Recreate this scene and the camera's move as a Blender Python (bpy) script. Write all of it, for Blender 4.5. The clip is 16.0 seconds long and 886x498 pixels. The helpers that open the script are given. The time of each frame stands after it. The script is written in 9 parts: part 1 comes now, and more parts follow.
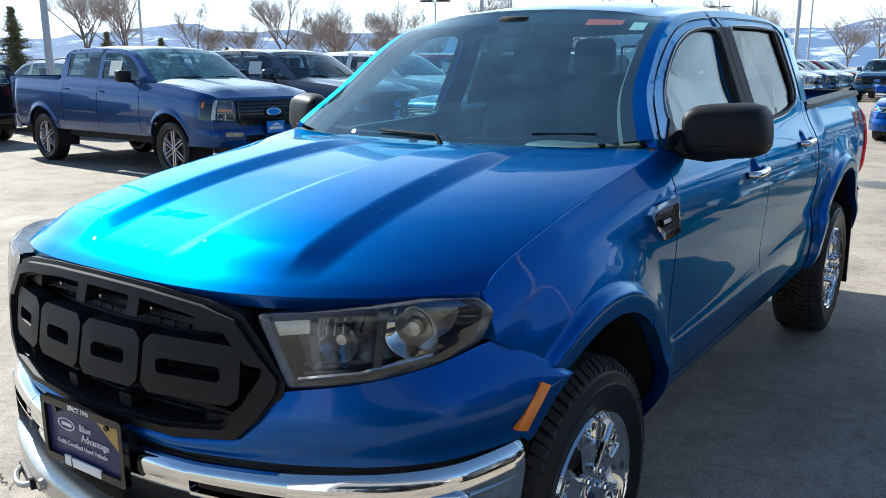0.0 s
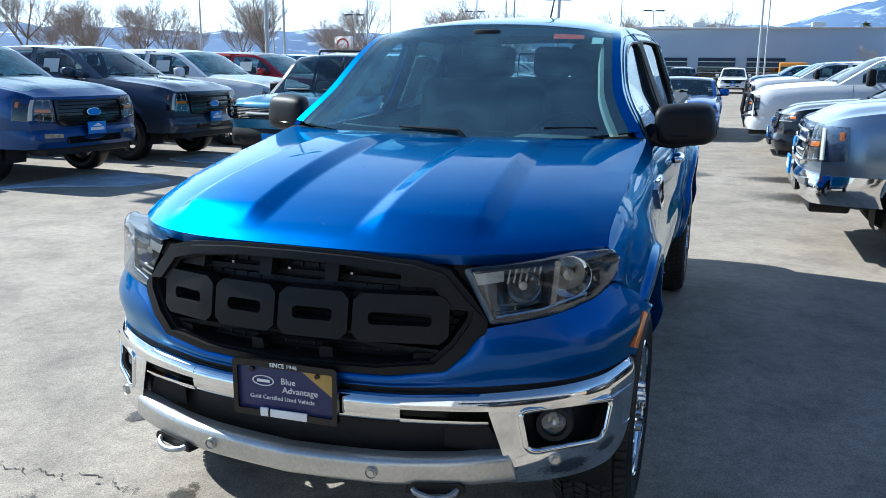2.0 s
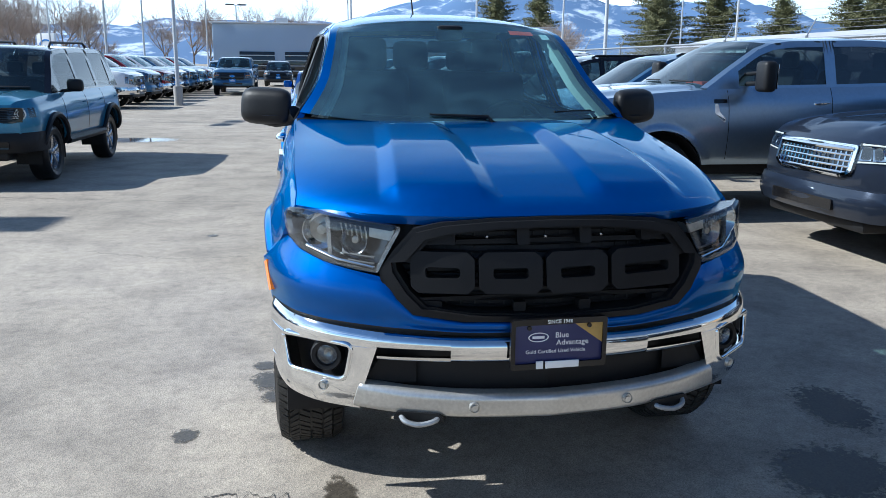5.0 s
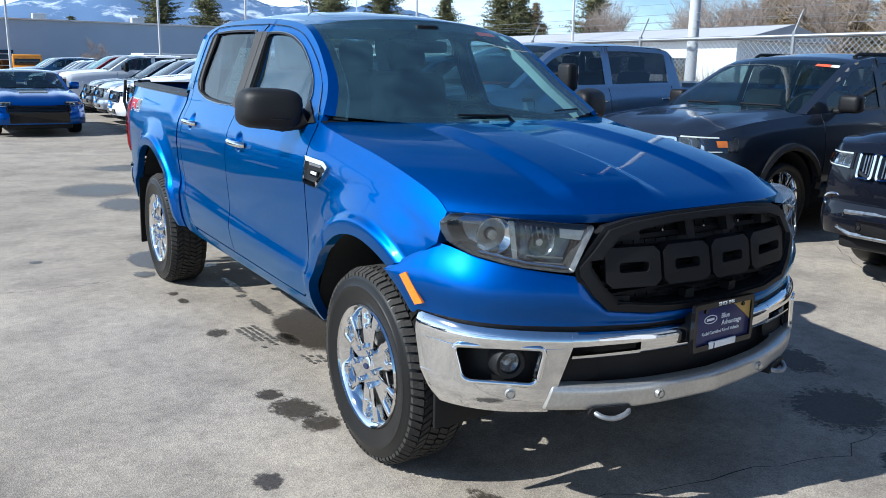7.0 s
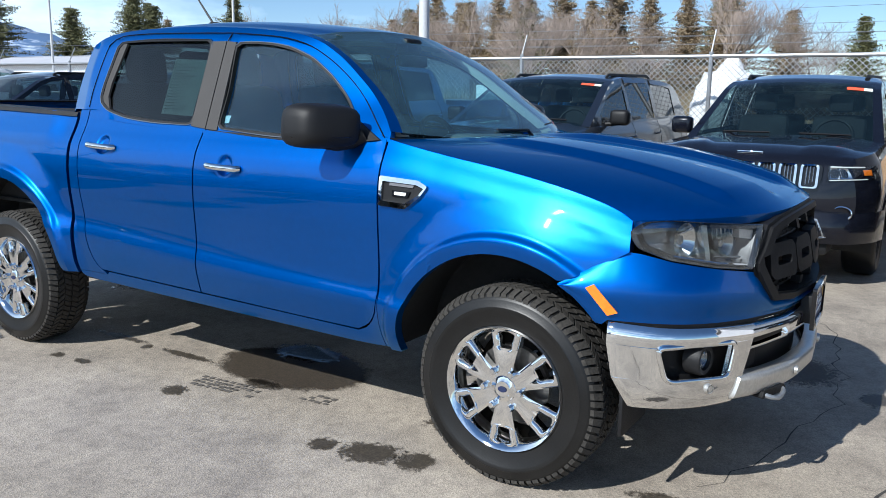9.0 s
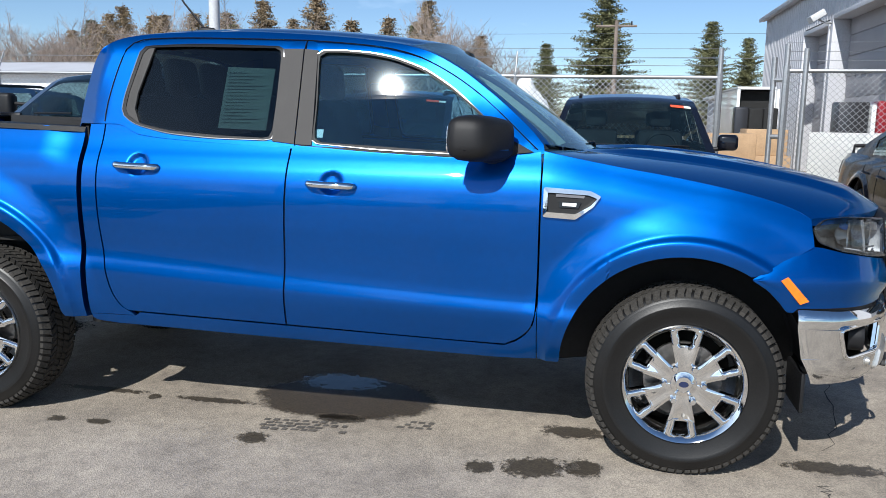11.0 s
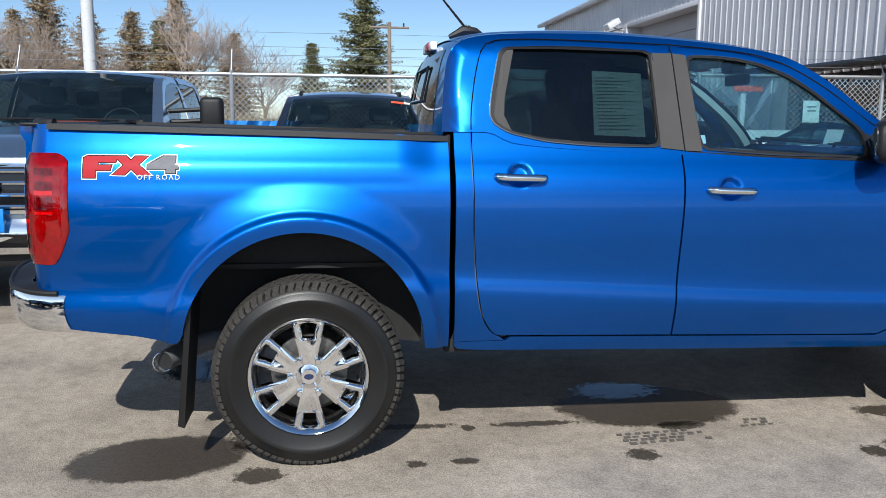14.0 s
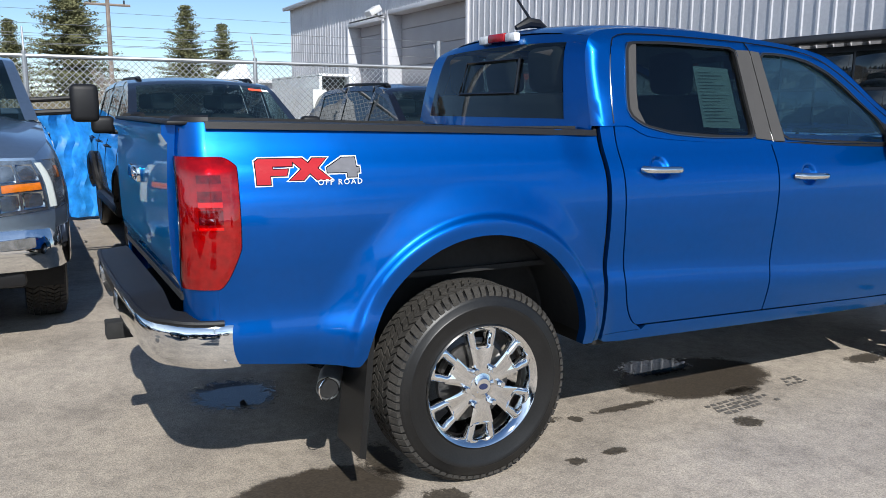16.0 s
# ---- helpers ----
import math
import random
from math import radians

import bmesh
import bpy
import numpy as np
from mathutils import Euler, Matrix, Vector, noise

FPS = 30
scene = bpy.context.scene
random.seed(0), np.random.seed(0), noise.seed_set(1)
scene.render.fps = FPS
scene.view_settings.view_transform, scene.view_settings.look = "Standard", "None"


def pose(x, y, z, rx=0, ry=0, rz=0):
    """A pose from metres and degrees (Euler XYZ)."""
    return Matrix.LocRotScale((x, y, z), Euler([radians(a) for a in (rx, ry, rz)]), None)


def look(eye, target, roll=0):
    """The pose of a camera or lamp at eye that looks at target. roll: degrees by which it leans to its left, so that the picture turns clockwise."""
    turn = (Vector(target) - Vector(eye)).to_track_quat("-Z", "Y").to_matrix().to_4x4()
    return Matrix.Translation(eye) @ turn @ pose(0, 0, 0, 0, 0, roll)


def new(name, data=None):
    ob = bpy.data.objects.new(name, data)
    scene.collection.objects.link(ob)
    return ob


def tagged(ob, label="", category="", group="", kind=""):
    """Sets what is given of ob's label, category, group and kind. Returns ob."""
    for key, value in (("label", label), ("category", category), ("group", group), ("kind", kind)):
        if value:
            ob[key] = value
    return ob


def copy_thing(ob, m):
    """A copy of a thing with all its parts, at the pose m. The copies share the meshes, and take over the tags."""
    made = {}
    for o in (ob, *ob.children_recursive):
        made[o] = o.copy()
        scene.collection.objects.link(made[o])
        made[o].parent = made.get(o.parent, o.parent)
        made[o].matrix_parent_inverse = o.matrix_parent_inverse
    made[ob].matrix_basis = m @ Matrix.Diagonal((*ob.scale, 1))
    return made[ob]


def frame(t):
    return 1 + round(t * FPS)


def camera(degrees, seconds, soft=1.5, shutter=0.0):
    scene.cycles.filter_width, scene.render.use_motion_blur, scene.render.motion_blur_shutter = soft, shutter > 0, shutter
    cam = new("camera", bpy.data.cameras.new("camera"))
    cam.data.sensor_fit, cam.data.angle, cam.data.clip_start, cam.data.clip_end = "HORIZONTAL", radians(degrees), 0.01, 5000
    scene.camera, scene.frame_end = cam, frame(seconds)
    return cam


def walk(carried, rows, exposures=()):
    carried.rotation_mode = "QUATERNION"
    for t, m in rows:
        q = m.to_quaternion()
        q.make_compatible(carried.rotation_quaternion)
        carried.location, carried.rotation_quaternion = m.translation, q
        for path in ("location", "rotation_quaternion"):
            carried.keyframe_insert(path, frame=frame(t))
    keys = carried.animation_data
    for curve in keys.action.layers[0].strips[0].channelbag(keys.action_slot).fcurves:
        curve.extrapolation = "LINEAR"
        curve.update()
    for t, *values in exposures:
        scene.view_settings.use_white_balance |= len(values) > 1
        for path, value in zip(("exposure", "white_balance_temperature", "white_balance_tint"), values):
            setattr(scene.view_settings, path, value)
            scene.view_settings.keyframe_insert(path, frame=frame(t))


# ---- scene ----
cam = camera(56.9, 16.0, 0.72)
METRES, EYE, TILT, LEAN, TURN = 8.0, 1.5, 0.0, 0.0, 0.0
PATH = [
    (0, (1.756, -3.525, 1.541), (0.62, -1.938, 1.106), -0.1),
    (0.5, (1.645, -3.756, 1.535), (0.588, -2.114, 1.101), 0.2),
    (1, (1.49, -3.987, 1.54), (0.546, -2.278, 1.107), 0.4),
    (1.5, (1.315, -4.222, 1.542), (0.526, -2.436, 1.11), 0.6),
    (2, (1.116, -4.439, 1.561), (0.482, -2.593, 1.127), 0.6),
    (2.5, (0.868, -4.61, 1.57), (0.371, -2.722, 1.136), 0.6),
    (3, (0.578, -4.755, 1.556), (0.228, -2.835, 1.118), 0.6),
    (3.5, (0.267, -4.873, 1.546), (0.087, -2.93, 1.103), 0.7),
    (4, (-0.063, -4.952, 1.544), (-0.078, -3.002, 1.101), 0.7),
    (4.2, (-0.194, -4.959, 1.539), (-0.148, -3.009, 1.098), 0.6),
    (6.3, (-1.793, -4.644, 1.531), (-0.971, -2.872, 1.099), 0.9),
    (6.5, (-1.932, -4.555, 1.526), (-1.048, -2.813, 1.096), 0.9),
    (7, (-2.273, -4.312, 1.512), (-1.218, -2.668, 1.085), 0.9),
    (7.5, (-2.616, -4.037, 1.507), (-1.373, -2.528, 1.089), 0.9),
    (8, (-2.942, -3.726, 1.497), (-1.537, -2.361, 1.096), 1.0),
    (8.5, (-3.229, -3.38, 1.495), (-1.69, -2.163, 1.109), 0.9),
    (8.7, (-3.334, -3.222, 1.482), (-1.744, -2.071, 1.103), 0.9),
    (10.8, (-4.114, -1.451, 1.415), (-2.187, -1.015, 1.099), 1.0),
    (11, (-4.144, -1.265, 1.408), (-2.205, -0.889, 1.094), 1.0),
    (11.5, (-4.227, -0.797, 1.417), (-2.266, -0.556, 1.107), 1.0),
    (12, (-4.28, -0.337, 1.402), (-2.308, -0.205, 1.099), 0.8),
    (12.5, (-4.274, 0.124, 1.397), (-2.297, 0.15, 1.095), 0.7),
    (13, (-4.236, 0.595, 1.398), (-2.261, 0.51, 1.095), 0.6),
    (13.5, (-4.197, 1.06, 1.4), (-2.228, 0.887, 1.096), 0.5),
    (14, (-4.108, 1.495, 1.401), (-2.149, 1.236, 1.094), 0.5),
    (14.5, (-3.996, 1.922, 1.405), (-2.06, 1.532, 1.093), 0.4),
    (15, (-3.87, 2.336, 1.42), (-1.976, 1.777, 1.101), 0.3),
    (15.5, (-3.694, 2.751, 1.419), (-1.863, 2.017, 1.089), 0.3),
    (16, (-3.471, 3.13, 1.427), (-1.723, 2.22, 1.089), 0.3),
]
walk(cam, [(t, look(eye, target, roll)) for t, eye, target, roll in PATH], [(0.0, 0.84, 5800, 3), (1.0, 0.79, 5550, 3), (2.0, 0.74, 5400, 3), (4.0, 0.65, 5350, 4), (8.0, 0.47, 5500, 6), (12.5, 0.22, 5800, 8), (16.0, 0.38, 5800, 8)])

# ---- light ----
SUN_WAY = Vector((-1.2, 0.28, 1.0)).normalized()
world = bpy.data.worlds.new("sky")
scene.world = world
world.use_nodes = True
wn = world.node_tree.nodes
sky = wn.new("ShaderNodeTexSky")
sky.sky_type = "NISHITA"
sky.sun_disc = False
sky.sun_elevation = math.asin(SUN_WAY.z)
sky.sun_rotation = math.atan2(SUN_WAY.x, SUN_WAY.y)
sky.altitude = 1800
sky.air_density, sky.dust_density, sky.ozone_density = 1.0, 0.0, 2.0
# thin white cloud, thickest to the north
tc = wn.new("ShaderNodeTexCoord")
sep = wn.new("ShaderNodeSeparateXYZ")
world.node_tree.links.new(tc.outputs["Generated"], sep.inputs[0])


def wmath(op, a, b=None, clamp=False):
    n = wn.new("ShaderNodeMath")
    n.operation, n.use_clamp = op, clamp
    for i, v in enumerate((a, b)):
        if v is None:
            continue
        if isinstance(v, (int, float)):
            n.inputs[i].default_value = v
        else:
            world.node_tree.links.new(v, n.inputs[i])
    return n.outputs[0]


cloud = wn.new("ShaderNodeTexNoise")
cloud.inputs["Scale"].default_value, cloud.inputs["Detail"].default_value, cloud.inputs["Roughness"].default_value = 2.2, 6, 0.6
cmap = wn.new("ShaderNodeMapping")
cmap.inputs["Scale"].default_value = (1, 1, 2.6)
world.node_tree.links.new(tc.outputs["Generated"], cmap.inputs["Vector"])
world.node_tree.links.new(cmap.outputs["Vector"], cloud.inputs["Vector"])
north = wmath("ADD", wmath("MULTIPLY", sep.outputs["Y"], 0.80), wmath("MULTIPLY", sep.outputs["X"], -0.60))
amount = wmath("ADD", wmath("MULTIPLY", wmath("SUBTRACT", cloud.outputs["Fac"], 0.5), 3.4), wmath("MULTIPLY", north, 1.25))
amount = wmath("MULTIPLY", wmath("ADD", amount, 0.0, clamp=True), wmath("SUBTRACT", 1.0, wmath("MULTIPLY", sep.outputs["Z"], 1.45), clamp=True))
cmix = wn.new("ShaderNodeMix")
cmix.data_type = "RGBA"
cmix.inputs["B"].default_value = (13.4, 14.8, 15.9, 1)
world.node_tree.links.new(amount, cmix.inputs["Factor"])
world.node_tree.links.new(sky.outputs["Color"], cmix.inputs["A"])
world.node_tree.links.new(cmix.outputs["Result"], wn["Background"].inputs["Color"])
wn["Background"].inputs["Strength"].default_value = 0.086

sun = new("sun", bpy.data.lights.new("sun", "SUN"))
sun.data.energy, sun.data.angle, sun.data.color = 4.9, radians(0.5), (1.0, 0.91, 0.79)
sun.matrix_world = look(SUN_WAY * 50, (0, 0, 0))


# ---- materials ----
def material(name, colour, rough=0.5, metal=0.0, coat=0.0, grain=0.0, scale=40.0, vary=0.0, vscale=2.0, spec=0.5, flake=0.0, coat_rough=0.03):
    """A Principled surface with noise in its colour (vary, at two scales) and a fine bump (grain)."""
    m = bpy.data.materials.new(name)
    m.use_nodes = True
    t = m.node_tree
    b = t.nodes["Principled BSDF"]
    b.inputs["Base Color"].default_value = (*colour, 1)
    b.inputs["Roughness"].default_value = rough
    b.inputs["Metallic"].default_value = metal
    b.inputs["Coat Weight"].default_value = coat
    b.inputs["Coat Roughness"].default_value = coat_rough
    b.inputs["Specular IOR Level"].default_value = spec
    if vary or grain or flake:
        co = t.nodes.new("ShaderNodeTexCoord")
    if vary:
        big = t.nodes.new("ShaderNodeTexNoise")
        big.inputs["Scale"].default_value, big.inputs["Detail"].default_value = vscale, 5
        fine = t.nodes.new("ShaderNodeTexNoise")
        fine.inputs["Scale"].default_value, fine.inputs["Detail"].default_value = scale, 3
        add = t.nodes.new("ShaderNodeMath")
        add.operation = "ADD"
        ramp = t.nodes.new("ShaderNodeMapRange")
        ramp.inputs["From Min"].default_value, ramp.inputs["From Max"].default_value = 0.7, 1.3
        ramp.inputs["To Min"].default_value, ramp.inputs["To Max"].default_value = 1 - vary, 1 + vary
        mul = t.nodes.new("ShaderNodeVectorMath")
        mul.operation = "SCALE"
        mul.inputs[0].default_value = colour
        for n in (big, fine):
            t.links.new(co.outputs["Object"], n.inputs["Vector"])
        t.links.new(big.outputs["Fac"], add.inputs[0])
        t.links.new(fine.outputs["Fac"], add.inputs[1])
        t.links.new(add.outputs[0], ramp.inputs["Value"])
        t.links.new(ramp.outputs[0], mul.inputs["Scale"])
        t.links.new(mul.outputs[0], b.inputs["Base Color"])
    if grain:
        nz = t.nodes.new("ShaderNodeTexNoise")
        nz.inputs["Scale"].default_value, nz.inputs["Detail"].default_value = scale, 4
        bump = t.nodes.new("ShaderNodeBump")
        bump.inputs["Strength"].default_value, bump.inputs["Distance"].default_value = grain, 0.01
        t.links.new(co.outputs["Object"], nz.inputs["Vector"])
        t.links.new(nz.outputs["Fac"], bump.inputs["Height"])
        t.links.new(bump.outputs[0], b.inputs["Normal"])
    if flake:
        vo = t.nodes.new("ShaderNodeTexVoronoi")
        vo.inputs["Scale"].default_value = 700
        bump = t.nodes.new("ShaderNodeBump")
        bump.inputs["Strength"].default_value, bump.inputs["Distance"].default_value = flake, 0.001
        t.links.new(co.outputs["Object"], vo.inputs["Vector"])
        t.links.new(vo.outputs["Color"], bump.inputs["Height"])
        t.links.new(bump.outputs[0], b.inputs["Normal"])
    return m


def glass(name, tint, gloss=0.02, ior=1.5, dust_sheen=0.0, both=1.9, film=0.0):
    """A thin pane: it lets tinted light straight through and mirrors by Fresnel; its optional film, thicker in streaks,
    is dust and dew with sky sheen painted in as teal.
    """
    m = bpy.data.materials.new(name)
    m.use_nodes = True
    t = m.node_tree
    t.nodes.remove(t.nodes["Principled BSDF"])
    tr = t.nodes.new("ShaderNodeBsdfTransparent")
    tr.inputs["Color"].default_value = (*tint, 1)
    gl = t.nodes.new("ShaderNodeBsdfGlossy")
    gl.inputs["Roughness"].default_value = gloss
    lw = t.nodes.new("ShaderNodeLayerWeight")
    pw = t.nodes.new("ShaderNodeMath")
    pw.operation, pw.inputs[1].default_value = "POWER", 5.0
    base = ((ior - 1) / (ior + 1)) ** 2 * both
    fr = t.nodes.new("ShaderNodeMath")
    fr.operation, fr.inputs[1].default_value, fr.inputs[2].default_value = "MULTIPLY_ADD", 1 - base, base
    t.links.new(lw.outputs["Facing"], pw.inputs[0])
    t.links.new(pw.outputs[0], fr.inputs[0])
    mix = t.nodes.new("ShaderNodeMixShader")
    t.links.new(fr.outputs[0], mix.inputs[0])
    t.links.new(tr.outputs[0], mix.inputs[1])
    t.links.new(gl.outputs[0], mix.inputs[2])
    if film:
        # a second, rougher gloss lobe added to spread sun glints into glare
        g2 = t.nodes.new("ShaderNodeBsdfGlossy")
        g2.inputs["Roughness"].default_value = 0.05
        gm = t.nodes.new("ShaderNodeMixShader")
        gm.inputs[0].default_value = film
        t.links.new(gl.outputs[0], gm.inputs[1])
        t.links.new(g2.outputs[0], gm.inputs[2])
        t.links.new(gm.outputs[0], mix.inputs[2])
    last = mix
    if dust_sheen:
        co = t.nodes.new("ShaderNodeTexCoord")
        nz = t.nodes.new("ShaderNodeTexNoise")
        nz.inputs["Scale"].default_value, nz.inputs["Detail"].default_value, nz.inputs["Distortion"].default_value = 5.0, 6, 0.8
        mr = t.nodes.new("ShaderNodeMapRange")
        mr.inputs["From Min"].default_value, mr.inputs["From Max"].default_value = 0.35, 0.75
        mr.inputs["To Min"].default_value, mr.inputs["To Max"].default_value = dust_sheen * 0.5, dust_sheen * 1.6
        # teal diffuse: dust and dew, plus sky sheen put into the colour
        df = t.nodes.new("ShaderNodeBsdfDiffuse")
        df.inputs["Color"].default_value = (0.22, 0.46, 0.54, 1)
        last = t.nodes.new("ShaderNodeMixShader")
        t.links.new(co.outputs["Object"], nz.inputs["Vector"])
        t.links.new(nz.outputs["Fac"], mr.inputs["Value"])
        t.links.new(mr.outputs[0], last.inputs[0])
        t.links.new(mix.outputs[0], last.inputs[1])
        t.links.new(df.outputs[0], last.inputs[2])
    t.links.new(last.outputs[0], t.nodes["Material Output"].inputs["Surface"])
    return m


def paint(name, colour, metal=0.6, rough=0.3):
    m = material(name, colour, rough, metal, coat=1.0, flake=0.06 if metal > 0.3 else 0.0, vary=0.06, vscale=1.5, scale=30)
    b = m.node_tree.nodes["Principled BSDF"]
    b.inputs["Coat IOR"].default_value, b.inputs["Specular IOR Level"].default_value = 1.36, 0.15
    return m


BLUE = paint("metallic blue paint", (0.002, 0.077, 0.357), 0.88, 0.43)
BB = BLUE.node_tree.nodes["Principled BSDF"]
BB.inputs["Specular IOR Level"].default_value = 0.15
BB.inputs["Specular Tint"].default_value = (0.06, 0.95, 1.0, 1)
BB.inputs["Coat Weight"].default_value, BB.inputs["Coat IOR"].default_value, BB.inputs["Coat Roughness"].default_value = 0.85, 1.33, 0.02
# a second, tighter layer of flakes under the same clear coat
bt = BLUE.node_tree
B2 = bt.nodes.new("ShaderNodeBsdfPrincipled")
for name in ("Specular IOR Level", "Specular Tint", "Coat Weight", "Coat IOR", "Coat Roughness"):
    B2.inputs[name].default_value = BB.inputs[name].default_value
# paler than the base, to put the sky's whitish sheen into highlights
B2.inputs["Base Color"].default_value = (0.07, 0.19, 0.44, 1)
B2.inputs["Metallic"].default_value, B2.inputs["Roughness"].default_value = 1.0, 0.31
for ln in list(bt.links):
    if ln.to_node == BB and ln.to_socket.name != "Base Color":
        bt.links.new(ln.from_socket, B2.inputs[ln.to_socket.name])
bmix = bt.nodes.new("ShaderNodeMixShader")
bmix.inputs[0].default_value = 0.10
bt.links.new(BB.outputs[0], bmix.inputs[1])
bt.links.new(B2.outputs[0], bmix.inputs[2])
bt.links.new(bmix.outputs[0], bt.nodes["Material Output"].inputs["Surface"])
LAMPGREY = material("grey lamp housing", (0.34, 0.35, 0.36), 0.2, 0.85, vary=0.3, vscale=20)
LAMPDARK = material("dark lamp housing", (0.17, 0.175, 0.18), 0.25, 0.7, vary=0.3, vscale=20)
CHROME = material("chrome", (0.82, 0.82, 0.81), 0.05, 1.0, vary=0.05, vscale=9, scale=60)
SATIN = material("satin silver paint", (0.56, 0.55, 0.52), 0.33, 0.75, vary=0.12, vscale=6, scale=90, grain=0.04)
BLACK = material("black textured plastic", (0.010, 0.010, 0.011), 0.5, grain=0.12, scale=420, vary=0.25, vscale=4, spec=0.3)
GREYPL = material("dark grey grille plastic", (0.011, 0.011, 0.012), 0.5, grain=0.1, scale=300, vary=0.2, vscale=5, spec=0.2)
GLOSSBLACK = material("gloss black", (0.006, 0.006, 0.007), 0.12)
# near-black; the shade of unlit undersides is put into this colour too
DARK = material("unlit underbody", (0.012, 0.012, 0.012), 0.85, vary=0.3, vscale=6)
TRIMGREY = material("grey pillar applique", (0.060, 0.057, 0.055), 0.6, vary=0.08, vscale=8, scale=200)
TRIMGREY.node_tree.nodes["Principled BSDF"].inputs["Specular IOR Level"].default_value = 0.2
MOULD = material("satin window moulding", (0.30, 0.30, 0.30), 0.22, 1.0, vary=0.1, vscale=8)
TREAD = material("dusty tread rubber", (0.030, 0.027, 0.023), 0.85, grain=0.2, scale=90, vary=0.5, vscale=9)
RUBBER = material("tyre rubber", (0.0085, 0.0082, 0.008), 0.40, grain=0.04, scale=160, vary=0.35, vscale=7)
RUBBER.node_tree.nodes["Principled BSDF"].inputs["Specular IOR Level"].default_value = 0.35
RED = glass("red lamp lens", (0.80, 0.015, 0.02), 0.02)
REDIN = material("red reflector", (0.33, 0.006, 0.011), 0.25, vary=0.3, vscale=25)
AMBER = material("amber lens", (0.85, 0.22, 0.01), 0.18, coat=0.6, vary=0.15, vscale=30)
CLEAR = glass("clear lens", (0.80, 0.82, 0.83), 0.012)
WINDSHIELD = glass("windscreen glass", (0.68, 0.95, 0.98), 0.0, 1.52, 0.065, 5.2)
SIDEGLASS = glass("side glass", (0.74, 0.88, 0.93), 0.0, 1.52, 0.008, 2.4, 0.012)
TINTED = glass("dark privacy glass", (0.39, 0.47, 0.48), 0.0, 1.52, 0.0, 1.2, 0.012)
FARGLASS = material("dark window glass", (0.012, 0.016, 0.018), 0.03, coat=0.5, vary=0.3, vscale=3)
CARGLASS = glass("green car glass", (0.38, 0.48, 0.50), 0.0, 1.52, 0.012, 1.9)
PRIVACY = glass("smoked privacy glass", (0.09, 0.10, 0.11), 0.0, 1.52, 0.02, 2.6)
DEW = glass("morning dew", (1.0, 1.0, 1.0), 0.35, 1.33, 0.20, 1.9)
FROST = glass("dewy windscreen glass", (0.60, 0.68, 0.68), 0.0, 1.52, 0.34, 2.6)
CLOTH = material("charcoal seat cloth", (0.03, 0.031, 0.034), 0.9, grain=0.2, scale=500, vary=0.2, vscale=7)
DASH = material("dark dash plastic", (0.11, 0.115, 0.118), 0.55, grain=0.1, scale=300, vary=0.1)
LIGHTTRIM = material("pale pillar trim", (0.42, 0.42, 0.38), 0.7, vary=0.06, vscale=6)
STEEL = material("galvanised steel", (0.36, 0.37, 0.38), 0.45, 0.7, vary=0.2, vscale=3, scale=50)
POLE = material("painted steel pole", (0.55, 0.56, 0.57), 0.5, vary=0.12, vscale=1.5, scale=30)
PAPER = material("white paper", (0.78, 0.79, 0.74), 0.7, vary=0.04)
INK = material("grey print", (0.16, 0.17, 0.16), 0.7)
SIGNBLUE = material("bright blue plate", (0.01, 0.20, 0.62), 0.4, vary=0.06)
NAVY = material("navy plate", (0.020, 0.024, 0.10), 0.35, vary=0.06)
GOLD = material("gold plate corner", (0.42, 0.27, 0.07), 0.4, vary=0.1, vscale=20)
WHITE = material("white lettering", (0.82, 0.82, 0.82), 0.45)
DECALRED = material("red decal", (0.36, 0.012, 0.02), 0.5, vary=0.05, spec=0.15)
DECALGREY = material("grey decal", (0.15, 0.15, 0.165), 0.5, spec=0.15, vary=0.1, vscale=30)
ORANGE = material("orange tag", (0.85, 0.10, 0.04), 0.6)
MIRROR = material("mirror", (0.8, 0.82, 0.83), 0.01, 1.0)

# asphalt: pale worn binder, dark and light stones, broad dirt and tyre paths
ASPHALT = bpy.data.materials.new("worn asphalt")
ASPHALT.use_nodes = True
at = ASPHALT.node_tree
ab = at.nodes["Principled BSDF"]
ac = at.nodes.new("ShaderNodeTexCoord")


def anoise(scale, detail=4, stretch=None):
    n = at.nodes.new("ShaderNodeTexNoise")
    n.inputs["Scale"].default_value, n.inputs["Detail"].default_value = scale, detail
    if stretch:
        mp = at.nodes.new("ShaderNodeMapping")
        mp.inputs["Scale"].default_value = stretch
        at.links.new(ac.outputs["Object"], mp.inputs["Vector"])
        at.links.new(mp.outputs["Vector"], n.inputs["Vector"])
    else:
        at.links.new(ac.outputs["Object"], n.inputs["Vector"])
    return n.outputs["Fac"]


def aramp(fac, *stops):
    r = at.nodes.new("ShaderNodeValToRGB")
    while len(r.color_ramp.elements) < len(stops):
        r.color_ramp.elements.new(0.5)
    for e, (p, c) in zip(r.color_ramp.elements, stops):
        e.position, e.color = p, (*c, 1)
    at.links.new(fac, r.inputs[0])
    return r.outputs[0]


def amix(kind, fac, a, b):
    n = at.nodes.new("ShaderNodeMix")
    n.data_type, n.blend_type = "RGBA", kind
    n.inputs["Factor"].default_value = fac
    at.links.new(a, n.inputs["A"])
    at.links.new(b, n.inputs["B"])
    return n.outputs["Result"]


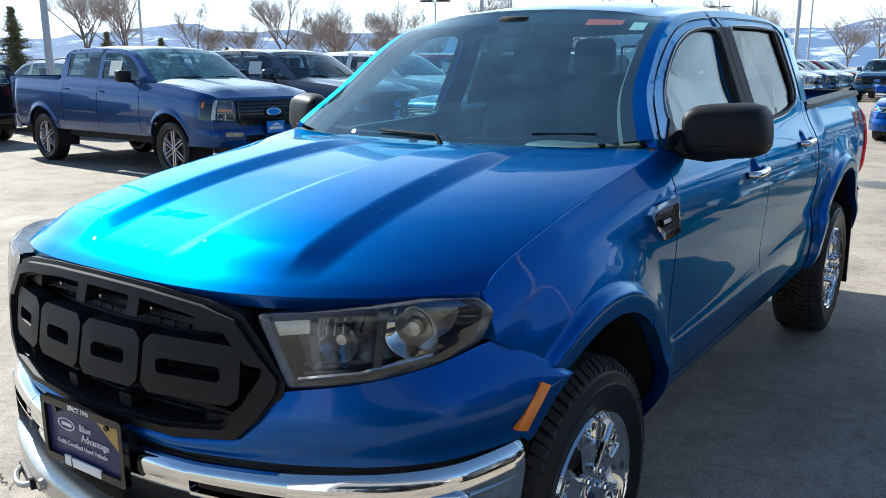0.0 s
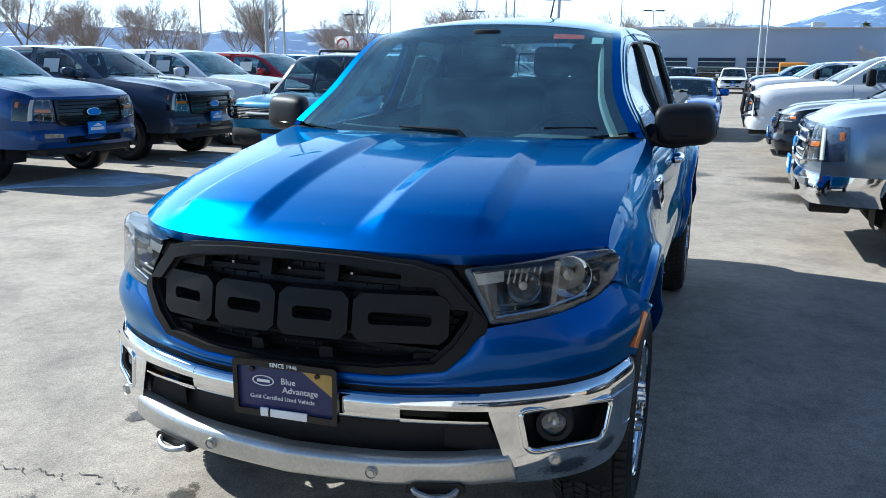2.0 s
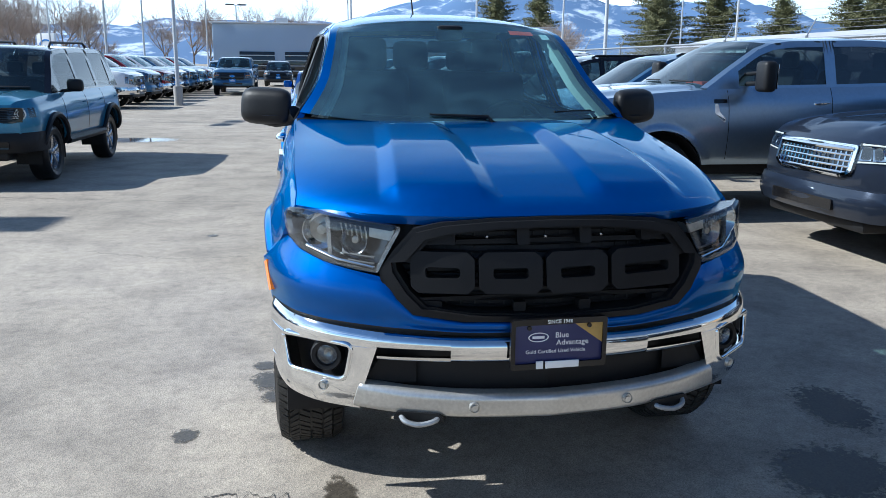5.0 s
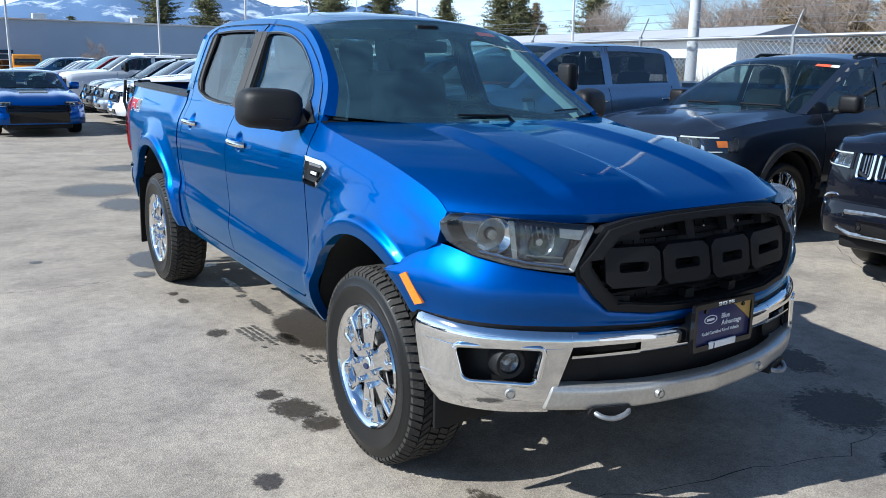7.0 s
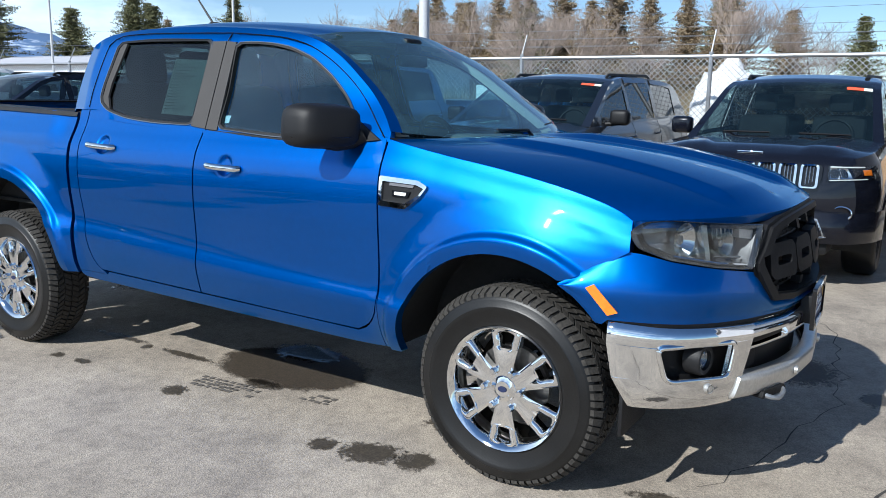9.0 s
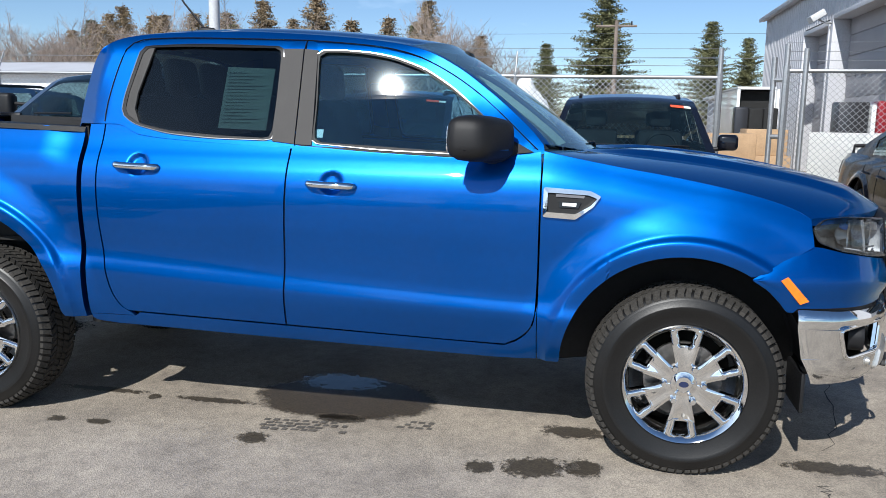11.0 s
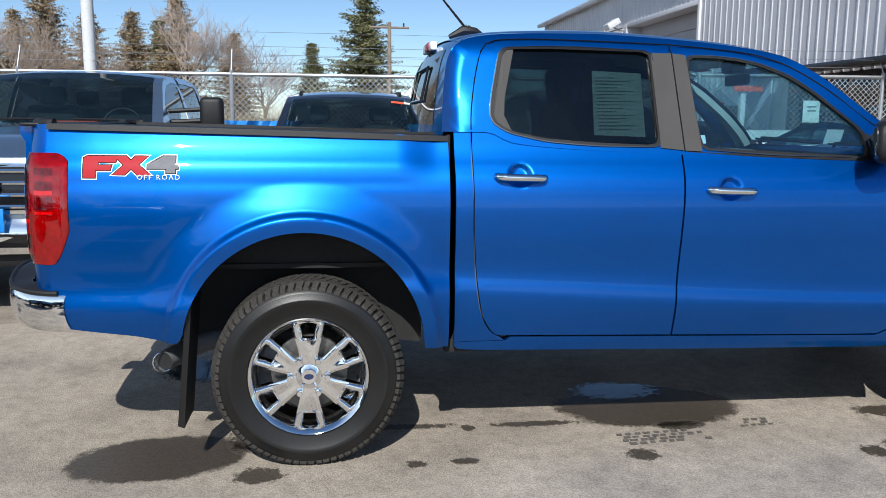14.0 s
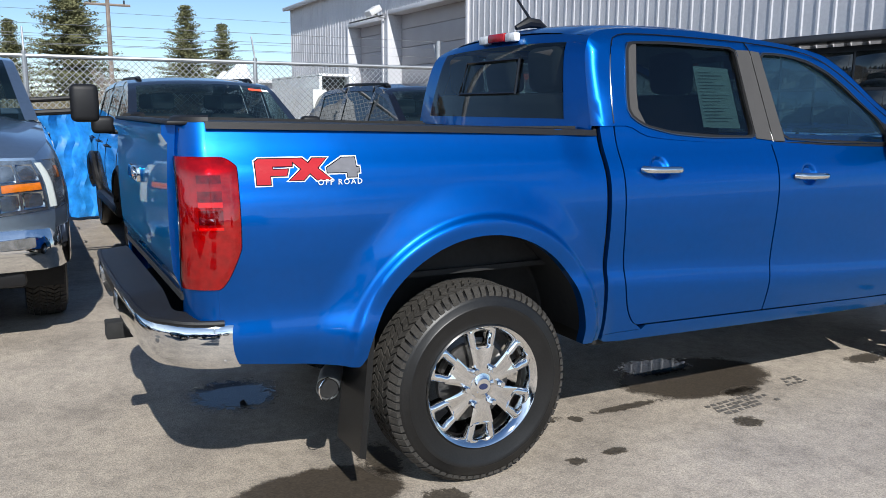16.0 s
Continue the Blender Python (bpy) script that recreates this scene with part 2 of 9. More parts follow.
stones = at.nodes.new("ShaderNodeTexVoronoi")
stones.inputs["Scale"].default_value = 190
at.links.new(ac.outputs["Object"], stones.inputs["Vector"])
broad = aramp(anoise(0.35, 6), (0.3, (0.265, 0.229, 0.186)), (0.52, (0.338, 0.293, 0.239)), (0.72, (0.400, 0.350, 0.290)))
mid = aramp(anoise(2.2, 8), (0.3, (0.72, 0.72, 0.73)), (0.5, (0.98, 0.98, 0.98)), (0.72, (1.14, 1.14, 1.13)))
speck = aramp(stones.outputs["Color"], (0.0, (0.62, 0.62, 0.62)), (0.5, (0.98, 0.98, 0.98)), (0.95, (1.32, 1.30, 1.26)))
patchy = aramp(anoise(14.0, 6), (0.32, (0.84, 0.84, 0.84)), (0.5, (1.0, 1.0, 1.0)), (0.70, (1.10, 1.10, 1.09)))
colour = amix("MULTIPLY", 1.0, amix("MULTIPLY", 1.0, amix("MULTIPLY", 1.0, broad, mid), patchy), speck)
at.links.new(colour, ab.inputs["Base Color"])
ab.inputs["Roughness"].default_value = 0.82
abump = at.nodes.new("ShaderNodeBump")
abump.inputs["Strength"].default_value, abump.inputs["Distance"].default_value = 0.35, 0.004
at.links.new(stones.outputs["Distance"], abump.inputs["Height"])
at.links.new(abump.outputs[0], ab.inputs["Normal"])


def stain_material(name, colour, rough, edge=0.12, ragged=2.3, fine=26, reach=1.74):
    """Wet or oily asphalt whose ragged edge fades out; the thing's own coordinates run from -1 to 1."""
    m = bpy.data.materials.new(name)
    m.use_nodes = True
    t = m.node_tree
    b = t.nodes["Principled BSDF"]
    b.inputs["Base Color"].default_value = (*colour, 1)
    b.inputs["Roughness"].default_value = rough
    co = t.nodes.new("ShaderNodeTexCoord")
    geo = t.nodes.new("ShaderNodeNewGeometry")
    vo = t.nodes.new("ShaderNodeTexVoronoi")
    vo.inputs["Scale"].default_value = 130
    vr = t.nodes.new("ShaderNodeMapRange")
    vr.inputs["To Min"].default_value, vr.inputs["To Max"].default_value = 0.45, 1.75
    vs_ = t.nodes.new("ShaderNodeVectorMath")
    vs_.operation = "SCALE"
    vs_.inputs[0].default_value = colour
    t.links.new(geo.outputs["Position"], vo.inputs["Vector"])
    t.links.new(vo.outputs["Color"], vr.inputs["Value"])
    t.links.new(vr.outputs[0], vs_.inputs["Scale"])
    t.links.new(vs_.outputs[0], b.inputs["Base Color"])
    n1 = t.nodes.new("ShaderNodeTexNoise")
    n1.inputs["Scale"].default_value, n1.inputs["Detail"].default_value, n1.inputs["Roughness"].default_value = fine, 12, 0.8
    t.links.new(geo.outputs["Position"], n1.inputs["Vector"])
    ln = t.nodes.new("ShaderNodeVectorMath")
    ln.operation = "LENGTH"
    t.links.new(co.outputs["Object"], ln.inputs[0])
    sc = t.nodes.new("ShaderNodeMath")
    sc.operation, sc.inputs[1].default_value = "MULTIPLY_ADD", ragged
    t.links.new(n1.outputs["Fac"], sc.inputs[0])
    t.links.new(ln.outputs["Value"], sc.inputs[2])
    mr = t.nodes.new("ShaderNodeMapRange")
    mr.inputs["From Min"].default_value, mr.inputs["From Max"].default_value = reach, reach + edge
    mr.inputs["To Min"].default_value, mr.inputs["To Max"].default_value = 0.8, 0.0
    t.links.new(sc.outputs[0], mr.inputs["Value"])
    t.links.new(mr.outputs[0], b.inputs["Alpha"])
    return m


WETSTAIN = stain_material("wet patch", (0.060, 0.050, 0.038), 0.40, 0.14)
SOAKED = stain_material("soaked patch", (0.050, 0.040, 0.030), 0.38, 0.10, 0.55, 10, 0.98)
PUDDLE = stain_material("standing water", (0.03, 0.028, 0.025), 0.03, 0.05)
ICE = material("thin frosted ice", (0.62, 0.74, 0.86), 0.22, vary=0.35, vscale=3, grain=0.2, scale=60)
DAMP = material("damp asphalt", (0.12, 0.108, 0.095), 0.7, vary=0.35, vscale=30)
CRACK = material("crack filler", (0.05, 0.045, 0.04), 0.85, vary=0.3, vscale=10)


# ---- building helpers ----
def pchip(pts):
    """A smooth curve y(x) through points sorted by x, with no overshoot."""
    xs, ys = np.array([p[0] for p in pts], float), np.array([p[1] for p in pts], float)
    h, d = np.diff(xs), np.diff(ys) / np.diff(xs)
    m = np.zeros(len(xs))
    m[0], m[-1] = d[0], d[-1]
    for i in range(1, len(xs) - 1):
        if d[i - 1] * d[i] > 0:
            w1, w2 = 2 * h[i] + h[i - 1], h[i] + 2 * h[i - 1]
            m[i] = (w1 + w2) / (w1 / d[i - 1] + w2 / d[i])

    def f(x):
        x = np.clip(np.asarray(x, float), xs[0], xs[-1])
        i = np.clip(np.searchsorted(xs, x) - 1, 0, len(xs) - 2)
        s = (x - xs[i]) / h[i]
        return ys[i] * (1 + 2 * s) * (1 - s) ** 2 + h[i] * m[i] * s * (1 - s) ** 2 + ys[i + 1] * s * s * (3 - 2 * s) + h[i] * m[i + 1] * s * s * (s - 1)
    return f


def sst(a, b, x):
    s = np.clip((np.asarray(x, float) - a) / (b - a), 0, 1)
    return s * s * (3 - 2 * s)


def resample(pts, n, smooth=False):
    """n points along a polyline by its length."""
    p = np.array(pts, float)
    s = np.r_[0, np.cumsum(np.linalg.norm(np.diff(p, axis=0), axis=1))]
    q = np.linspace(0, s[-1], n)
    if smooth:
        return np.stack([pchip(list(zip(s, p[:, k])))(q) for k in range(p.shape[1])], 1)
    return np.stack([np.interp(q, s, p[:, k]) for k in range(p.shape[1])], 1)


def arc(cy, cz, r, a0, a1, n=24):
    return [(cy + r * math.cos(radians(a)), cz + r * math.sin(radians(a))) for a in np.linspace(a0, a1, n)]


def link(name, verts, faces, mat, parent=None, label="", smooth=35, m=None):
    me = bpy.data.meshes.new(name)
    me.from_pydata([tuple(map(float, v)) for v in verts], [], [tuple(f) for f in faces])
    me.update()
    if smooth:
        me.polygons.foreach_set("use_smooth", [True] * len(me.polygons))
        me.set_sharp_from_angle(angle=radians(smooth))
    if mat:
        me.materials.append(mat)
    ob = new(name, me)
    if parent:
        ob.parent = parent
    if m:
        ob.matrix_basis = m
    return tagged(ob, label)


def part(name, bm, mat, parent, label="", smooth=35):
    """One bmesh as one mesh object under a thing or a part."""
    me = bpy.data.meshes.new(name)
    bm.to_mesh(me)
    bm.free()
    if smooth:
        me.polygons.foreach_set("use_smooth", [True] * len(me.polygons))
        me.set_sharp_from_angle(angle=radians(smooth))
    me.materials.append(mat)
    ob = new(name, me)
    if parent:
        ob.parent = parent
    return tagged(ob, label)


def thing(name, label, category, group="", at=None, kind=""):
    ob = new(name)
    ob.empty_display_size = 0.2
    if at is not None:
        ob.matrix_basis = at
    return tagged(ob, label, category, group, kind)


def sheet(grid, flip=False, rim=0.0, rimdir=None):
    """Vertices and faces of an (nu, nv, 3) grid of points; rim folds the border inwards by that much along rimdir."""
    g = np.asarray(grid, float)
    nu, nv = g.shape[:2]
    verts = [tuple(p) for p in g.reshape(-1, 3)]
    faces = []
    for i in range(nu - 1):
        for j in range(nv - 1):
            a, b, c, d = i * nv + j, (i + 1) * nv + j, (i + 1) * nv + j + 1, i * nv + j + 1
            faces.append((a, d, c, b) if flip else (a, b, c, d))
    if rim:
        ring = [(i, 0) for i in range(nu)] + [(nu - 1, j) for j in range(1, nv)] + [(i, nv - 1) for i in range(nu - 2, -1, -1)] + [(0, j) for j in range(nv - 2, 0, -1)]
        base = len(verts)
        for i, j in ring:
            verts.append(tuple(g[i, j] + np.array(rimdir) * rim))
        n = len(ring)
        for k in range(n):
            a, b = ring[k][0] * nv + ring[k][1], ring[(k + 1) % n][0] * nv + ring[(k + 1) % n][1]
            c, d = base + (k + 1) % n, base + k
            faces.append((a, d, c, b) if not flip else (a, b, c, d))
    return verts, faces


def join(*pieces):
    verts, faces = [], []
    for v, f in pieces:
        k = len(verts)
        verts += list(v)
        faces += [tuple(i + k for i in q) for q in f]
    return verts, faces


def mirrored(piece):
    v, f = piece
    return [(-x, y, z) for x, y, z in v], [tuple(reversed(q)) for q in f]


def ruled(top, bottom, nu, nv, fx, smooth=False):
    """Grid between two (y, z) polylines, with x = fx(y, z)."""
    a, b = resample(top, nu, smooth), resample(bottom, nu, smooth)
    v = np.linspace(0, 1, nv)[None, :, None]
    yz = a[:, None, :] * (1 - v) + b[:, None, :] * v
    x = fx(yz[..., 0], yz[..., 1])
    return np.concatenate([x[..., None], yz], -1)


def boxp(x0, x1, y0, y1, z0, z1, bevel=0.0, seg=2):
    """A box as vertices and faces, with rounded edges."""
    bm = bmesh.new()
    bmesh.ops.create_cube(bm, size=1)
    for v in bm.verts:
        v.co = ((x0 + x1) / 2 + v.co.x * (x1 - x0), (y0 + y1) / 2 + v.co.y * (y1 - y0), (z0 + z1) / 2 + v.co.z * (z1 - z0))
    if bevel:
        bmesh.ops.bevel(bm, geom=bm.edges[:], offset=bevel, segments=seg, affect="EDGES", profile=0.5)
    bm.verts.index_update()
    out = [tuple(v.co) for v in bm.verts], [tuple(v.index for v in f.verts) for f in bm.faces]
    bm.free()
    return out


def lathe(profile, n=48, axis="x", a0=0.0, a1=360.0):
    """Turn (r, h) round an axis: h runs along it."""
    full = abs(a1 - a0) >= 360
    verts, faces, k = [], [], len(profile)
    steps = n if full else n + 1
    for i in range(steps):
        a = radians(a0 + (a1 - a0) * i / n)
        for r, h in profile:
            p = (h, r * math.cos(a), r * math.sin(a))
            verts.append(p if axis == "x" else (p[1], p[0], p[2]) if axis == "y" else (p[1], p[2], p[0]))
    for i in range(n):
        for j in range(k - 1):
            a, b = i * k + j, ((i + 1) % steps) * k + j
            faces.append((a, b, b + 1, a + 1))
    return verts, faces


def tube(path, r, n=8, caps=True):
    """A round bar along points; r is a number or one per point."""
    p = [Vector(q) for q in path]
    rs = r if isinstance(r, (list, tuple)) else [r] * len(p)
    verts, faces = [], []
    for i, q in enumerate(p):
        d = (p[min(i + 1, len(p) - 1)] - p[max(i - 1, 0)]).normalized()
        u = d.orthogonal().normalized() if abs(d.z) > 0.9 else d.cross(Vector((0, 0, 1))).normalized()
        w = d.cross(u)
        for k in range(n):
            a = 2 * math.pi * k / n
            verts.append(tuple(q + rs[i] * (u * math.cos(a) + w * math.sin(a))))
    for i in range(len(p) - 1):
        for k in range(n):
            a, b = i * n + k, i * n + (k + 1) % n
            faces.append((a, b, b + n, a + n))
    if caps:
        faces += [tuple(range(n - 1, -1, -1)), tuple(range((len(p) - 1) * n, len(p) * n))]
    return verts, faces


def prism(outline, fn0, fn1):
    """A solid between two placements of one closed 2D outline; each fn maps (a, b) to a point."""
    n = len(outline)
    verts = [fn0(*q) for q in outline] + [fn1(*q) for q in outline]
    faces = [tuple(range(n)), tuple(range(2 * n - 1, n - 1, -1))]
    faces += [(i, n + i, n + (i + 1) % n, (i + 1) % n) for i in range(n)]
    return verts, faces


def ring(outer, inner, fn0, fn1):
    """A solid frame between two outlines of equal count."""
    n = len(outer)
    verts = [fn0(*q) for q in outer] + [fn0(*q) for q in inner] + [fn1(*q) for q in outer] + [fn1(*q) for q in inner]
    faces = []
    for i in range(n):
        j = (i + 1) % n
        faces += [(i, j, n + j, n + i), (2 * n + i, 3 * n + i, 3 * n + j, 2 * n + j), (i, 2 * n + i, 2 * n + j, j), (n + i, n + j, 3 * n + j, 3 * n + i)]
    return verts, faces


def rounded(pts, r, n=4):
    """A closed outline with its corners rounded."""
    out = []
    k = len(pts)
    for i in range(k):
        p, a, b = Vector(pts[i]), Vector(pts[i - 1]), Vector(pts[(i + 1) % k])
        da, db = (a - p), (b - p)
        q = min(r, da.length * 0.45, db.length * 0.45)
        s, e = p + da.normalized() * q, p + db.normalized() * q
        for j in range(n + 1):
            t = j / n
            out.append(tuple((1 - t) ** 2 * s + 2 * t * (1 - t) * p + t * t * e))
    return out


def lettering(name, text, size, mat, parent, m, depth=0.001, spread=1.0, label=""):
    cu = bpy.data.curves.new(name, "FONT")
    cu.body, cu.size, cu.extrude, cu.align_x, cu.align_y = text, size, depth, "CENTER", "CENTER"
    cu.space_character, cu.resolution_u = spread, 2
    ob = new("tmp", cu)
    me = bpy.data.meshes.new_from_object(ob)
    bpy.data.objects.remove(ob)
    me.materials.clear()
    me.materials.append(mat)
    out = new(name, me)
    out.parent = parent
    out.matrix_basis = m
    return tagged(out, label)


# ---- wheels (shared by all vehicles) ----
DARKSTEEL = material("dull brake steel", (0.13, 0.125, 0.12), 0.5, 0.8, vary=0.3, vscale=15)
CAPBLUE = material("dark blue wheel cap", (0.03, 0.04, 0.10), 0.25, 0.3)
def tyre_piece(R, rim, w, blocks=True):
    """Tyre: rounded shoulders, a raised sidewall ring, and tread blocks in four rows."""
    h = w / 2
    prof = [(rim - 0.012, -h * 0.72), (rim + 0.006, -h * 0.86), (rim + 0.010, -h * 0.90), (rim + 0.016, -h * 0.90), (rim + 0.035, -h * 0.97), ((R + rim) / 2 - 0.012, -h * 1.0), ((R + rim) / 2 - 0.008, -h * 1.02), ((R + rim) / 2 + 0.006, -h * 1.02), ((R + rim) / 2 + 0.010, -h * 0.995), (R - 0.044, -h * 0.965), (R - 0.04, -h * 0.95), (R - 0.022, -h * 0.86), (R - 0.011, -h * 0.70),
            (R - 0.009, 0), (R - 0.011, h * 0.70), (R - 0.022, h * 0.86), (R - 0.04, h * 0.95), ((R + rim) / 2, h * 1.0), (rim + 0.035, h * 0.97), (rim + 0.01, h * 0.86), (rim - 0.012, h * 0.72)]
    pieces = []
    if blocks:
        n = 74
        for row, (x0, x1) in enumerate(((-0.93, -0.66), (-0.61, -0.36), (-0.32, -0.03), (0.03, 0.32), (0.36, 0.61), (0.66, 0.93))):
            for k in range(n):
                a0 = 2 * math.pi * (k + 0.5 * (row % 2)) / n
                da = 2 * math.pi / n * 0.80
                skew = (0.35, -0.9, 0.8, 0.8, -0.9, 0.35)[row] * da
                v = []
                for x, s in ((x0 * h, 0), (x1 * h, 1)):
                    edge = abs(x) > 0.9 * h
                    top = R - 0.02 if edge else R
                    bot = R - 0.034 if edge else R - 0.014
                    for a in (a0 + skew * s, a0 + da * (0.8 + 0.2 * ((k * 7 + row) % 3) / 2) + skew * s):
                        for r in (bot, top):
                            v.append((x * (1.0 if r == bot or not edge else 0.985), r * math.cos(a), r * math.sin(a)))
                pieces.append((v, [(1, 3, 7, 5), (0, 1, 5, 4), (2, 6, 7, 3), (0, 2, 3, 1), (4, 5, 7, 6)]))
    return lathe(prof, 64), join(*pieces)


def rim_piece(rim, face, style):
    """Rim barrel and spokes; face is the x of the outer face, the wheel's outside is towards -x."""
    back = face + 0.17
    barrel = lathe([(rim + 0.004, face - 0.012), (rim + 0.008, face - 0.004), (rim - 0.006, face + 0.004), (rim - 0.016, face + 0.02), (rim - 0.035, face + 0.06), (rim - 0.04, back)], 64)
    out = [barrel]
    hub = 0.062

    def bar(a, r0, r1, w0, w1, d0, d1, th=0.026):
        c, s = math.cos(a), math.sin(a)
        v = []
        for r, w, d in ((r0, w0, d0), ((r0 + r1) / 2, (w0 + w1) / 2, (d0 + d1) / 2 - 0.006), (r1, w1, d1)):
            for q, dep in ((-w, 0.013), (-w * 0.8, 0.005), (-w * 0.4, 0.001), (w * 0.4, 0.001), (w * 0.8, 0.005), (w, 0.013), (w, th + 0.01), (-w, th + 0.01)):
                v.append((face + d + dep, r * c - q * s, r * s + q * c))
        f = []
        for i in range(2):
            for j in range(8):
                a0, b0 = i * 8 + j, i * 8 + (j + 1) % 8
                f.append((a0, b0, b0 + 8, a0 + 8))
        return v, f
    if style == "split":
        # six broad spokes: a solid foot that splits into two legs round a window by the rim
        half = pchip([(0.035, 0.040), (0.08, 0.037), (0.12, 0.044), (0.16, 0.054), (rim + 0.002, 0.071)])
        gap = pchip([(0.148, 0.002), (0.157, 0.021), (0.185, 0.025), (0.208, 0.031), (0.214, 0.029), (0.218, 0.002)])

        def plate(c, s_, rs, q0, q1, relief):
            g_ = np.zeros((len(rs), 11, 3))
            for i, r in enumerate(rs):
                t = (r - rs[0]) / (rs[-1] - rs[0])
                for j, u in enumerate(np.linspace(0, 1, 11)):
                    q_ = float(q0(r)) * (1 - u) + float(q1(r)) * u
                    g_[i, j] = (face + relief(u, t, r), r * c - q_ * s_, r * s_ + q_ * c)
            out.append(sheet(g_, rim=0.034, rimdir=(1, 0, 0)))
        for k in range(6):
            a = math.radians(90 + 60 * k)
            c, s_ = math.cos(a), math.sin(a)
            plate(c, s_, np.linspace(0.035, 0.156, 14), lambda r: -half(r), half, lambda u, t, r: 0.008 + 0.007 * abs(2 * u - 1) ** 5 + 0.010 * t * (1 - (2 * u - 1) ** 2) ** 2 - 0.006 * math.sin(math.pi * t * 0.7))
            for sd in (-1, 1):
                plate(c, s_, np.linspace(0.148, rim, 18), lambda r: sd * gap(r), lambda r: sd * half(r), lambda u, t, r: 0.004 + 0.012 * abs(2 * u - 1) ** 2.6 + 0.004 * t)
    elif style == "twin":
        # six pairs of slim parallel spokes
        for k in range(6):
            a = math.radians(90 + 60 * k)
            for d in (-0.026, 0.026):
                v, f = bar(a, hub * 0.6, rim, 0.011, 0.015, 0.010, 0.004)
                out.append(([(x, y - d * math.sin(a), z + d * math.cos(a)) for x, y, z in v], f))
    else:
        n = {"six": 6, "five": 5, "ten": 10}[style]
        w = {"six": 0.034, "five": 0.034, "ten": 0.016}[style]
        for k in range(n):
            a = math.radians(90 + 360 / n * k)
            out.append(bar(a, hub * 0.7, rim, w * 0.95, w * (1.5 if style == "six" else 1.15), 0.010, 0.004))
    out.append(lathe([(0.0, face - 0.002), (0.030, face - 0.002), (0.036, face + 0.003), (0.050, face + 0.006), (0.057, face + 0.014), (0.060, face + 0.05)], 24))
    return join(*out)


def wheel_mesh_set(R, rim, w, style, blocks):
    face = -w / 2 + (0.016 if style == "split" else 0.030)
    tv = tyre_piece(R, rim, w, blocks)
    rv = rim_piece(rim, face, style)
    disc = lathe([(0.02, face + 0.075), (0.155, face + 0.075), (0.155, face + 0.10), (0.02, face + 0.10)], 32)
    nuts = []
    for k in range(6):
        a = math.radians(60 + 60 * k)
        v, f = lathe([(0.0, face - 0.021), (0.010, face - 0.021), (0.0135, face - 0.014), (0.0145, face + 0.02)], 8)
        nuts.append(([(x, y + 0.076 * math.cos(a), z + 0.076 * math.sin(a)) for x, y, z in v], f))
    cap = lathe([(0.0, face - 0.007), (0.016, face - 0.007), (0.019, face - 0.003)], 20)
    cap = ([(x, y, z * 0.62) for x, y, z in cap[0]], cap[1])
    return tv, rv, disc, nuts, cap


def add_wheel(parent, x, y, R, spec, rim_mat, cache={}):
    """One wheel > tyre, rim, brake disc, lug nuts, cap under a vehicle; outside away from the vehicle's middle."""
    key = (R, spec, rim_mat.name)
    if key not in cache:
        rim, w, style, blocks = spec
        tv, rv, disc, nuts, cap = wheel_mesh_set(R, rim, w, style, blocks)
        tmp = []
        for nm, pc, mt in [("tyre", tv[0], RUBBER), ("rim", rv, rim_mat), ("brake_disc", disc, DARKSTEEL), ("centre_cap", cap, CAPBLUE if blocks else GLOSSBLACK)] + [("lug_nut", q, CHROME) for q in (nuts if blocks else [])]:
            ob = link(nm, *pc, mt)
            tmp.append((nm, ob.data))
            bpy.data.objects.remove(ob)
        if blocks:
            ob = link("tread", *tv[1], TREAD)
            tmp.append(("tread", ob.data))
            bpy.data.objects.remove(ob)
        cache[key] = tmp
    wh = new("wheel")
    wh.parent = parent
    wh.matrix_basis = pose(x, y, R - 0.006, 0, 0, 0 if x < 0 else 180)
    for nm, me in cache[key]:
        ob = new(nm, me)
        ob.parent = wh
        if nm == "tread":
            tagged(ob, kind="stuff")
    return wh


# ---- the blue pickup that the camera walks round ----
truck = thing("pickup_truck", "metallic blue crew-cab pickup truck with matt black grille on asphalt", "pickup truck")

section = pchip([(0.36, 0.762), (0.42, 0.808), (0.46, 0.828), (0.52, 0.8475), (0.58, 0.8625), (0.635, 0.8725), (0.665, 0.8745), (0.70, 0.871), (0.735, 0.8658), (0.765, 0.8648), (0.80, 0.8662), (0.86, 0.8712), (0.95, 0.879), (1.04, 0.882),
                 (1.11, 0.877), (1.17, 0.864), (1.22, 0.842), (1.26, 0.820), (1.30, 0.802), (1.34, 0.789), (1.40, 0.772), (1.50, 0.74)])
drop = pchip([(-2.3, 0.24), (-2.05, 0.185), (-1.83, 0.13), (-1.56, 0.085), (-1.3, 0.04), (-1.03, 0.0), (3, 0.0)])
narrow = pchip([(-2.3, 0.09), (-2.06, 0.020), (-1.9, 0.008), (-1.7, 0.0), (-1.4, 0), (2.1, 0), (2.4, 0.012), (2.55, 0.026), (2.75, 0.06)])
FRONT_ARCH, REAR_ARCH = (-1.595, 0.425, 0.475), (1.62, 0.495, 0.478)


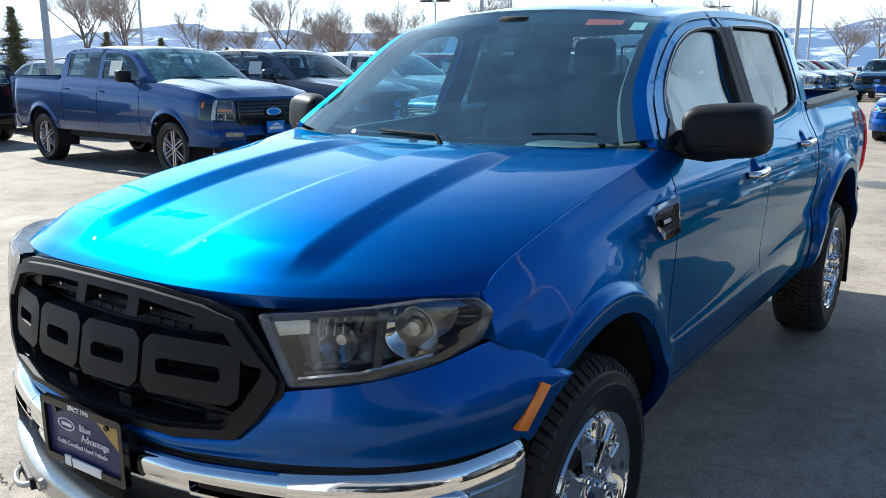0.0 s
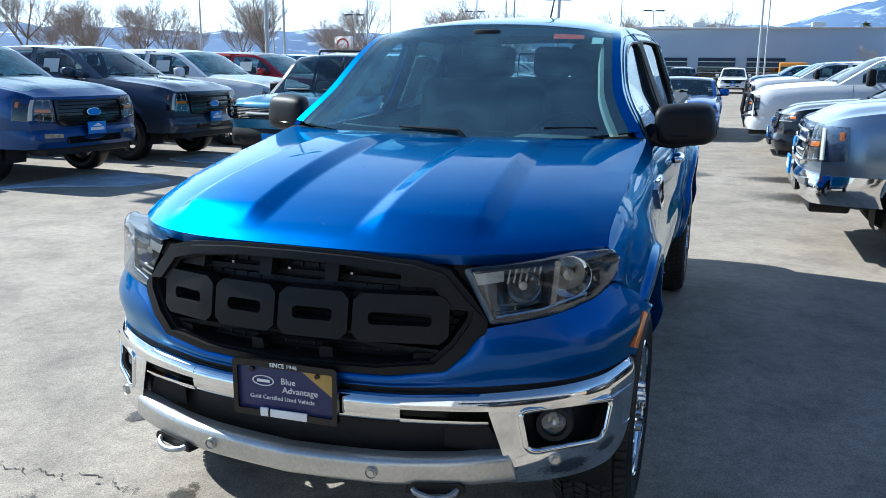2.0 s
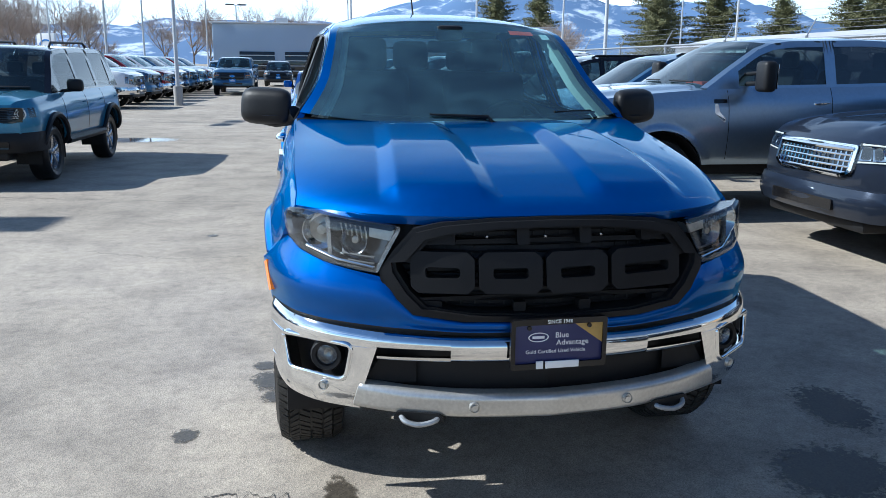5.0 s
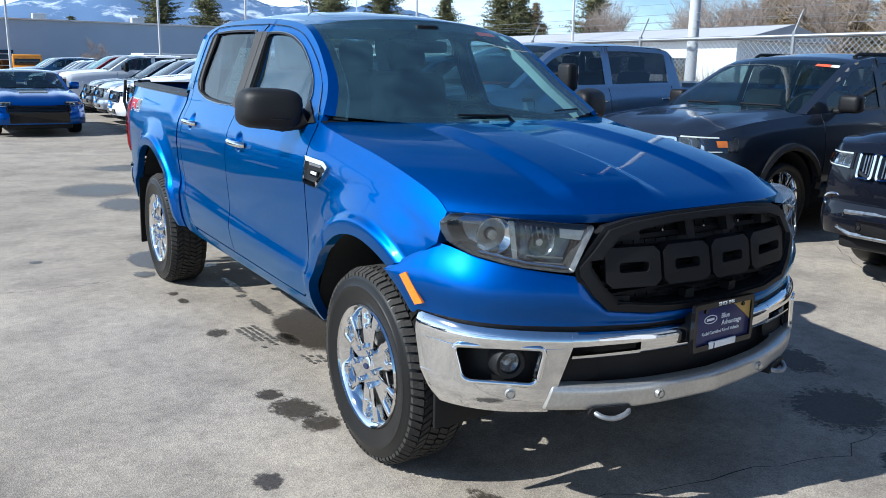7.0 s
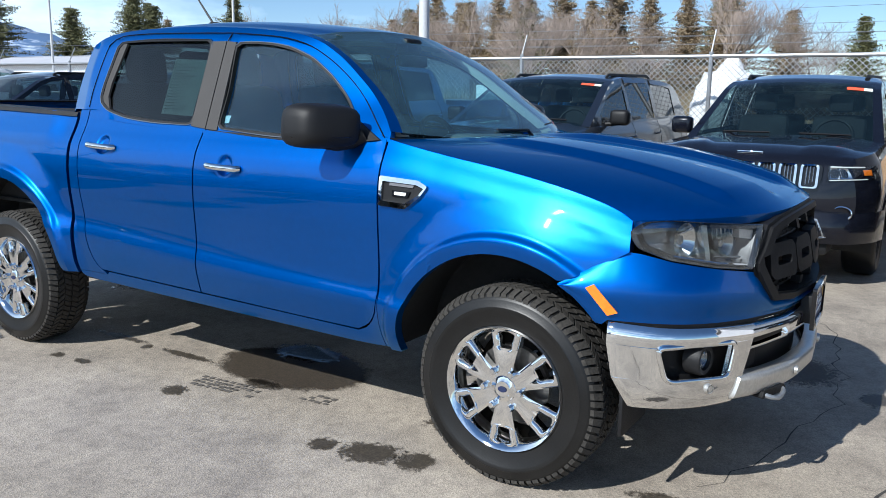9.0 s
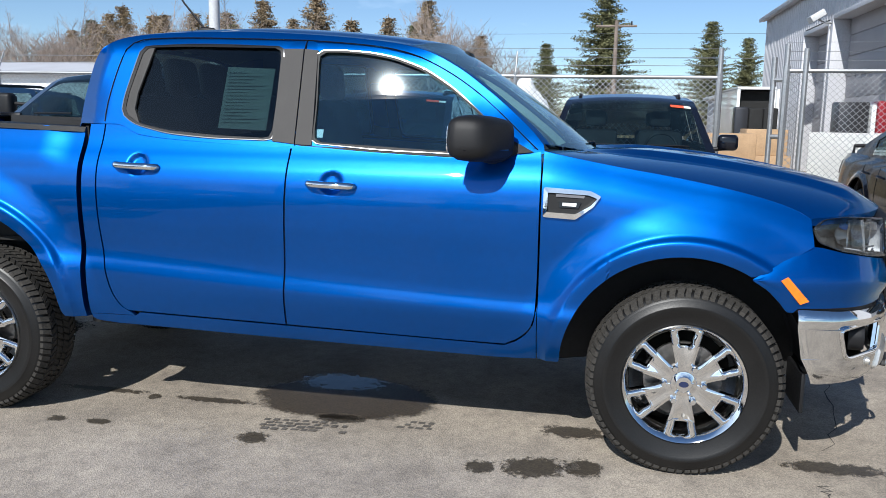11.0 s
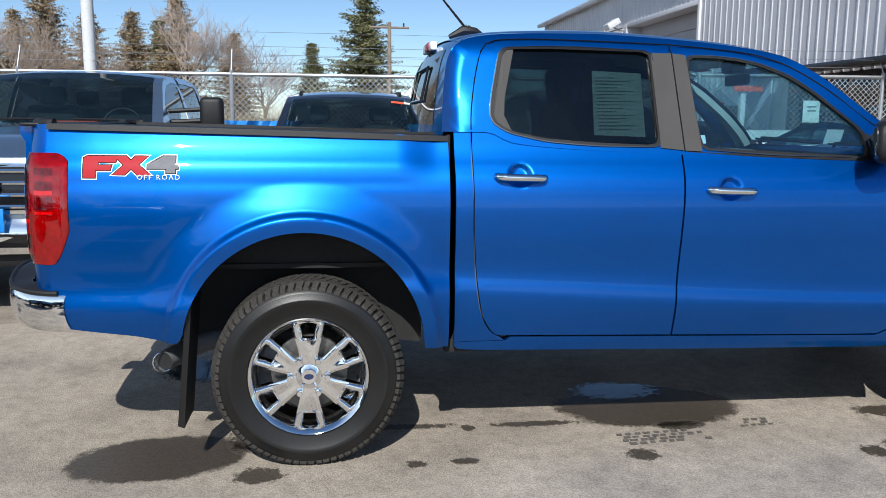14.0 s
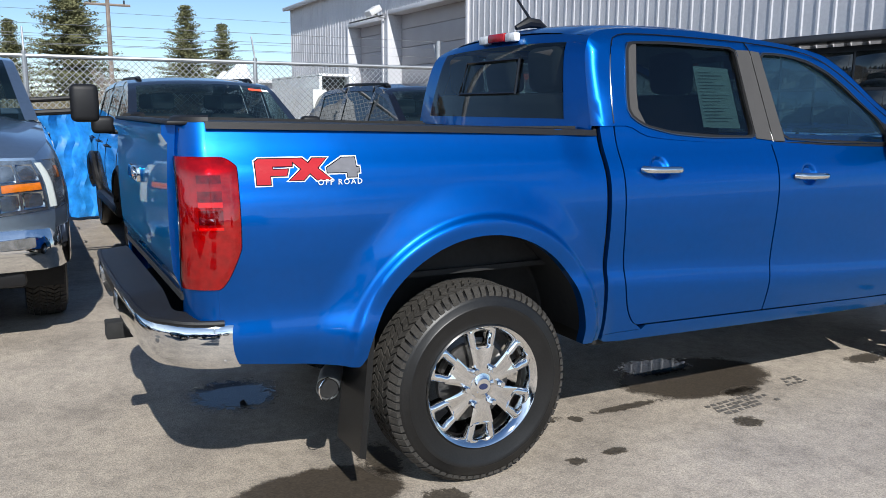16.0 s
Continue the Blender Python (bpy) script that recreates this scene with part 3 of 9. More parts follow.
def body_x(y, z):
    """Half width of the body's side at (y, z)."""
    y, z = np.asarray(y, float), np.asarray(z, float)
    tilt = 0.06 * (y - 0.2) * np.exp(-((z - 0.72) / 0.13) ** 2) * (np.abs(y) < 1.3)
    x = section(z - tilt + drop(y) * sst(0.72, 1.02, z)) - narrow(y)
    x = x + 0.016 * sst(1.08, 1.25, y) * sst(1.15, 1.25, z) * (y > 1.03)
    for cy, cz, cr in (FRONT_ARCH, REAR_ARCH):
        r = np.hypot(y - cy, z - cz)
        x = x + 0.034 * (1 - sst(cr + 0.03, cr + 0.20, r)) * sst(0.36, 0.56, z) + 0.020 * (1 - sst(cr + 0.052, cr + 0.082, r))
    return x


def panel(name, top, bottom, nu, nv, mat=None, label="", fx=body_x, gap=0.0, children=None):
    """A pair of side panels with folded edges, one on each side of the truck."""
    made = []
    g = ruled(top, bottom, nu, nv, fx)
    for side in (-1, 1):
        q = g.copy()
        q[..., 0] *= side
        made.append(link(name, *sheet(q, flip=side < 0, rim=0.045, rimdir=(-side, 0, 0)), mat or BLUE, truck, label, smooth=28))
    return made


def inner(cy, cz, r, a0, a1):
    return arc(cy, cz, r, a0, a1, 40)


# front fenders
fender_top = [(-1.028, 1.286), (-1.15, 1.262), (-1.3, 1.235), (-1.56, 1.193), (-1.83, 1.137), (-2.0, 1.083), (-2.056, 1.052)]
fender_top_s = resample(fender_top, 60, True)
fy, fz, fr = FRONT_ARCH
fender_bottom = [(-1.028, 0.425), (-1.07, 0.422), (-1.118, 0.422)] + inner(fy, fz, fr, 0, 121) + [(-1.93, 0.868), (-2.0, 0.91), (-2.066, 0.952)]
panel("front_fender", fender_top_s, fender_bottom, 110, 44)

# doors


HANDLES = ((-0.148, 1.128), (0.750, 1.182))


def door(name, back, front, bottom_z, top_fn, curve):
    """A door between two upright edge curves y(z)."""
    nu, nv = 130, 100
    u, v = np.meshgrid(np.linspace(0, 1, nu), np.linspace(0, 1, nv), indexing="ij")
    z = np.full((nu, nv), 1.30)
    for _ in range(4):
        y = front(z) * (1 - u) + back(z) * u
        z = top_fn(y) * (1 - v) + bottom_z(y) * v
    x = body_x(y, z)
    for hy, hz in HANDLES:
        x = x - 0.017 * (1 - sst(0.026, 0.052, np.hypot((y - hy) / 1.05, z - hz - 0.006)))
    g = np.stack([x, y, z], -1)
    out = []
    for side in (-1, 1):
        q = g.copy()
        q[..., 0] *= side
        out.append(link(name, *sheet(q, flip=side < 0, rim=0.022, rimdir=(-side, 0, 0)), BLUE, truck, "", smooth=28))
    return out


belt_z = pchip([(-1.04, 1.290), (-0.9, 1.262), (-0.78, 1.250), (-0.33, 1.262), (0.05, 1.283), (0.14, 1.287), (0.63, 1.312), (0.78, 1.33), (0.88, 1.372), (1.08, 1.372)])
f_front = pchip([(0.42, -0.86), (0.485, -0.895), (0.51, -0.94), (0.54, -0.975), (0.58, -1.003), (0.64, -1.016), (0.87, -1.020), (1.2, -1.020), (1.40, -1.00)])
f_back = pchip([(0.42, 0.062), (0.51, 0.066), (0.9, 0.058), (1.27, 0.046), (1.40, 0.042)])
r_front = pchip([(0.42, 0.070), (0.51, 0.074), (0.9, 0.066), (1.27, 0.054), (1.40, 0.050)])
r_back = pchip([(0.42, 0.756), (0.50, 0.796), (0.54, 0.855), (0.62, 0.899), (0.75, 0.922), (1.0, 0.939), (1.25, 0.942), (1.40, 0.938)])
sill_z = pchip([(-1.1, 0.484), (-0.9, 0.485), (0.06, 0.506), (0.9, 0.525)])
front_doors = door("front_door", f_back, f_front, sill_z, belt_z, None)
rear_doors = door("rear_door", r_back, r_front, sill_z, belt_z, None)

# rocker panels and the cab corner behind the rear door
panel("rocker_panel", [(-1.0245, 0.66), (-1.013, 0.582), (-0.985, 0.538), (-0.946, 0.502), (-0.893, 0.477), (0.06, 0.498), (0.780, 0.5145), (0.797, 0.497), (0.90, 0.497), (1.014, 0.497)],
      [(-1.024, 0.424), (-0.95, 0.418), (-0.85, 0.416), (0.06, 0.434), (0.9, 0.455), (0.98, 0.462), (1.014, 0.47), (1.014, 0.48)], 80, 14)
corner_front = pchip([(z, float(r_back(z)) + 0.007) for z in (0.42, 0.50, 0.54, 0.58, 0.62, 0.68, 0.75, 0.87, 1.0, 1.12, 1.25, 1.40)])
door("cab_corner", lambda z: 1.016 + 0 * z, corner_front, lambda y: 0.499 + 0 * y, lambda y: 1.376 + 0 * y, None)

# bed sides, with the wheel opening
ry, rz, rr = REAR_ARCH
bed_top = [(1.040, 1.344), (1.6, 1.360), (2.1, 1.372), (2.588, 1.382)]
bed_bottom = [(1.040, 0.482), (1.135, 0.484)] + inner(ry, rz, rr, 179, 9) + [(2.115, 0.535), (2.3, 0.560), (2.575, 0.594)]
panel("bed_side", bed_top, bed_bottom, 130, 56)


# rear corner of the bed, wrapping to the tailgate
for side in (-1, 1):
    g = np.zeros((12, 40, 3))
    for i, a in enumerate(np.linspace(9, 90, 12)):
        for j, z in enumerate(np.linspace(1.380, 0.596, 40)):
            r = 0.105
            x0 = float(body_x(2.59, z))
            g[i, j] = (side * (x0 - r * 0.9877 + r * math.cos(radians(a))), 2.585 - r * 0.1564 + r * math.sin(radians(a)), z)
    link("corner_cap", *tube([(p[0], p[1], p[2] + 0.002) for p in [tuple(g[i, 0] * np.array((0.975, 0.994, 1))) for i in range(12)]], 0.021, 8), BLACK, truck)
    link("bed_corner", *sheet(g, flip=side < 0, rim=0.015, rimdir=(0, -1, 0)), BLUE, truck)

# tailgate
g = np.zeros((40, 20, 3))
for i, x in enumerate(np.linspace(-0.70, 0.70, 40)):
    for j, z in enumerate(np.linspace(1.372, 0.80, 20)):
        g[i, j] = (x, 2.690 + 0.012 * math.sin((1.372 - z) / 0.572 * math.pi) - 0.02 * sst(0.9, 0.82, z) + (0.02 if z > 1.34 else 0), z)
gate = link("tailgate", *sheet(g, flip=True, rim=0.05, rimdir=(0, -1, 0)), BLUE, truck)
link("tailgate_handle", *boxp(-0.13, 0.13, 2.695, 2.725, 1.14, 1.20, 0.012), CHROME, gate, "chrome tailgate handle")

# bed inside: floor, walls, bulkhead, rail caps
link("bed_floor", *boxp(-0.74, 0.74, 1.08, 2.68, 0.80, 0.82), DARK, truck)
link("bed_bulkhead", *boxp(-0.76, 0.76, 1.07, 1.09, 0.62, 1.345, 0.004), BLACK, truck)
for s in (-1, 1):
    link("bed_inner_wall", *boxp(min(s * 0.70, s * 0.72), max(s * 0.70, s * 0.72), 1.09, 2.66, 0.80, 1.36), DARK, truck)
    cap = [(s * (float(body_x(y, 1.36)) - 0.045), y, z + 0.001) for y, z in resample(bed_top, 12)]
    pieces = []
    for (xa, ya, za), (xb, yb, zb) in zip(cap, cap[1:]):
        pieces.append(([(xa + 0.062 * s, ya, za - 0.022), (xa + 0.05 * s, ya, za), (xa - 0.05 * s, ya, za + 0.004), (xa - 0.055 * s, ya, za - 0.04), (xb + 0.062 * s, yb, zb - 0.022), (xb + 0.05 * s, yb, zb), (xb - 0.05 * s, yb, zb + 0.004), (xb - 0.055 * s, yb, zb - 0.04)],
                       [(0, 1, 5, 4), (1, 2, 6, 5), (2, 3, 7, 6)]))
    bm = bmesh.new()
    jv, jf = join(*pieces)
    vs = [bm.verts.new(v) for v in jv]
    for f in jf:
        bm.faces.new([vs[i] for i in f])
    bmesh.ops.remove_doubles(bm, verts=bm.verts[:], dist=0.0005)
    part("bed_rail_cap", bm, BLACK, truck, "black plastic bed rail cap")
link("tailgate_cap", *boxp(-0.74, 0.74, 2.62, 2.70, 1.372, 1.386, 0.006), BLACK, truck)

# ---- cab: pillars, roof, glass ----
roofline = [(-1.035, 1.300), (-0.98, 1.360), (-0.875, 1.452), (-0.77, 1.535), (-0.63, 1.632), (-0.48, 1.703), (-0.36, 1.730), (-0.25, 1.745), (0.07, 1.772), (0.39, 1.785), (0.65, 1.780), (0.79, 1.772), (0.90, 1.758), (0.97, 1.735), (1.012, 1.70), (1.036, 1.645), (1.05, 1.56), (1.06, 1.46), (1.066, 1.345)]
ROOF = resample(roofline, 121, True)


def cab_x(z, y=0.5):
    """Half width of the cab above the belt; it narrows a little towards the front."""
    z = np.asarray(z, float)
    taper = 0.045 * (np.clip(y, -1.1, 0.8) - 0.6) * sst(1.24, 1.50, z)
    return taper + 0.812 - 0.345 * (z - 1.28) - 0.55 * np.maximum(0, z - 1.70) - 0.35 * np.maximum(0, z - 1.745)


# side frames with openings: a ring of painted metal round each window, from belt to roof edge
def window_outline(pts, n=64):
    return resample(rounded(pts, 0.035, 5) + [rounded(pts, 0.035, 5)[0]], n + 1)[:n]


front_win = [(-0.800, 1.268), (-0.045, 1.302), (-0.020, 1.688), (-0.14, 1.688), (-0.25, 1.678), (-0.36, 1.657), (-0.49, 1.610), (-0.61, 1.538), (-0.72, 1.452), (-0.80, 1.378)]
rear_win = [(0.145, 1.312), (0.40, 1.320), (0.63, 1.336), (0.78, 1.366), (0.855, 1.412), (0.845, 1.50), (0.80, 1.705), (0.60, 1.711), (0.15, 1.706)]


def side_point(s, lift):
    return lambda y, z: (s * (float(cab_x(z, y)) + lift), y, z)


def cab_side(s):
    """Painted frame of doors and pillars round both windows, filled between outlines."""
    bm = bmesh.new()
    outer_bottom = [(y, float(belt_z(y)) - 0.01) for y in np.linspace(-1.03, 1.06, 60)]
    outer_top = [tuple(p) for p in ROOF[::-1]]
    outer = outer_bottom + outer_top[:-1]
    edges = []
    for loop in (outer, window_outline(front_win), window_outline(rear_win)):
        vs = [bm.verts.new((0, y, z)) for y, z in loop]
        edges += [bm.edges.new((a, b)) for a, b in zip(vs, vs[1:] + vs[:1])]
    bmesh.ops.triangle_fill(bm, edges=edges, use_beauty=True)
    bmesh.ops.subdivide_edges(bm, edges=[e for e in bm.edges if e.calc_length() > 0.12], cuts=2, use_grid_fill=False)
    bmesh.ops.triangulate(bm, faces=bm.faces[:])
    bound = [e for e in bm.edges if e.is_boundary]
    ext = bmesh.ops.extrude_edge_only(bm, edges=bound)
    rim_faces = [g_ for g_ in ext["geom"] if isinstance(g_, bmesh.types.BMFace)]
    moved = {v for v in ext["geom"] if isinstance(v, bmesh.types.BMVert)}
    for v in bm.verts:
        x = float(cab_x(v.co.z, v.co.y)) - (0.03 if v in moved else 0)
        v.co.x = s * x
    bmesh.ops.recalc_face_normals(bm, faces=bm.faces[:])
    edge = bm.copy()
    n_rim = {f.index for f in rim_faces}
    bm.faces.index_update()
    n_rim = {f.index for f in rim_faces}
    edge.faces.ensure_lookup_table()
    bmesh.ops.delete(edge, geom=[f for f in edge.faces if f.index not in n_rim], context="FACES")
    bmesh.ops.delete(bm, geom=rim_faces, context="FACES")
    ob = part("cab_side_frame", bm, BLUE, truck, smooth=0)
    ob.data.polygons.foreach_set("use_smooth", [True] * len(ob.data.polygons))
    normals, h = [], 0.03
    for v in ob.data.vertices:
        y, z = v.co.y, v.co.z
        gz = (float(cab_x(z + h, y)) - float(cab_x(z - h, y))) / (2 * h)
        gy = (float(cab_x(z, y + h)) - float(cab_x(z, y - h))) / (2 * h) - 2.2 * float(sst(0.97, 1.07, y)) 
        normals.append(Vector((s, -gy, -gz)).normalized())
    ob.data.normals_split_custom_set_from_vertices(normals)
    part("frame_edge", edge, BLUE, ob, smooth=40)
    return ob


for s in (-1, 1):
    cab_side(s)
    for nm, win, gl, door_ob in (("front_window", front_win, SIDEGLASS, front_doors), ("rear_window", rear_win, TINTED, rear_doors)):
        o = window_outline(win)
        pane = link(nm, *prism(o, side_point(s, -0.016), side_point(s, -0.012)), gl, door_ob[0 if s < 0 else 1], "", smooth=0)
        c = np.mean(o, axis=0)
        fr = ring([tuple(c + (p - c) * 1.010 + (0.009 * (p - c) / np.linalg.norm(p - c))) for p in o], [tuple(c + (p - c) * 0.995) for p in o], side_point(s, 0.004), side_point(s, -0.02))
        link("window_seal", *fr, BLACK, pane, "", smooth=30)
        lo = [tuple(c + (p - c) * 1.010 + (0.0125 * (p - c) / np.linalg.norm(p - c))) for p in o]
        hi = [tuple(c + (p - c) * 1.010 + (0.0085 * (p - c) / np.linalg.norm(p - c))) for p in o]
        link("bright_moulding", *ring(lo, hi, side_point(s, 0.006), side_point(s, -0.01)), MOULD, pane, "thin satin window moulding", smooth=30)
    # grey applique on the B pillar and on the rear of the rear window
    link("pillar_applique", *prism([(0.040, 1.292), (0.140, 1.302), (0.146, 1.702), (0.052, 1.702)], side_point(s, -0.004), side_point(s, 0.0055)), TRIMGREY, rear_doors[0 if s < 0 else 1], "dark grey B-pillar applique", smooth=0)
    link("pillar_applique", *prism([(-0.040, 1.288), (0.034, 1.291), (0.046, 1.702), (-0.014, 1.696)], side_point(s, -0.004), side_point(s, 0.0055)), TRIMGREY, front_doors[0 if s < 0 else 1], "dark grey B-pillar applique", smooth=0)
    link("pillar_applique", *prism([(0.775, 1.366), (0.850, 1.412), (0.842, 1.50), (0.797, 1.702), (0.752, 1.702), (0.80, 1.50), (0.805, 1.43)], side_point(s, -0.011), side_point(s, 0.001)), TRIMGREY, rear_doors[0 if s < 0 else 1], "grey quarter applique", smooth=0)
    for line in ([(0.945, 1.372), (0.944, 1.42), (0.935, 1.50), (0.905, 1.65), (0.880, 1.712), (0.84, 1.738), (0.78, 1.747), (0.60, 1.752), (0.30, 1.748), (0.05, 1.742)],
                 [(0.05, 1.742), (-0.15, 1.728), (-0.30, 1.712), (-0.44, 1.680), (-0.56, 1.628), (-0.70, 1.543), (-0.82, 1.448), (-0.93, 1.352), (-1.0, 1.292)],
                 [(0.036, 1.285), (0.043, 1.50), (0.049, 1.742)]):
        link("door_seam", *tube([side_point(s, 0.0012)(y, z) for y, z in resample(line, 30, len(line) > 3)], 0.0028, 5), GLOSSBLACK, truck)
    # sail panel under the mirror
    link("mirror_sail", *prism([(-0.985, 1.282), (-0.80, 1.262), (-0.805, 1.372)], side_point(s, 0.0), side_point(s, 0.008)), BLACK, front_doors[0 if s < 0 else 1], "black mirror sail panel", smooth=0)
    # belt seal
    belt = [(s * (float(body_x(y, float(belt_z(y)))) - 0.012), y, float(belt_z(y)) + 0.004) for y in np.linspace(-0.80, 0.80, 24)]
    link("belt_moulding", *tube(belt, 0.010, 6), BLACK, truck, "black belt moulding")


# roof, windscreen and rear glass: rows along the roofline, bowed between the two edges
def bow(k, u, front_c, lift):
    """A point across the cab between roofline points; u from -1 to 1."""
    y, z = ROOF[k]
    xe = float(cab_x(z, y))
    yc, zc = front_c
    w = abs(u) ** 2.3
    return (u * xe, yc * (1 - w) + y * w, zc * (1 - w) + z * w)


def nearest(y, z=None):
    d = (ROOF[:, 0] - y) ** 2 + (0 if z is None else (ROOF[:, 1] - z) ** 2)
    return int(np.argmin(d))


k0, k1 = nearest(-1.02, 1.315), nearest(-0.40, 1.722)
k2, k3 = nearest(0.985, 1.725), len(ROOF) - 1


def top_sheet(ka, kb, centre, us, rows=None):
    ks = list(range(ka, kb + 1)) if rows is None else rows
    g = np.zeros((len(ks), len(us), 3))
    for i, k in enumerate(ks):
        t = (k - ka) / max(1, kb - ka)
        for j, u in enumerate(us):
            g[i, j] = bow(k, u, centre(t, k), 0)
    return g


def ws_centre(t, k):
    return (-1.235 + 0.715 * t - 0.05 * t * (1 - t), 1.272 + 0.493 * t + 0.05 * t * (1 - t))


def roof_centre(t, k):
    return (-0.52 + 1.515 * t, ROOF[k, 1] + 0.043 + 0.012 * math.sin(math.pi * t))


def back_centre(t, k):
    return (0.995 + 0.12 * t ** 0.6, 1.765 - 0.42 * t)


US = np.linspace(-0.95, 0.95, 31)
link("windscreen", *sheet(top_sheet(k0, k1, ws_centre, US), flip=True), WINDSHIELD, truck, "laminated windscreen with a grey header band")
for s in (-1, 1):
    link("a_pillar", *sheet(top_sheet(k0, k1, ws_centre, np.linspace(0.945 * s, 1.003 * s, 5)), flip=s > 0), BLUE, truck)
header = top_sheet(k0, k1, ws_centre, np.linspace(-0.95, 0.95, 31))
link("windscreen_frit", *sheet(header[-5:] + np.array((0, 0.004, -0.006)), flip=True), GLOSSBLACK, truck, "black frit band behind the glass")
for s in (-1, 1):
    side_frit = top_sheet(k0, k1, ws_centre, np.linspace(0.895 * s, 0.948 * s, 5))
    link("windscreen_frit", *sheet(side_frit + np.array((0, 0.004, -0.006)), flip=s > 0), GLOSSBLACK, truck, "black frit band behind the glass")
roof_g = top_sheet(k1, k2, roof_centre, np.linspace(-1.0, 1.0, 41))
for i in range(roof_g.shape[0]):
    for j in range(roof_g.shape[1]):
        ax = abs(roof_g[i, j, 0])
        roof_g[i, j, 2] += 0.006 * float(sst(0.46, 0.50, ax) - sst(0.53, 0.57, ax)) * -1
link("roof", *sheet(roof_g, flip=True), BLUE, truck, smooth=40)
link("headliner", *sheet(roof_g * np.array((0.97, 1, 1)) - np.array((0, 0, 0.03))), LIGHTTRIM, truck)
back = top_sheet(k2, k3, back_centre, np.linspace(-1.0, 1.0, 41))
n_b = back.shape[0]
i0, i1, j0, j1 = max(2, int(0.10 * n_b)), int(0.86 * n_b), 4, 36
frame_bits = [sheet(back[:i0 + 1], flip=True), sheet(back[i1:], flip=True), sheet(back[i0:i1 + 1, :j0 + 1], flip=True), sheet(back[i0:i1 + 1, j1:], flip=True)]
link("cab_back", *join(*frame_bits), BLUE, truck, smooth=40)
rear_glass = link("rear_glass", *sheet(back[i0:i1 + 1, j0:j1 + 1] + np.array((0, 0.003, 0)), flip=True), TINTED, truck, "tinted rear glass with a sliding middle pane")
mid = [back[i0 + 3, 13], back[i0 + 3, 27], back[i1 - 5, 27], back[i1 - 5, 13]]
link("slider_frame", *tube([tuple(np.array(p) + (0, 0.012, 0)) for p in mid + mid[:1]], 0.007, 6), GLOSSBLACK, rear_glass)
link("cab_back_lower", *boxp(-0.78, 0.78, 1.03, 1.045, 0.5, 1.35), DARK, truck)

# third brake lamp and aerial
lamp = new("third_brake_lamp")
lamp.parent = truck
link("lens", *boxp(-0.075, 0.075, 1.010, 1.046, 1.742, 1.782, 0.008), REDIN, lamp, "red middle lens")
for s in (-1, 1):
    link("lens", *boxp(min(s * 0.077, s * 0.165), max(s * 0.077, s * 0.165), 1.008, 1.043, 1.738, 1.779, 0.008), material("white lens", (0.7, 0.7, 0.7), 0.2, vary=0.2, vscale=40), lamp, "white cargo lens")
aerial = new("aerial")
aerial.parent = truck
link("aerial_base", *tube([(0, 0.93, 1.815), (0, 0.86, 1.845), (0, 0.80, 1.842), (0, 0.75, 1.82)], [0.012, 0.026, 0.022, 0.008], 8), BLACK, aerial)
link("mast", *tube([(0, 0.84, 1.85), (0, 0.96, 1.99), (0, 1.04, 2.10)], [0.007, 0.005, 0.004], 6), BLACK, aerial)

# ---- bonnet ----
zc = pchip([(0, 1.282), (0.25, 1.268), (0.5, 1.236), (0.75, 1.180), (0.9, 1.128), (0.97, 1.096), (1.0, 1.070)])
g = np.zeros((90, 181, 3))
edge = resample(fender_top_s, 90)
for i, v in enumerate(np.linspace(0, 1, 90)):
    ye, ze = edge[i]
    xe = float(body_x(ye, ze)) - 0.004
    yc = -1.165 + (-2.462 + 1.165) * v
    for j, u in enumerate(np.linspace(-1, 1, 181)):
        w = abs(u) ** 3.1
        a = abs(u) * xe
        lift = 0.024 * float(np.clip((a - 0.165 + 0.02 * v) / 0.065, 0, 1) * (1 - np.clip((a - 0.40 - 0.08 * v) / 0.06, 0, 1))) * float(1 - sst(0.885, 0.975, v)) * float(sst(-0.05, 0.25, v))
        g[i, j] = (u * xe, yc * (1 - w) + ye * w, float(zc(v)) * (1 - abs(u) ** 2.6) + ze * abs(u) ** 2.6 + lift + 0.0015)
link("bonnet", *sheet(g, rim=0.03, rimdir=(0, 0.25, -0.97)), BLUE, truck, "blue power-dome bonnet with rain drops", smooth=50)
bonnet_grid = g
link("washer_nozzle", *boxp(-0.06, -0.03, -1.20, -1.18, 1.278, 1.288, 0.003), BLACK, truck)
# cowl
cowl = np.zeros((31, 6, 3))
for i, u in enumerate(np.linspace(-1, 1, 31)):
    w = abs(u) ** 2.3
    for j, v in enumerate(np.linspace(0, 1, 6)):
        cowl[i, j] = (u * 0.80, (-1.235 * (1 - w) - 1.02 * w) * (1 - v) + (-1.13 * (1 - w) - 1.04 * w) * v, (1.276 + 0.03 * w) * (1 - v) + (1.262 + 0.018 * w) * v - 0.006)
cowl[..., 1] += np.linspace(0.04, -0.06, 6)[None, :]
link("cowl_grille", *sheet(cowl), BLACK, truck, "black plastic cowl at the windscreen's foot")
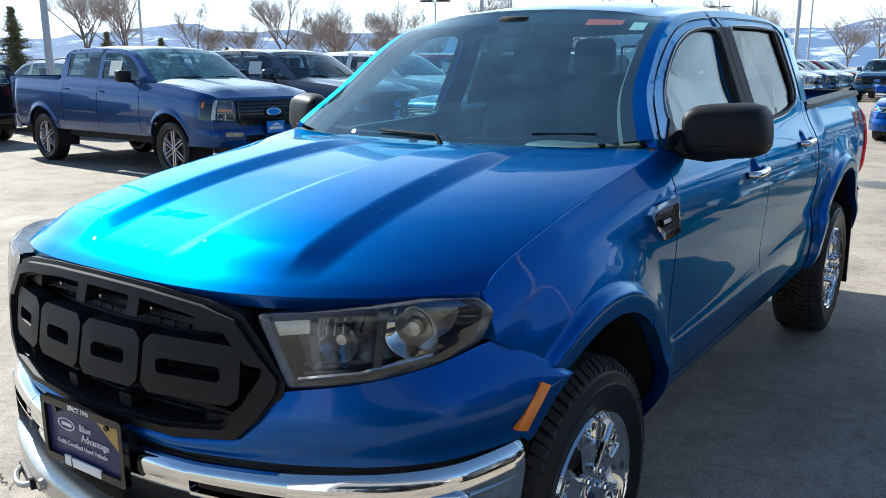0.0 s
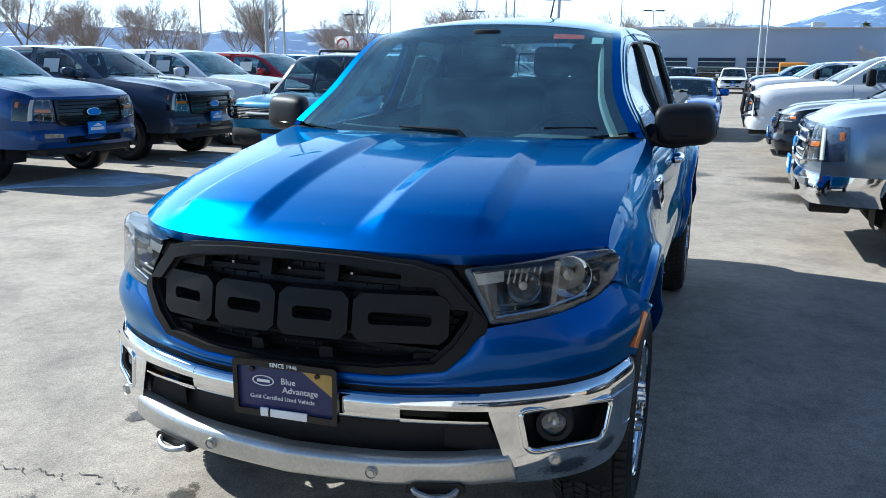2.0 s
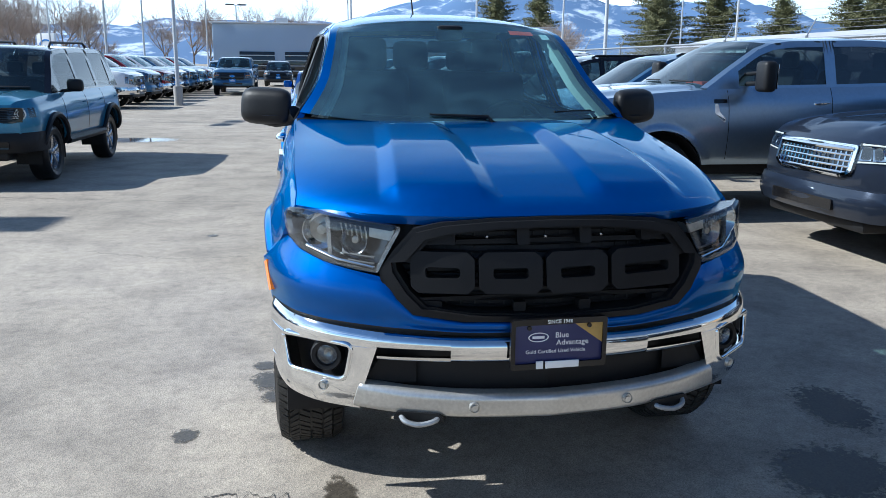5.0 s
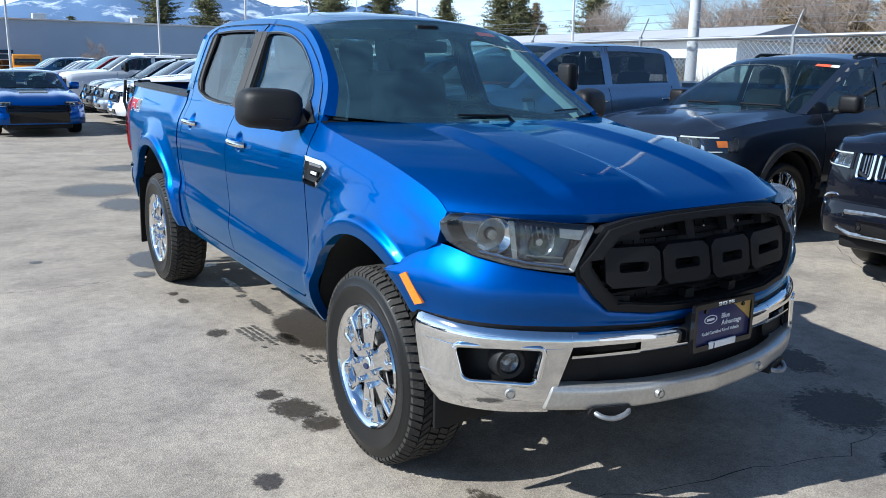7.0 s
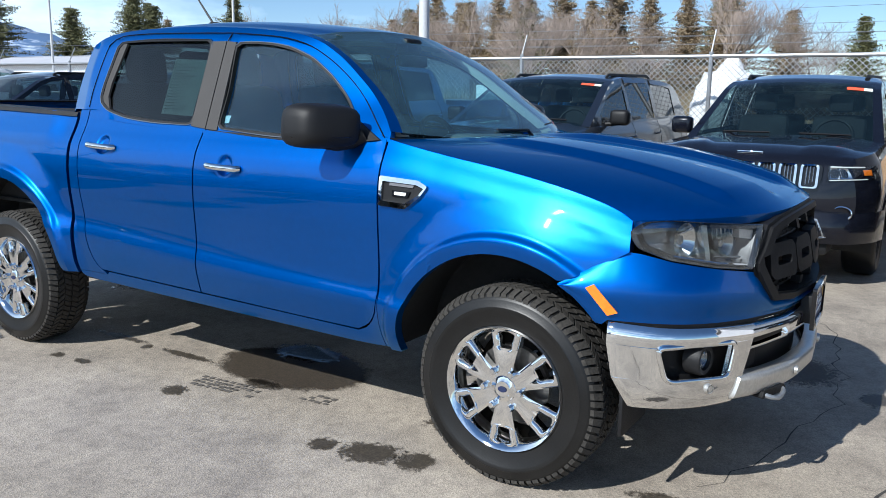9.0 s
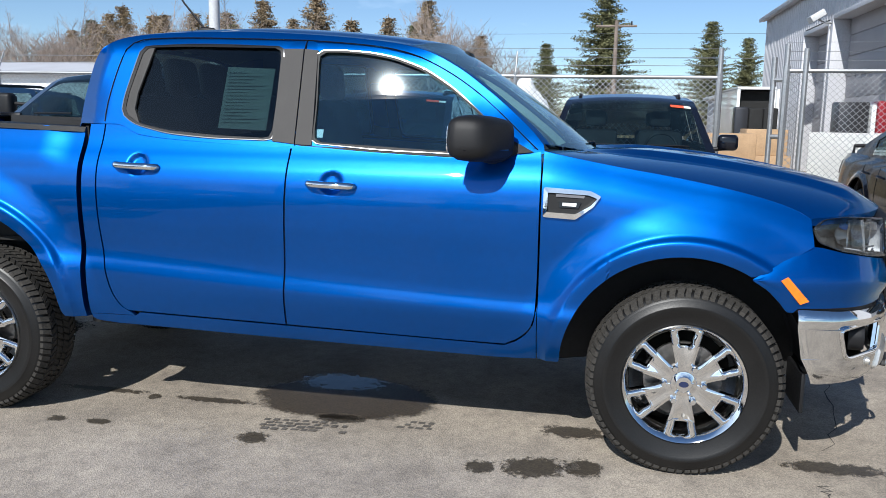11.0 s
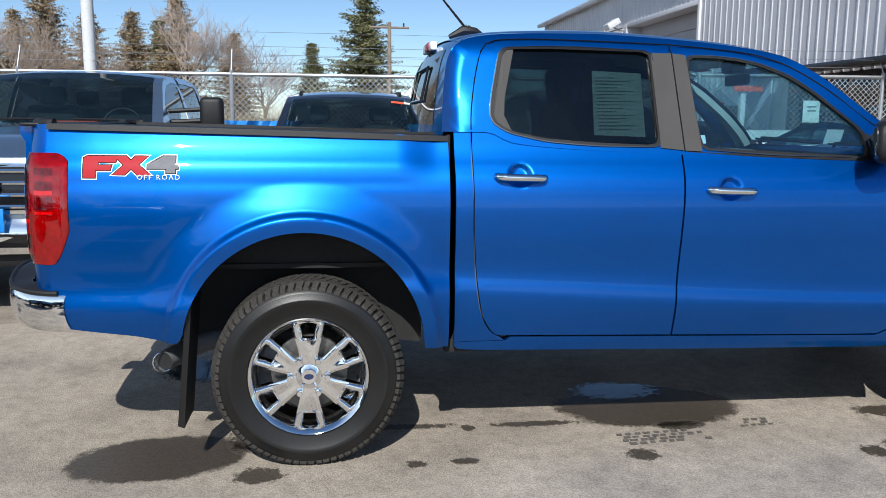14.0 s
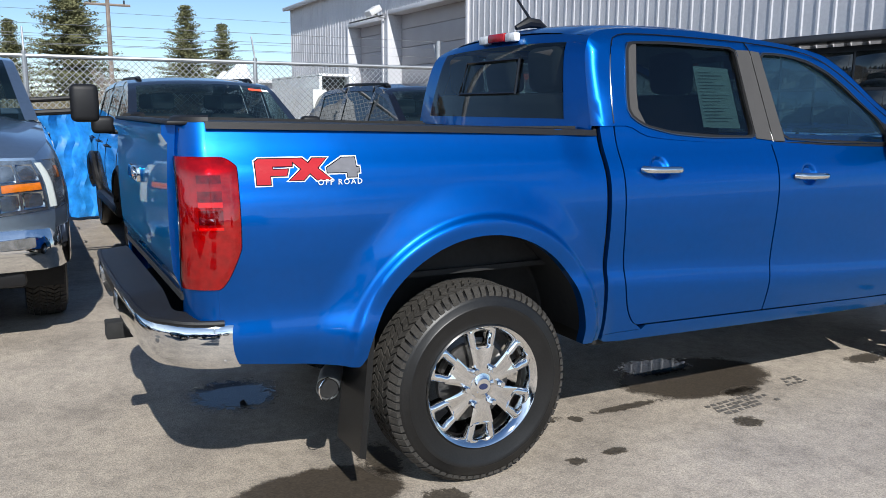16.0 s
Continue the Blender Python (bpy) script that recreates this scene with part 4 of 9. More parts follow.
# wipers
for x0, x1, y0 in ((-0.50, 0.10, -1.175), (0.18, 0.64, -1.16)):
    wp = new("wiper")
    wp.parent = truck
    xs = np.linspace(x0, x1, 8)
    ys = [-1.235 * (1 - (abs(x) / 0.78) ** 2.3) - 1.02 * (abs(x) / 0.78) ** 2.3 + 0.045 for x in xs]
    zs = [1.300 + 0.028 * (abs(x) / 0.78) ** 2.0 for x in xs]
    link("wiper_blade", *tube(list(zip(xs, ys, zs)), 0.006, 6), BLACK, wp)
    link("wiper_arm", *tube([(x1, ys[-1] - 0.03, zs[-1] - 0.03), (x1 - 0.03, ys[-1] - 0.02, zs[-1] + 0.006), ((x0 + x1) / 2, ys[4] - 0.004, zs[4] + 0.014)], [0.012, 0.008, 0.005], 6), BLACK, wp)

# ---- front end, on a bowed plan curve ----
PLAN = resample([(0, -2.515), (0.25, -2.492), (0.45, -2.440), (0.60, -2.378), (0.70, -2.302), (0.78, -2.195), (0.835, -2.075), (0.868, -1.965), (0.890, -1.85), (0.898, -1.78)], 200, True)
PLAN_S = np.r_[0, np.cumsum(np.linalg.norm(np.diff(PLAN, axis=0), axis=1))]


def q_of_x(x):
    return float(np.interp(x, PLAN[:, 0], PLAN_S))


def q_of_y(y):
    return float(np.interp(y, PLAN[:, 1], PLAN_S))


def nose(q, z, off=0.0):
    """A point on the front: q along the plan curve from the middle (sign: side), z up, off outwards."""
    s = -1 if q < 0 else 1
    a = abs(q)
    off = off + 0.042 * float(sst(0.98, 0.80, z) * sst(0.60, 0.95, a))
    x, y = np.interp(a, PLAN_S, PLAN[:, 0]), np.interp(a, PLAN_S, PLAN[:, 1])
    x2, y2 = np.interp(a + 0.01, PLAN_S, PLAN[:, 0]), np.interp(a + 0.01, PLAN_S, PLAN[:, 1])
    tx, ty = x2 - x, y2 - y
    ln = math.hypot(tx, ty) or 1
    nx, ny = ty / ln, -tx / ln
    lean = 0.30 * max(0, z - 0.90) ** 1.0 * max(0.0, 1 - a / 1.0) - 0.012 * math.exp(-((z - 0.80) / 0.07) ** 2)
    return (s * (x + nx * off), y + ny * off + lean, z)


def nose_sheet(top, bottom, nu, nv, off=lambda u, v: 0.0, side=1):
    """Grid between two polylines in (q, z) on the front."""
    a, b = resample(top, nu), resample(bottom, nu)
    g = np.zeros((nu, nv, 3))
    for i in range(nu):
        for j in range(nv):
            v = j / (nv - 1)
            q, z = a[i] * (1 - v) + b[i] * v
            g[i, j] = nose(side * q if abs(q) > 1e-9 else 1e-9 * side, z, off(i / (nu - 1), v))
    return g


QX = q_of_x
SEAM = [(QX(0.845), 0.952), (q_of_y(-1.95), 0.885), (q_of_y(-1.845), 0.828)]
cover_top = [(0, 0.742), (QX(0.30), 0.748), (QX(0.44), 0.765), (QX(0.49), 0.81), (QX(0.535), 0.872), (QX(0.58), 0.880), (QX(0.68), 0.896), (QX(0.78), 0.922), (QX(0.825), 0.945)] + SEAM
cover_bottom = [(0, 0.700), (QX(0.30), 0.700), (QX(0.50), 0.706), (QX(0.7), 0.712), (QX(0.80), 0.716), (QX(0.86), 0.718), (q_of_y(-2.00), 0.715), (q_of_y(-1.985), 0.70), (q_of_y(-1.955), 0.735), (q_of_y(-1.90), 0.785), (q_of_y(-1.845), 0.822)]
for s in (-1, 1):
    g = nose_sheet(cover_top, cover_bottom, 90, 14, lambda u, v: 0.018 * math.sin(math.pi * min(1, v * 1.1)) * (1 - u * 0.7), s)
    link("bumper_cover", *sheet(g, flip=s < 0, rim=0.02, rimdir=(0, 1, 0)), BLUE, truck, smooth=40)
    # dark gap strip between the cover and the chrome
    g = nose_sheet([(0, 0.706), (QX(0.5), 0.71), (QX(0.86), 0.722), (q_of_y(-2.0), 0.72)], [(0, 0.684), (QX(0.5), 0.688), (QX(0.86), 0.70), (q_of_y(-2.0), 0.70)], 40, 3, lambda u, v: -0.012, s)
    link("bumper_gap_trim", *sheet(g, flip=s < 0), BLACK, truck)
    # chrome bumper: bar, slot and corner with the fog lamp opening, cut as rows of strips
    q55, q59 = QX(0.56), QX(0.60)
    bar_top = [(0, 0.684), (QX(0.30), 0.684), (q55, 0.690)]
    sl0, sl1 = QX(0.325), QX(0.55)
    bits = []

    def strip(top, bottom, nu, nv=4, o=lambda u, v: 0.0):
        gg = nose_sheet(top, bottom, nu, nv, o, s)
        bits.append(sheet(gg, flip=s < 0, rim=0.022, rimdir=(0, 1, 0)))
    round_o = lambda u, v: 0.022 * math.sin(math.pi * v) ** 0.6 + 0.012
    strip([(0, 0.684), (sl0, 0.684)], [(0, 0.602), (sl0, 0.602)], 20, 8, lambda u, v: 0.030 - 0.02 * (2 * v - 1) ** 4)
    strip([(sl0, 0.684), (sl1, 0.690)], [(sl0, 0.648), (sl1, 0.645)], 16, 5, lambda u, v: 0.030 - 0.02 * (1 - v) ** 4)
    strip([(sl0, 0.622), (sl1, 0.615)], [(sl0, 0.602), (sl1, 0.598)], 16, 4, lambda u, v: 0.030 - 0.02 * v ** 4)
    # corner: above, below, inside and outside the fog opening
    qe = q_of_y(-2.025)
    fo0, fo1 = QX(0.625), QX(0.80)
    strip([(sl1, 0.690), (QX(0.70), 0.697), (QX(0.80), 0.702), (qe, 0.712)], [(sl1, 0.640), (QX(0.70), 0.640), (QX(0.80), 0.634), (qe, 0.64)], 34, 6, lambda u, v: 0.030 - 0.02 * (1 - v) ** 4 - 0.012 * u)
    strip([(sl1, 0.640), (fo0 - 0.004, 0.640), (fo0, 0.640)], [(QX(0.585), 0.522), (QX(0.62), 0.522), (QX(0.645), 0.522)], 12, 8, lambda u, v: 0.030)
    strip([(fo1, 0.634), (qe, 0.64)], [(QX(0.785), 0.522), (q_of_y(-2.045), 0.522)], 14, 8, lambda u, v: 0.028 - 0.010 * u)
    strip([(QX(0.585), 0.522), (QX(0.785), 0.522), (q_of_y(-2.045), 0.522)], [(QX(0.61), 0.418), (QX(0.74), 0.415), (q_of_y(-2.10), 0.415)], 30, 8, lambda u, v: 0.030 - 0.02 * v ** 3 - 0.01 * u)
    bump = link("front_bumper", *join(*bits), CHROME, truck, "chrome front bumper with fog lamp openings", smooth=40)
    # black fillers: behind the slot, fog pocket and the lower grille
    g = nose_sheet([(0, 0.66), (QX(0.84), 0.66)], [(0, 0.43), (QX(0.80), 0.43)], 50, 6, lambda u, v: -0.05, s)
    link("bumper_backing", *sheet(g, flip=s < 0), BLACK, truck)
    g = nose_sheet([(0.0, 0.602), (QX(0.545), 0.598)], [(0.0, 0.50), (QX(0.60), 0.505)], 30, 6, lambda u, v: -0.085 + 0.02 * v, s)
    link("lower_grille", *sheet(g, flip=s < 0), GREYPL, truck, "black lower grille mesh")
    for zz in (0.525, 0.545, 0.565, 0.585):
        pts = [nose(s * max(q, 1e-6), zz, -0.07) for q in np.linspace(QX(0.26), QX(0.42), 10)]
        link("mesh_bar", *tube(pts, 0.0035, 4), BLACK, truck)
    g = nose_sheet([(QX(0.44), 0.598), (QX(0.55), 0.596)], [(QX(0.44), 0.512), (QX(0.60), 0.512)], 12, 5, lambda u, v: -0.03 + 0.03 * u, s)
    link("bumper_end_filler", *sheet(g, flip=s < 0), GREYPL, truck)
    # fog lamp: bezel pocket, round lens
    fog = new("fog_lamp")
    fog.parent = truck
    c = Vector(nose(s * QX(0.715), 0.582, -0.02))
    pocket = rounded([(fo0 - 0.004, 0.644), (fo1 + 0.004, 0.638), (QX(0.785) + 0.004, 0.518), (QX(0.645) - 0.004, 0.518)], 0.030, 6)
    bez = [nose(s * q, z, 0.026) for q, z in pocket]
    link("chrome_bezel", *tube(bez + bez[:1], 0.010, 8), CHROME, fog, "chrome rim of the fog lamp pocket", smooth=60)
    # small chrome gussets fill the corners outside the rounded rim
    for q0, z0 in ((fo0, 0.640), (fo1, 0.634), (QX(0.785), 0.522), (QX(0.645), 0.522)):
        near = sorted(pocket, key=lambda p_: math.hypot(p_[0] - q0, p_[1] - z0))[:7]
        near.sort(key=lambda p_: math.atan2(p_[1] - z0, p_[0] - q0))
        link("corner_gusset", [nose(s * q0, z0, 0.026)] + [nose(s * q, z, 0.026) for q, z in near], [(0, i, i + 1) for i in range(1, 7)], CHROME, fog, smooth=0)
    aim = Vector((s * 0.25, -1, 0)).normalized()
    rot = aim.to_track_quat("X", "Z").to_matrix().to_4x4()
    link("fog_housing", *lathe([(0.0, -0.03), (0.058, -0.03), (0.056, 0.016), (0.050, 0.028), (0.037, 0.026), (0.034, 0.012)], 24), BLACK, fog, m=Matrix.Translation(c) @ rot)
    link("fog_reflector", *lathe([(0.0, -0.012), (0.016, -0.008), (0.035, 0.014)], 24), LAMPGREY, fog, m=Matrix.Translation(c) @ rot)
    link("fog_lens", *lathe([(0.0, 0.022), (0.020, 0.021), (0.036, 0.017)], 24), CLEAR, fog, m=Matrix.Translation(c) @ rot)
    # parking sensor in the corner
    for x, z, o in ((0.700, 0.487, 0.032), (0.252, 0.463, 0.050)):
        p = Vector(nose(s * QX(x), z, o))
        aim2 = Vector((s * (0.5 if x > 0.5 else 0.05), -1, 0)).normalized().to_track_quat("X", "Z").to_matrix().to_4x4()
        sn = link("parking_sensor", *lathe([(0.0, 0.004), (0.009, 0.004), (0.0095, -0.002), (0.014, -0.002), (0.016, 0.003), (0.018, -0.01)], 18), SATIN, truck, "round silver parking sensor", m=Matrix.Translation(p) @ aim2)
    # silver skid bar
    g = nose_sheet([(0, 0.502), (QX(0.10), 0.502), (QX(0.45), 0.508), (QX(0.598), 0.520)], [(0, 0.414), (QX(0.10), 0.414), (QX(0.45), 0.416), (QX(0.622), 0.424)], 60, 14, lambda u, v: 0.046 - 0.026 * abs(2 * v - 1) ** 6 - 0.008 * v - 0.004 * u, s)
    if s > 0:
        half = g.copy()
        half[..., 0] *= -1
        link("skid_bar", *sheet(np.concatenate([half[::-1], g[1:]]), rim=0.03, rimdir=(0, 1, 0)), SATIN, truck, "satin silver lower skid bar", smooth=40)
    pk = rounded([(QX(0.335), 0.407), (QX(0.50), 0.409), (QX(0.487), 0.438), (QX(0.355), 0.437)], 0.012, 3)
    link("tow_hook_pocket", *prism(pk, lambda q, z: nose(s * q, z, 0.0475), lambda q, z: nose(s * q, z, -0.01)), BLACK, truck, "black pocket round the tow hook", smooth=0)
    hook = [nose(s * QX(0.355), 0.424, 0.03), nose(s * QX(0.372), 0.414, 0.056), nose(s * QX(0.418), 0.404, 0.066), nose(s * QX(0.465), 0.414, 0.056), nose(s * QX(0.48), 0.424, 0.03)]
    link("tow_hook", *tube(resample(hook, 14, True), 0.009, 8), STEEL, truck, "bare steel tow hook")
    # side marker
    mk = [(q_of_y(-1.922), 0.826), (q_of_y(-1.950), 0.840), (q_of_y(-2.030), 0.748), (q_of_y(-2.000), 0.736)]
    link("side_marker", *prism(mk, lambda q, z: nose(s * q, z, 0.014), lambda q, z: nose(s * q, z, -0.02)), AMBER, truck, "amber side marker lamp", smooth=0)
    # air deflector under the corner
    link("air_deflector", *boxp(min(s * 0.60, s * 0.86), max(s * 0.60, s * 0.86), -2.075, -2.06, 0.29, 0.45, 0.004), BLACK, truck)

# grille: octagonal frame, slots, bars and four large block emblems
octo = [(-0.36, 1.052), (-0.20, 1.066), (0.0, 1.070), (0.20, 1.066), (0.36, 1.052), (0.445, 1.030), (0.505, 0.960), (0.548, 0.895), (0.545, 0.865), (0.505, 0.800), (0.455, 0.750), (0.30, 0.733), (0, 0.728), (-0.30, 0.733), (-0.455, 0.750), (-0.505, 0.800), (-0.545, 0.865), (-0.548, 0.895), (-0.505, 0.960), (-0.445, 1.030)]


def shrink(pts, dx, dz):
    out = []
    for x, z in pts:
        out.append((x - math.copysign(min(abs(x), dx * min(1, abs(x) / 0.36)), x), z - dz if z > 0.9 else z + dz))
    return out


grille = new("grille")
grille.parent = truck
tagged(grille, "matt black grille with block emblems")
NP = lambda o: (lambda x, z: nose(math.copysign(QX(abs(x)), x) if abs(x) > 1e-6 else 1e-6, z, o))
inn = shrink(octo, 0.050, 0.036)
link("grille_frame", *ring(octo, inn, NP(0.004), NP(-0.07)), GREYPL, grille, smooth=25)
link("grille_lip", *ring(shrink(octo, 0.012, 0.010), shrink(octo, 0.040, 0.030), NP(0.018), NP(0.002)), GREYPL, grille, smooth=25)
gb = np.zeros((41, 20, 3))
for i, x in enumerate(np.linspace(-0.54, 0.54, 41)):
    for j, z in enumerate(np.linspace(1.06, 0.735, 20)):
        gb[i, j] = NP(-0.075)(x, z)
link("grille_mesh_back", *sheet(gb), BLACK, grille)
for z in np.arange(0.775, 1.04, 0.022):
    half = 0.53 - 0.9 * abs(z - 0.89) if abs(z - 0.89) > 0.03 else 0.52
    link("grille_bar", *tube([NP(-0.065)(x, z) for x in np.linspace(-half + 0.02, half - 0.02, 16)], 0.0045, 4), BLACK, grille)
for x in np.arange(-0.45, 0.46, 0.05):
    link("grille_bar", *tube([NP(-0.068)(x, 0.76), NP(-0.068)(x, 1.03)], 0.0035, 4), BLACK, grille)


def slab(x0, x1, z0, z1, o0, o1, name="grille_block", r=0.006):
    out = rounded([(x0, z0), (x1, z0), (x1, z1), (x0, z1)], r, 2)
    return link(name, *prism(out, NP(o1), NP(o0)), GREYPL, grille, smooth=25)


# top bar with three slots (two uprights between), bottom bar with slots
slab(-0.41, 0.41, 1.022, 1.038, -0.05, -0.012, "slot_rail")
slab(-0.43, 0.43, 0.976, 0.991, -0.05, -0.012, "slot_rail")
for xa, xb in ((-0.44, -0.315), (-0.115, -0.075), (0.095, 0.135), (0.315, 0.44)):
    slab(xa, xb, 0.98, 1.032, -0.05, -0.013, "slot_post")
slab(-0.44, 0.44, 0.796, 0.810, -0.05, -0.012, "slot_rail")
for xa, xb in ((-0.46, -0.36), (-0.13, -0.09), (0.09, 0.13), (0.36, 0.46)):
    slab(xa, xb, 0.768, 0.80, -0.05, -0.016, "slot_post")
# four block emblems: plain octagonal frames, joined by a thin rail
for x0, w in ((-0.452, 0.196), (-0.243, 0.202), (-0.028, 0.207), (0.192, 0.258)):
    o = [(x0, 0.852), (x0 + 0.022, 0.832), (x0 + w - 0.022, 0.832), (x0 + w, 0.852), (x0 + w, 0.942), (x0 + w - 0.022, 0.962), (x0 + 0.022, 0.962), (x0, 0.942)]
    i_ = [(x0 + 0.045, 0.887), (x0 + 0.052, 0.880), (x0 + w - 0.052, 0.880), (x0 + w - 0.045, 0.887), (x0 + w - 0.045, 0.907), (x0 + w - 0.052, 0.914), (x0 + 0.052, 0.914), (x0 + 0.045, 0.907)]
    link("block_emblem", *ring(rounded(o, 0.005, 2), rounded(i_, 0.004, 2), NP(0.008), NP(-0.03)), GREYPL, grille, "raised matt black block emblem", smooth=25)
slab(-0.46, 0.46, 0.890, 0.904, -0.05, -0.02, "block_link")
for x in (-0.21, -0.02, 0.17):
    link("marker_lamp", *boxp(x - 0.004, x + 0.004, nose(QX(abs(x)), 1.0, 0)[1] + 0.02, nose(QX(abs(x)), 1.0, 0)[1] + 0.03, 1.000, 1.008, 0.001), LAMPGREY, grille)

# headlamps
for s in (-1, 1):
    hl = new("headlamp")
    hl.parent = truck
    tagged(hl, "clear headlamp with dark housing")
    outline = [(QX(0.475), 1.036), (QX(0.60), 1.048), (QX(0.72), 1.058), (QX(0.785), 1.064), (QX(0.820) + 0.016, 1.056), (QX(0.835) + 0.022, 1.020), (QX(0.828) + 0.012, 0.965), (QX(0.79), 0.930), (QX(0.70), 0.904), (QX(0.60), 0.890), (QX(0.553), 0.886), (QX(0.545), 0.905), (QX(0.51), 0.972)]
    out = rounded(outline, 0.02, 3)
    n_o = len(out)
    c = np.mean(out, axis=0)

    def hp(scale, off):
        return [nose(s * (c[0] + (q - c[0]) * scale), c[1] + (z - c[1]) * scale, off) for q, z in out]
    rings = [hp(1.0, 0.004), hp(0.985, 0.012), hp(0.90, 0.017), hp(0.6, 0.02), hp(0.25, 0.02)]
    verts = [p for r_ in rings for p in r_] + [nose(s * c[0], c[1], 0.02)]
    faces = [(a * n_o + i, a * n_o + (i + 1) % n_o, (a + 1) * n_o + (i + 1) % n_o, (a + 1) * n_o + i) for a in range(4) for i in range(n_o)] + [(4 * n_o + i, 4 * n_o + (i + 1) % n_o, 5 * n_o) for i in range(n_o)]
    link("headlamp_lens", *(verts, faces), CLEAR, hl, smooth=60)
    rings = [hp(1.0, 0.003), hp(0.93, -0.01), hp(0.85, -0.07), hp(0.4, -0.085)]
    verts = [p for r_ in rings for p in r_] + [nose(s * c[0], c[1], -0.085)]
    faces = [(a * n_o + i, a * n_o + (i + 1) % n_o, (a + 1) * n_o + (i + 1) % n_o, (a + 1) * n_o + i) for a in range(3) for i in range(n_o)] + [(3 * n_o + i, 3 * n_o + (i + 1) % n_o, 4 * n_o) for i in range(n_o)]
    link("headlamp_housing", *(verts, faces), LAMPDARK, hl, "", smooth=30)
    # two reflector bowls, an indicator block and fins
    for q, z, r in ((QX(0.762), 0.990, 0.058), (QX(0.645), 0.975, 0.042)):
        p = Vector(nose(s * q, z, -0.045))
        aim = Vector((s * 0.35, -1, 0)).normalized().to_track_quat("X", "Z").to_matrix().to_4x4()
        bowl = link("reflector_bowl", *lathe([(0.0, -0.03), (r * 0.3, -0.026), (r * 0.7, -0.012), (r, 0.018), (r * 1.06, 0.02)], 28), CHROME if r > 0.05 else LAMPGREY, hl, m=Matrix.Translation(p) @ aim)
        link("bulb_shade", *lathe([(0.0, 0.004), (r * 0.28, 0.002), (r * 0.30, -0.02)], 16), SATIN, bowl)
    for i in range(2):
        z = 0.905 + 0.020 * i
        pts = [nose(s * q, z + 0.06 * (q - QX(0.56)), -0.03) for q in np.linspace(QX(0.575), QX(0.66 + 0.02 * i), 8)]
        link("light_guide_fin", *tube(pts, 0.004, 4), DASH, hl)
    for k in range(6):
        qa = QX(0.600 + 0.016 * k)
        link("reflector_rib", *tube([nose(s * qa, 0.985 + 0.01 * k / 6, -0.035), nose(s * (qa + 0.006), 1.032, -0.03)], 0.0035, 4), LAMPGREY, hl)
    link("lamp_divider", *prism([(QX(0.700), 0.925), (QX(0.712), 0.925), (QX(0.722), 1.045), (QX(0.708), 1.045)], lambda q, z: nose(s * q, z, -0.012), lambda q, z: nose(s * q, z, -0.06)), LAMPGREY, hl, smooth=0)
    link("lamp_brow", *prism([(QX(0.51), 1.018), (QX(0.70), 1.036), (QX(0.70), 1.048), (QX(0.50), 1.034)], lambda q, z: nose(s * q, z, -0.008), lambda q, z: nose(s * q, z, -0.05)), GLOSSBLACK, hl, "black lamp brow", smooth=0)
    blk = [(QX(0.52), 0.985), (QX(0.585), 0.995), (QX(0.585), 1.025), (QX(0.505), 1.018)]
    link("indicator_block", *prism(blk, lambda q, z: nose(s * q, z, -0.02), lambda q, z: nose(s * q, z, -0.06)), SATIN, hl, smooth=0)
    link("bright_strip", *tube([nose(s * q, z, -0.012) for q, z in ((QX(0.57), 0.90), (QX(0.68), 0.915), (QX(0.78), 0.94))], 0.005, 6), CHROME, hl)

# number plate with dealer insert
plate = new("front_plate")
plate.parent = truck
tagged(plate, "navy and gold dealer plate in a dark frame")
PY = -2.555
TILTP = pose(0.008, PY, 0.675, 0, 0, 2)
plate.matrix_basis = TILTP
link("plate_board", *boxp(-0.150, 0.150, 0.0, 0.006, -0.076, 0.076, 0.002), NAVY, plate)
link("plate_frame", *ring(rounded([(-0.16, -0.083), (0.16, -0.083), (0.16, 0.083), (-0.16, 0.083)], 0.012), rounded([(-0.146, -0.064), (0.146, -0.064), (0.146, 0.064), (-0.146, 0.064)], 0.006), lambda a, b: (a, -0.008, b), lambda a, b: (a, 0.008, b)), GLOSSBLACK, plate, "dark plate frame", smooth=20)
link("plate_corner", *prism([(0.05, 0.064), (0.146, 0.064), (0.146, -0.005)], lambda a, b: (a, -0.0015, b), lambda a, b: (a, 0.004, b)), GOLD, plate, "gold corner", smooth=0)
link("plate_bracket", *boxp(-0.14, 0.14, 0.006, 0.05, -0.06, 0.05, 0.003), BLACK, plate)
lettering("plate_text", "SINCE 1946", 0.017, WHITE, plate, pose(0, -0.0095, 0.0735, 90, 0, 0))
lettering("plate_text", "Blue", 0.026, WHITE, plate, pose(0.010, -0.002, 0.026, 90, 0, 0))
lettering("plate_text", "Advantage", 0.026, WHITE, plate, pose(0.046, -0.002, 0.001, 90, 0, 0))
lettering("plate_text", "Gold Certified Used Vehicle", 0.0175, WHITE, plate, pose(-0.01, -0.002, -0.026, 90, 0, 0))
oval = [(-0.068 + 0.034 * math.cos(a), 0.022 + 0.0155 * math.sin(a)) for a in np.linspace(0, 2 * math.pi, 28)[:-1]]
link("oval_emblem", *ring(oval, [(-0.068 + (x + 0.068) * 0.9, 0.022 + (z - 0.022) * 0.84) for x, z in oval], lambda a, b: (a, -0.002, b), lambda a, b: (a, 0.003, b)), WHITE, plate, "plain oval emblem", smooth=0)
link("oval_bar", *boxp(-0.088, -0.048, -0.0015, 0.003, 0.017, 0.026, 0.001), WHITE, plate)
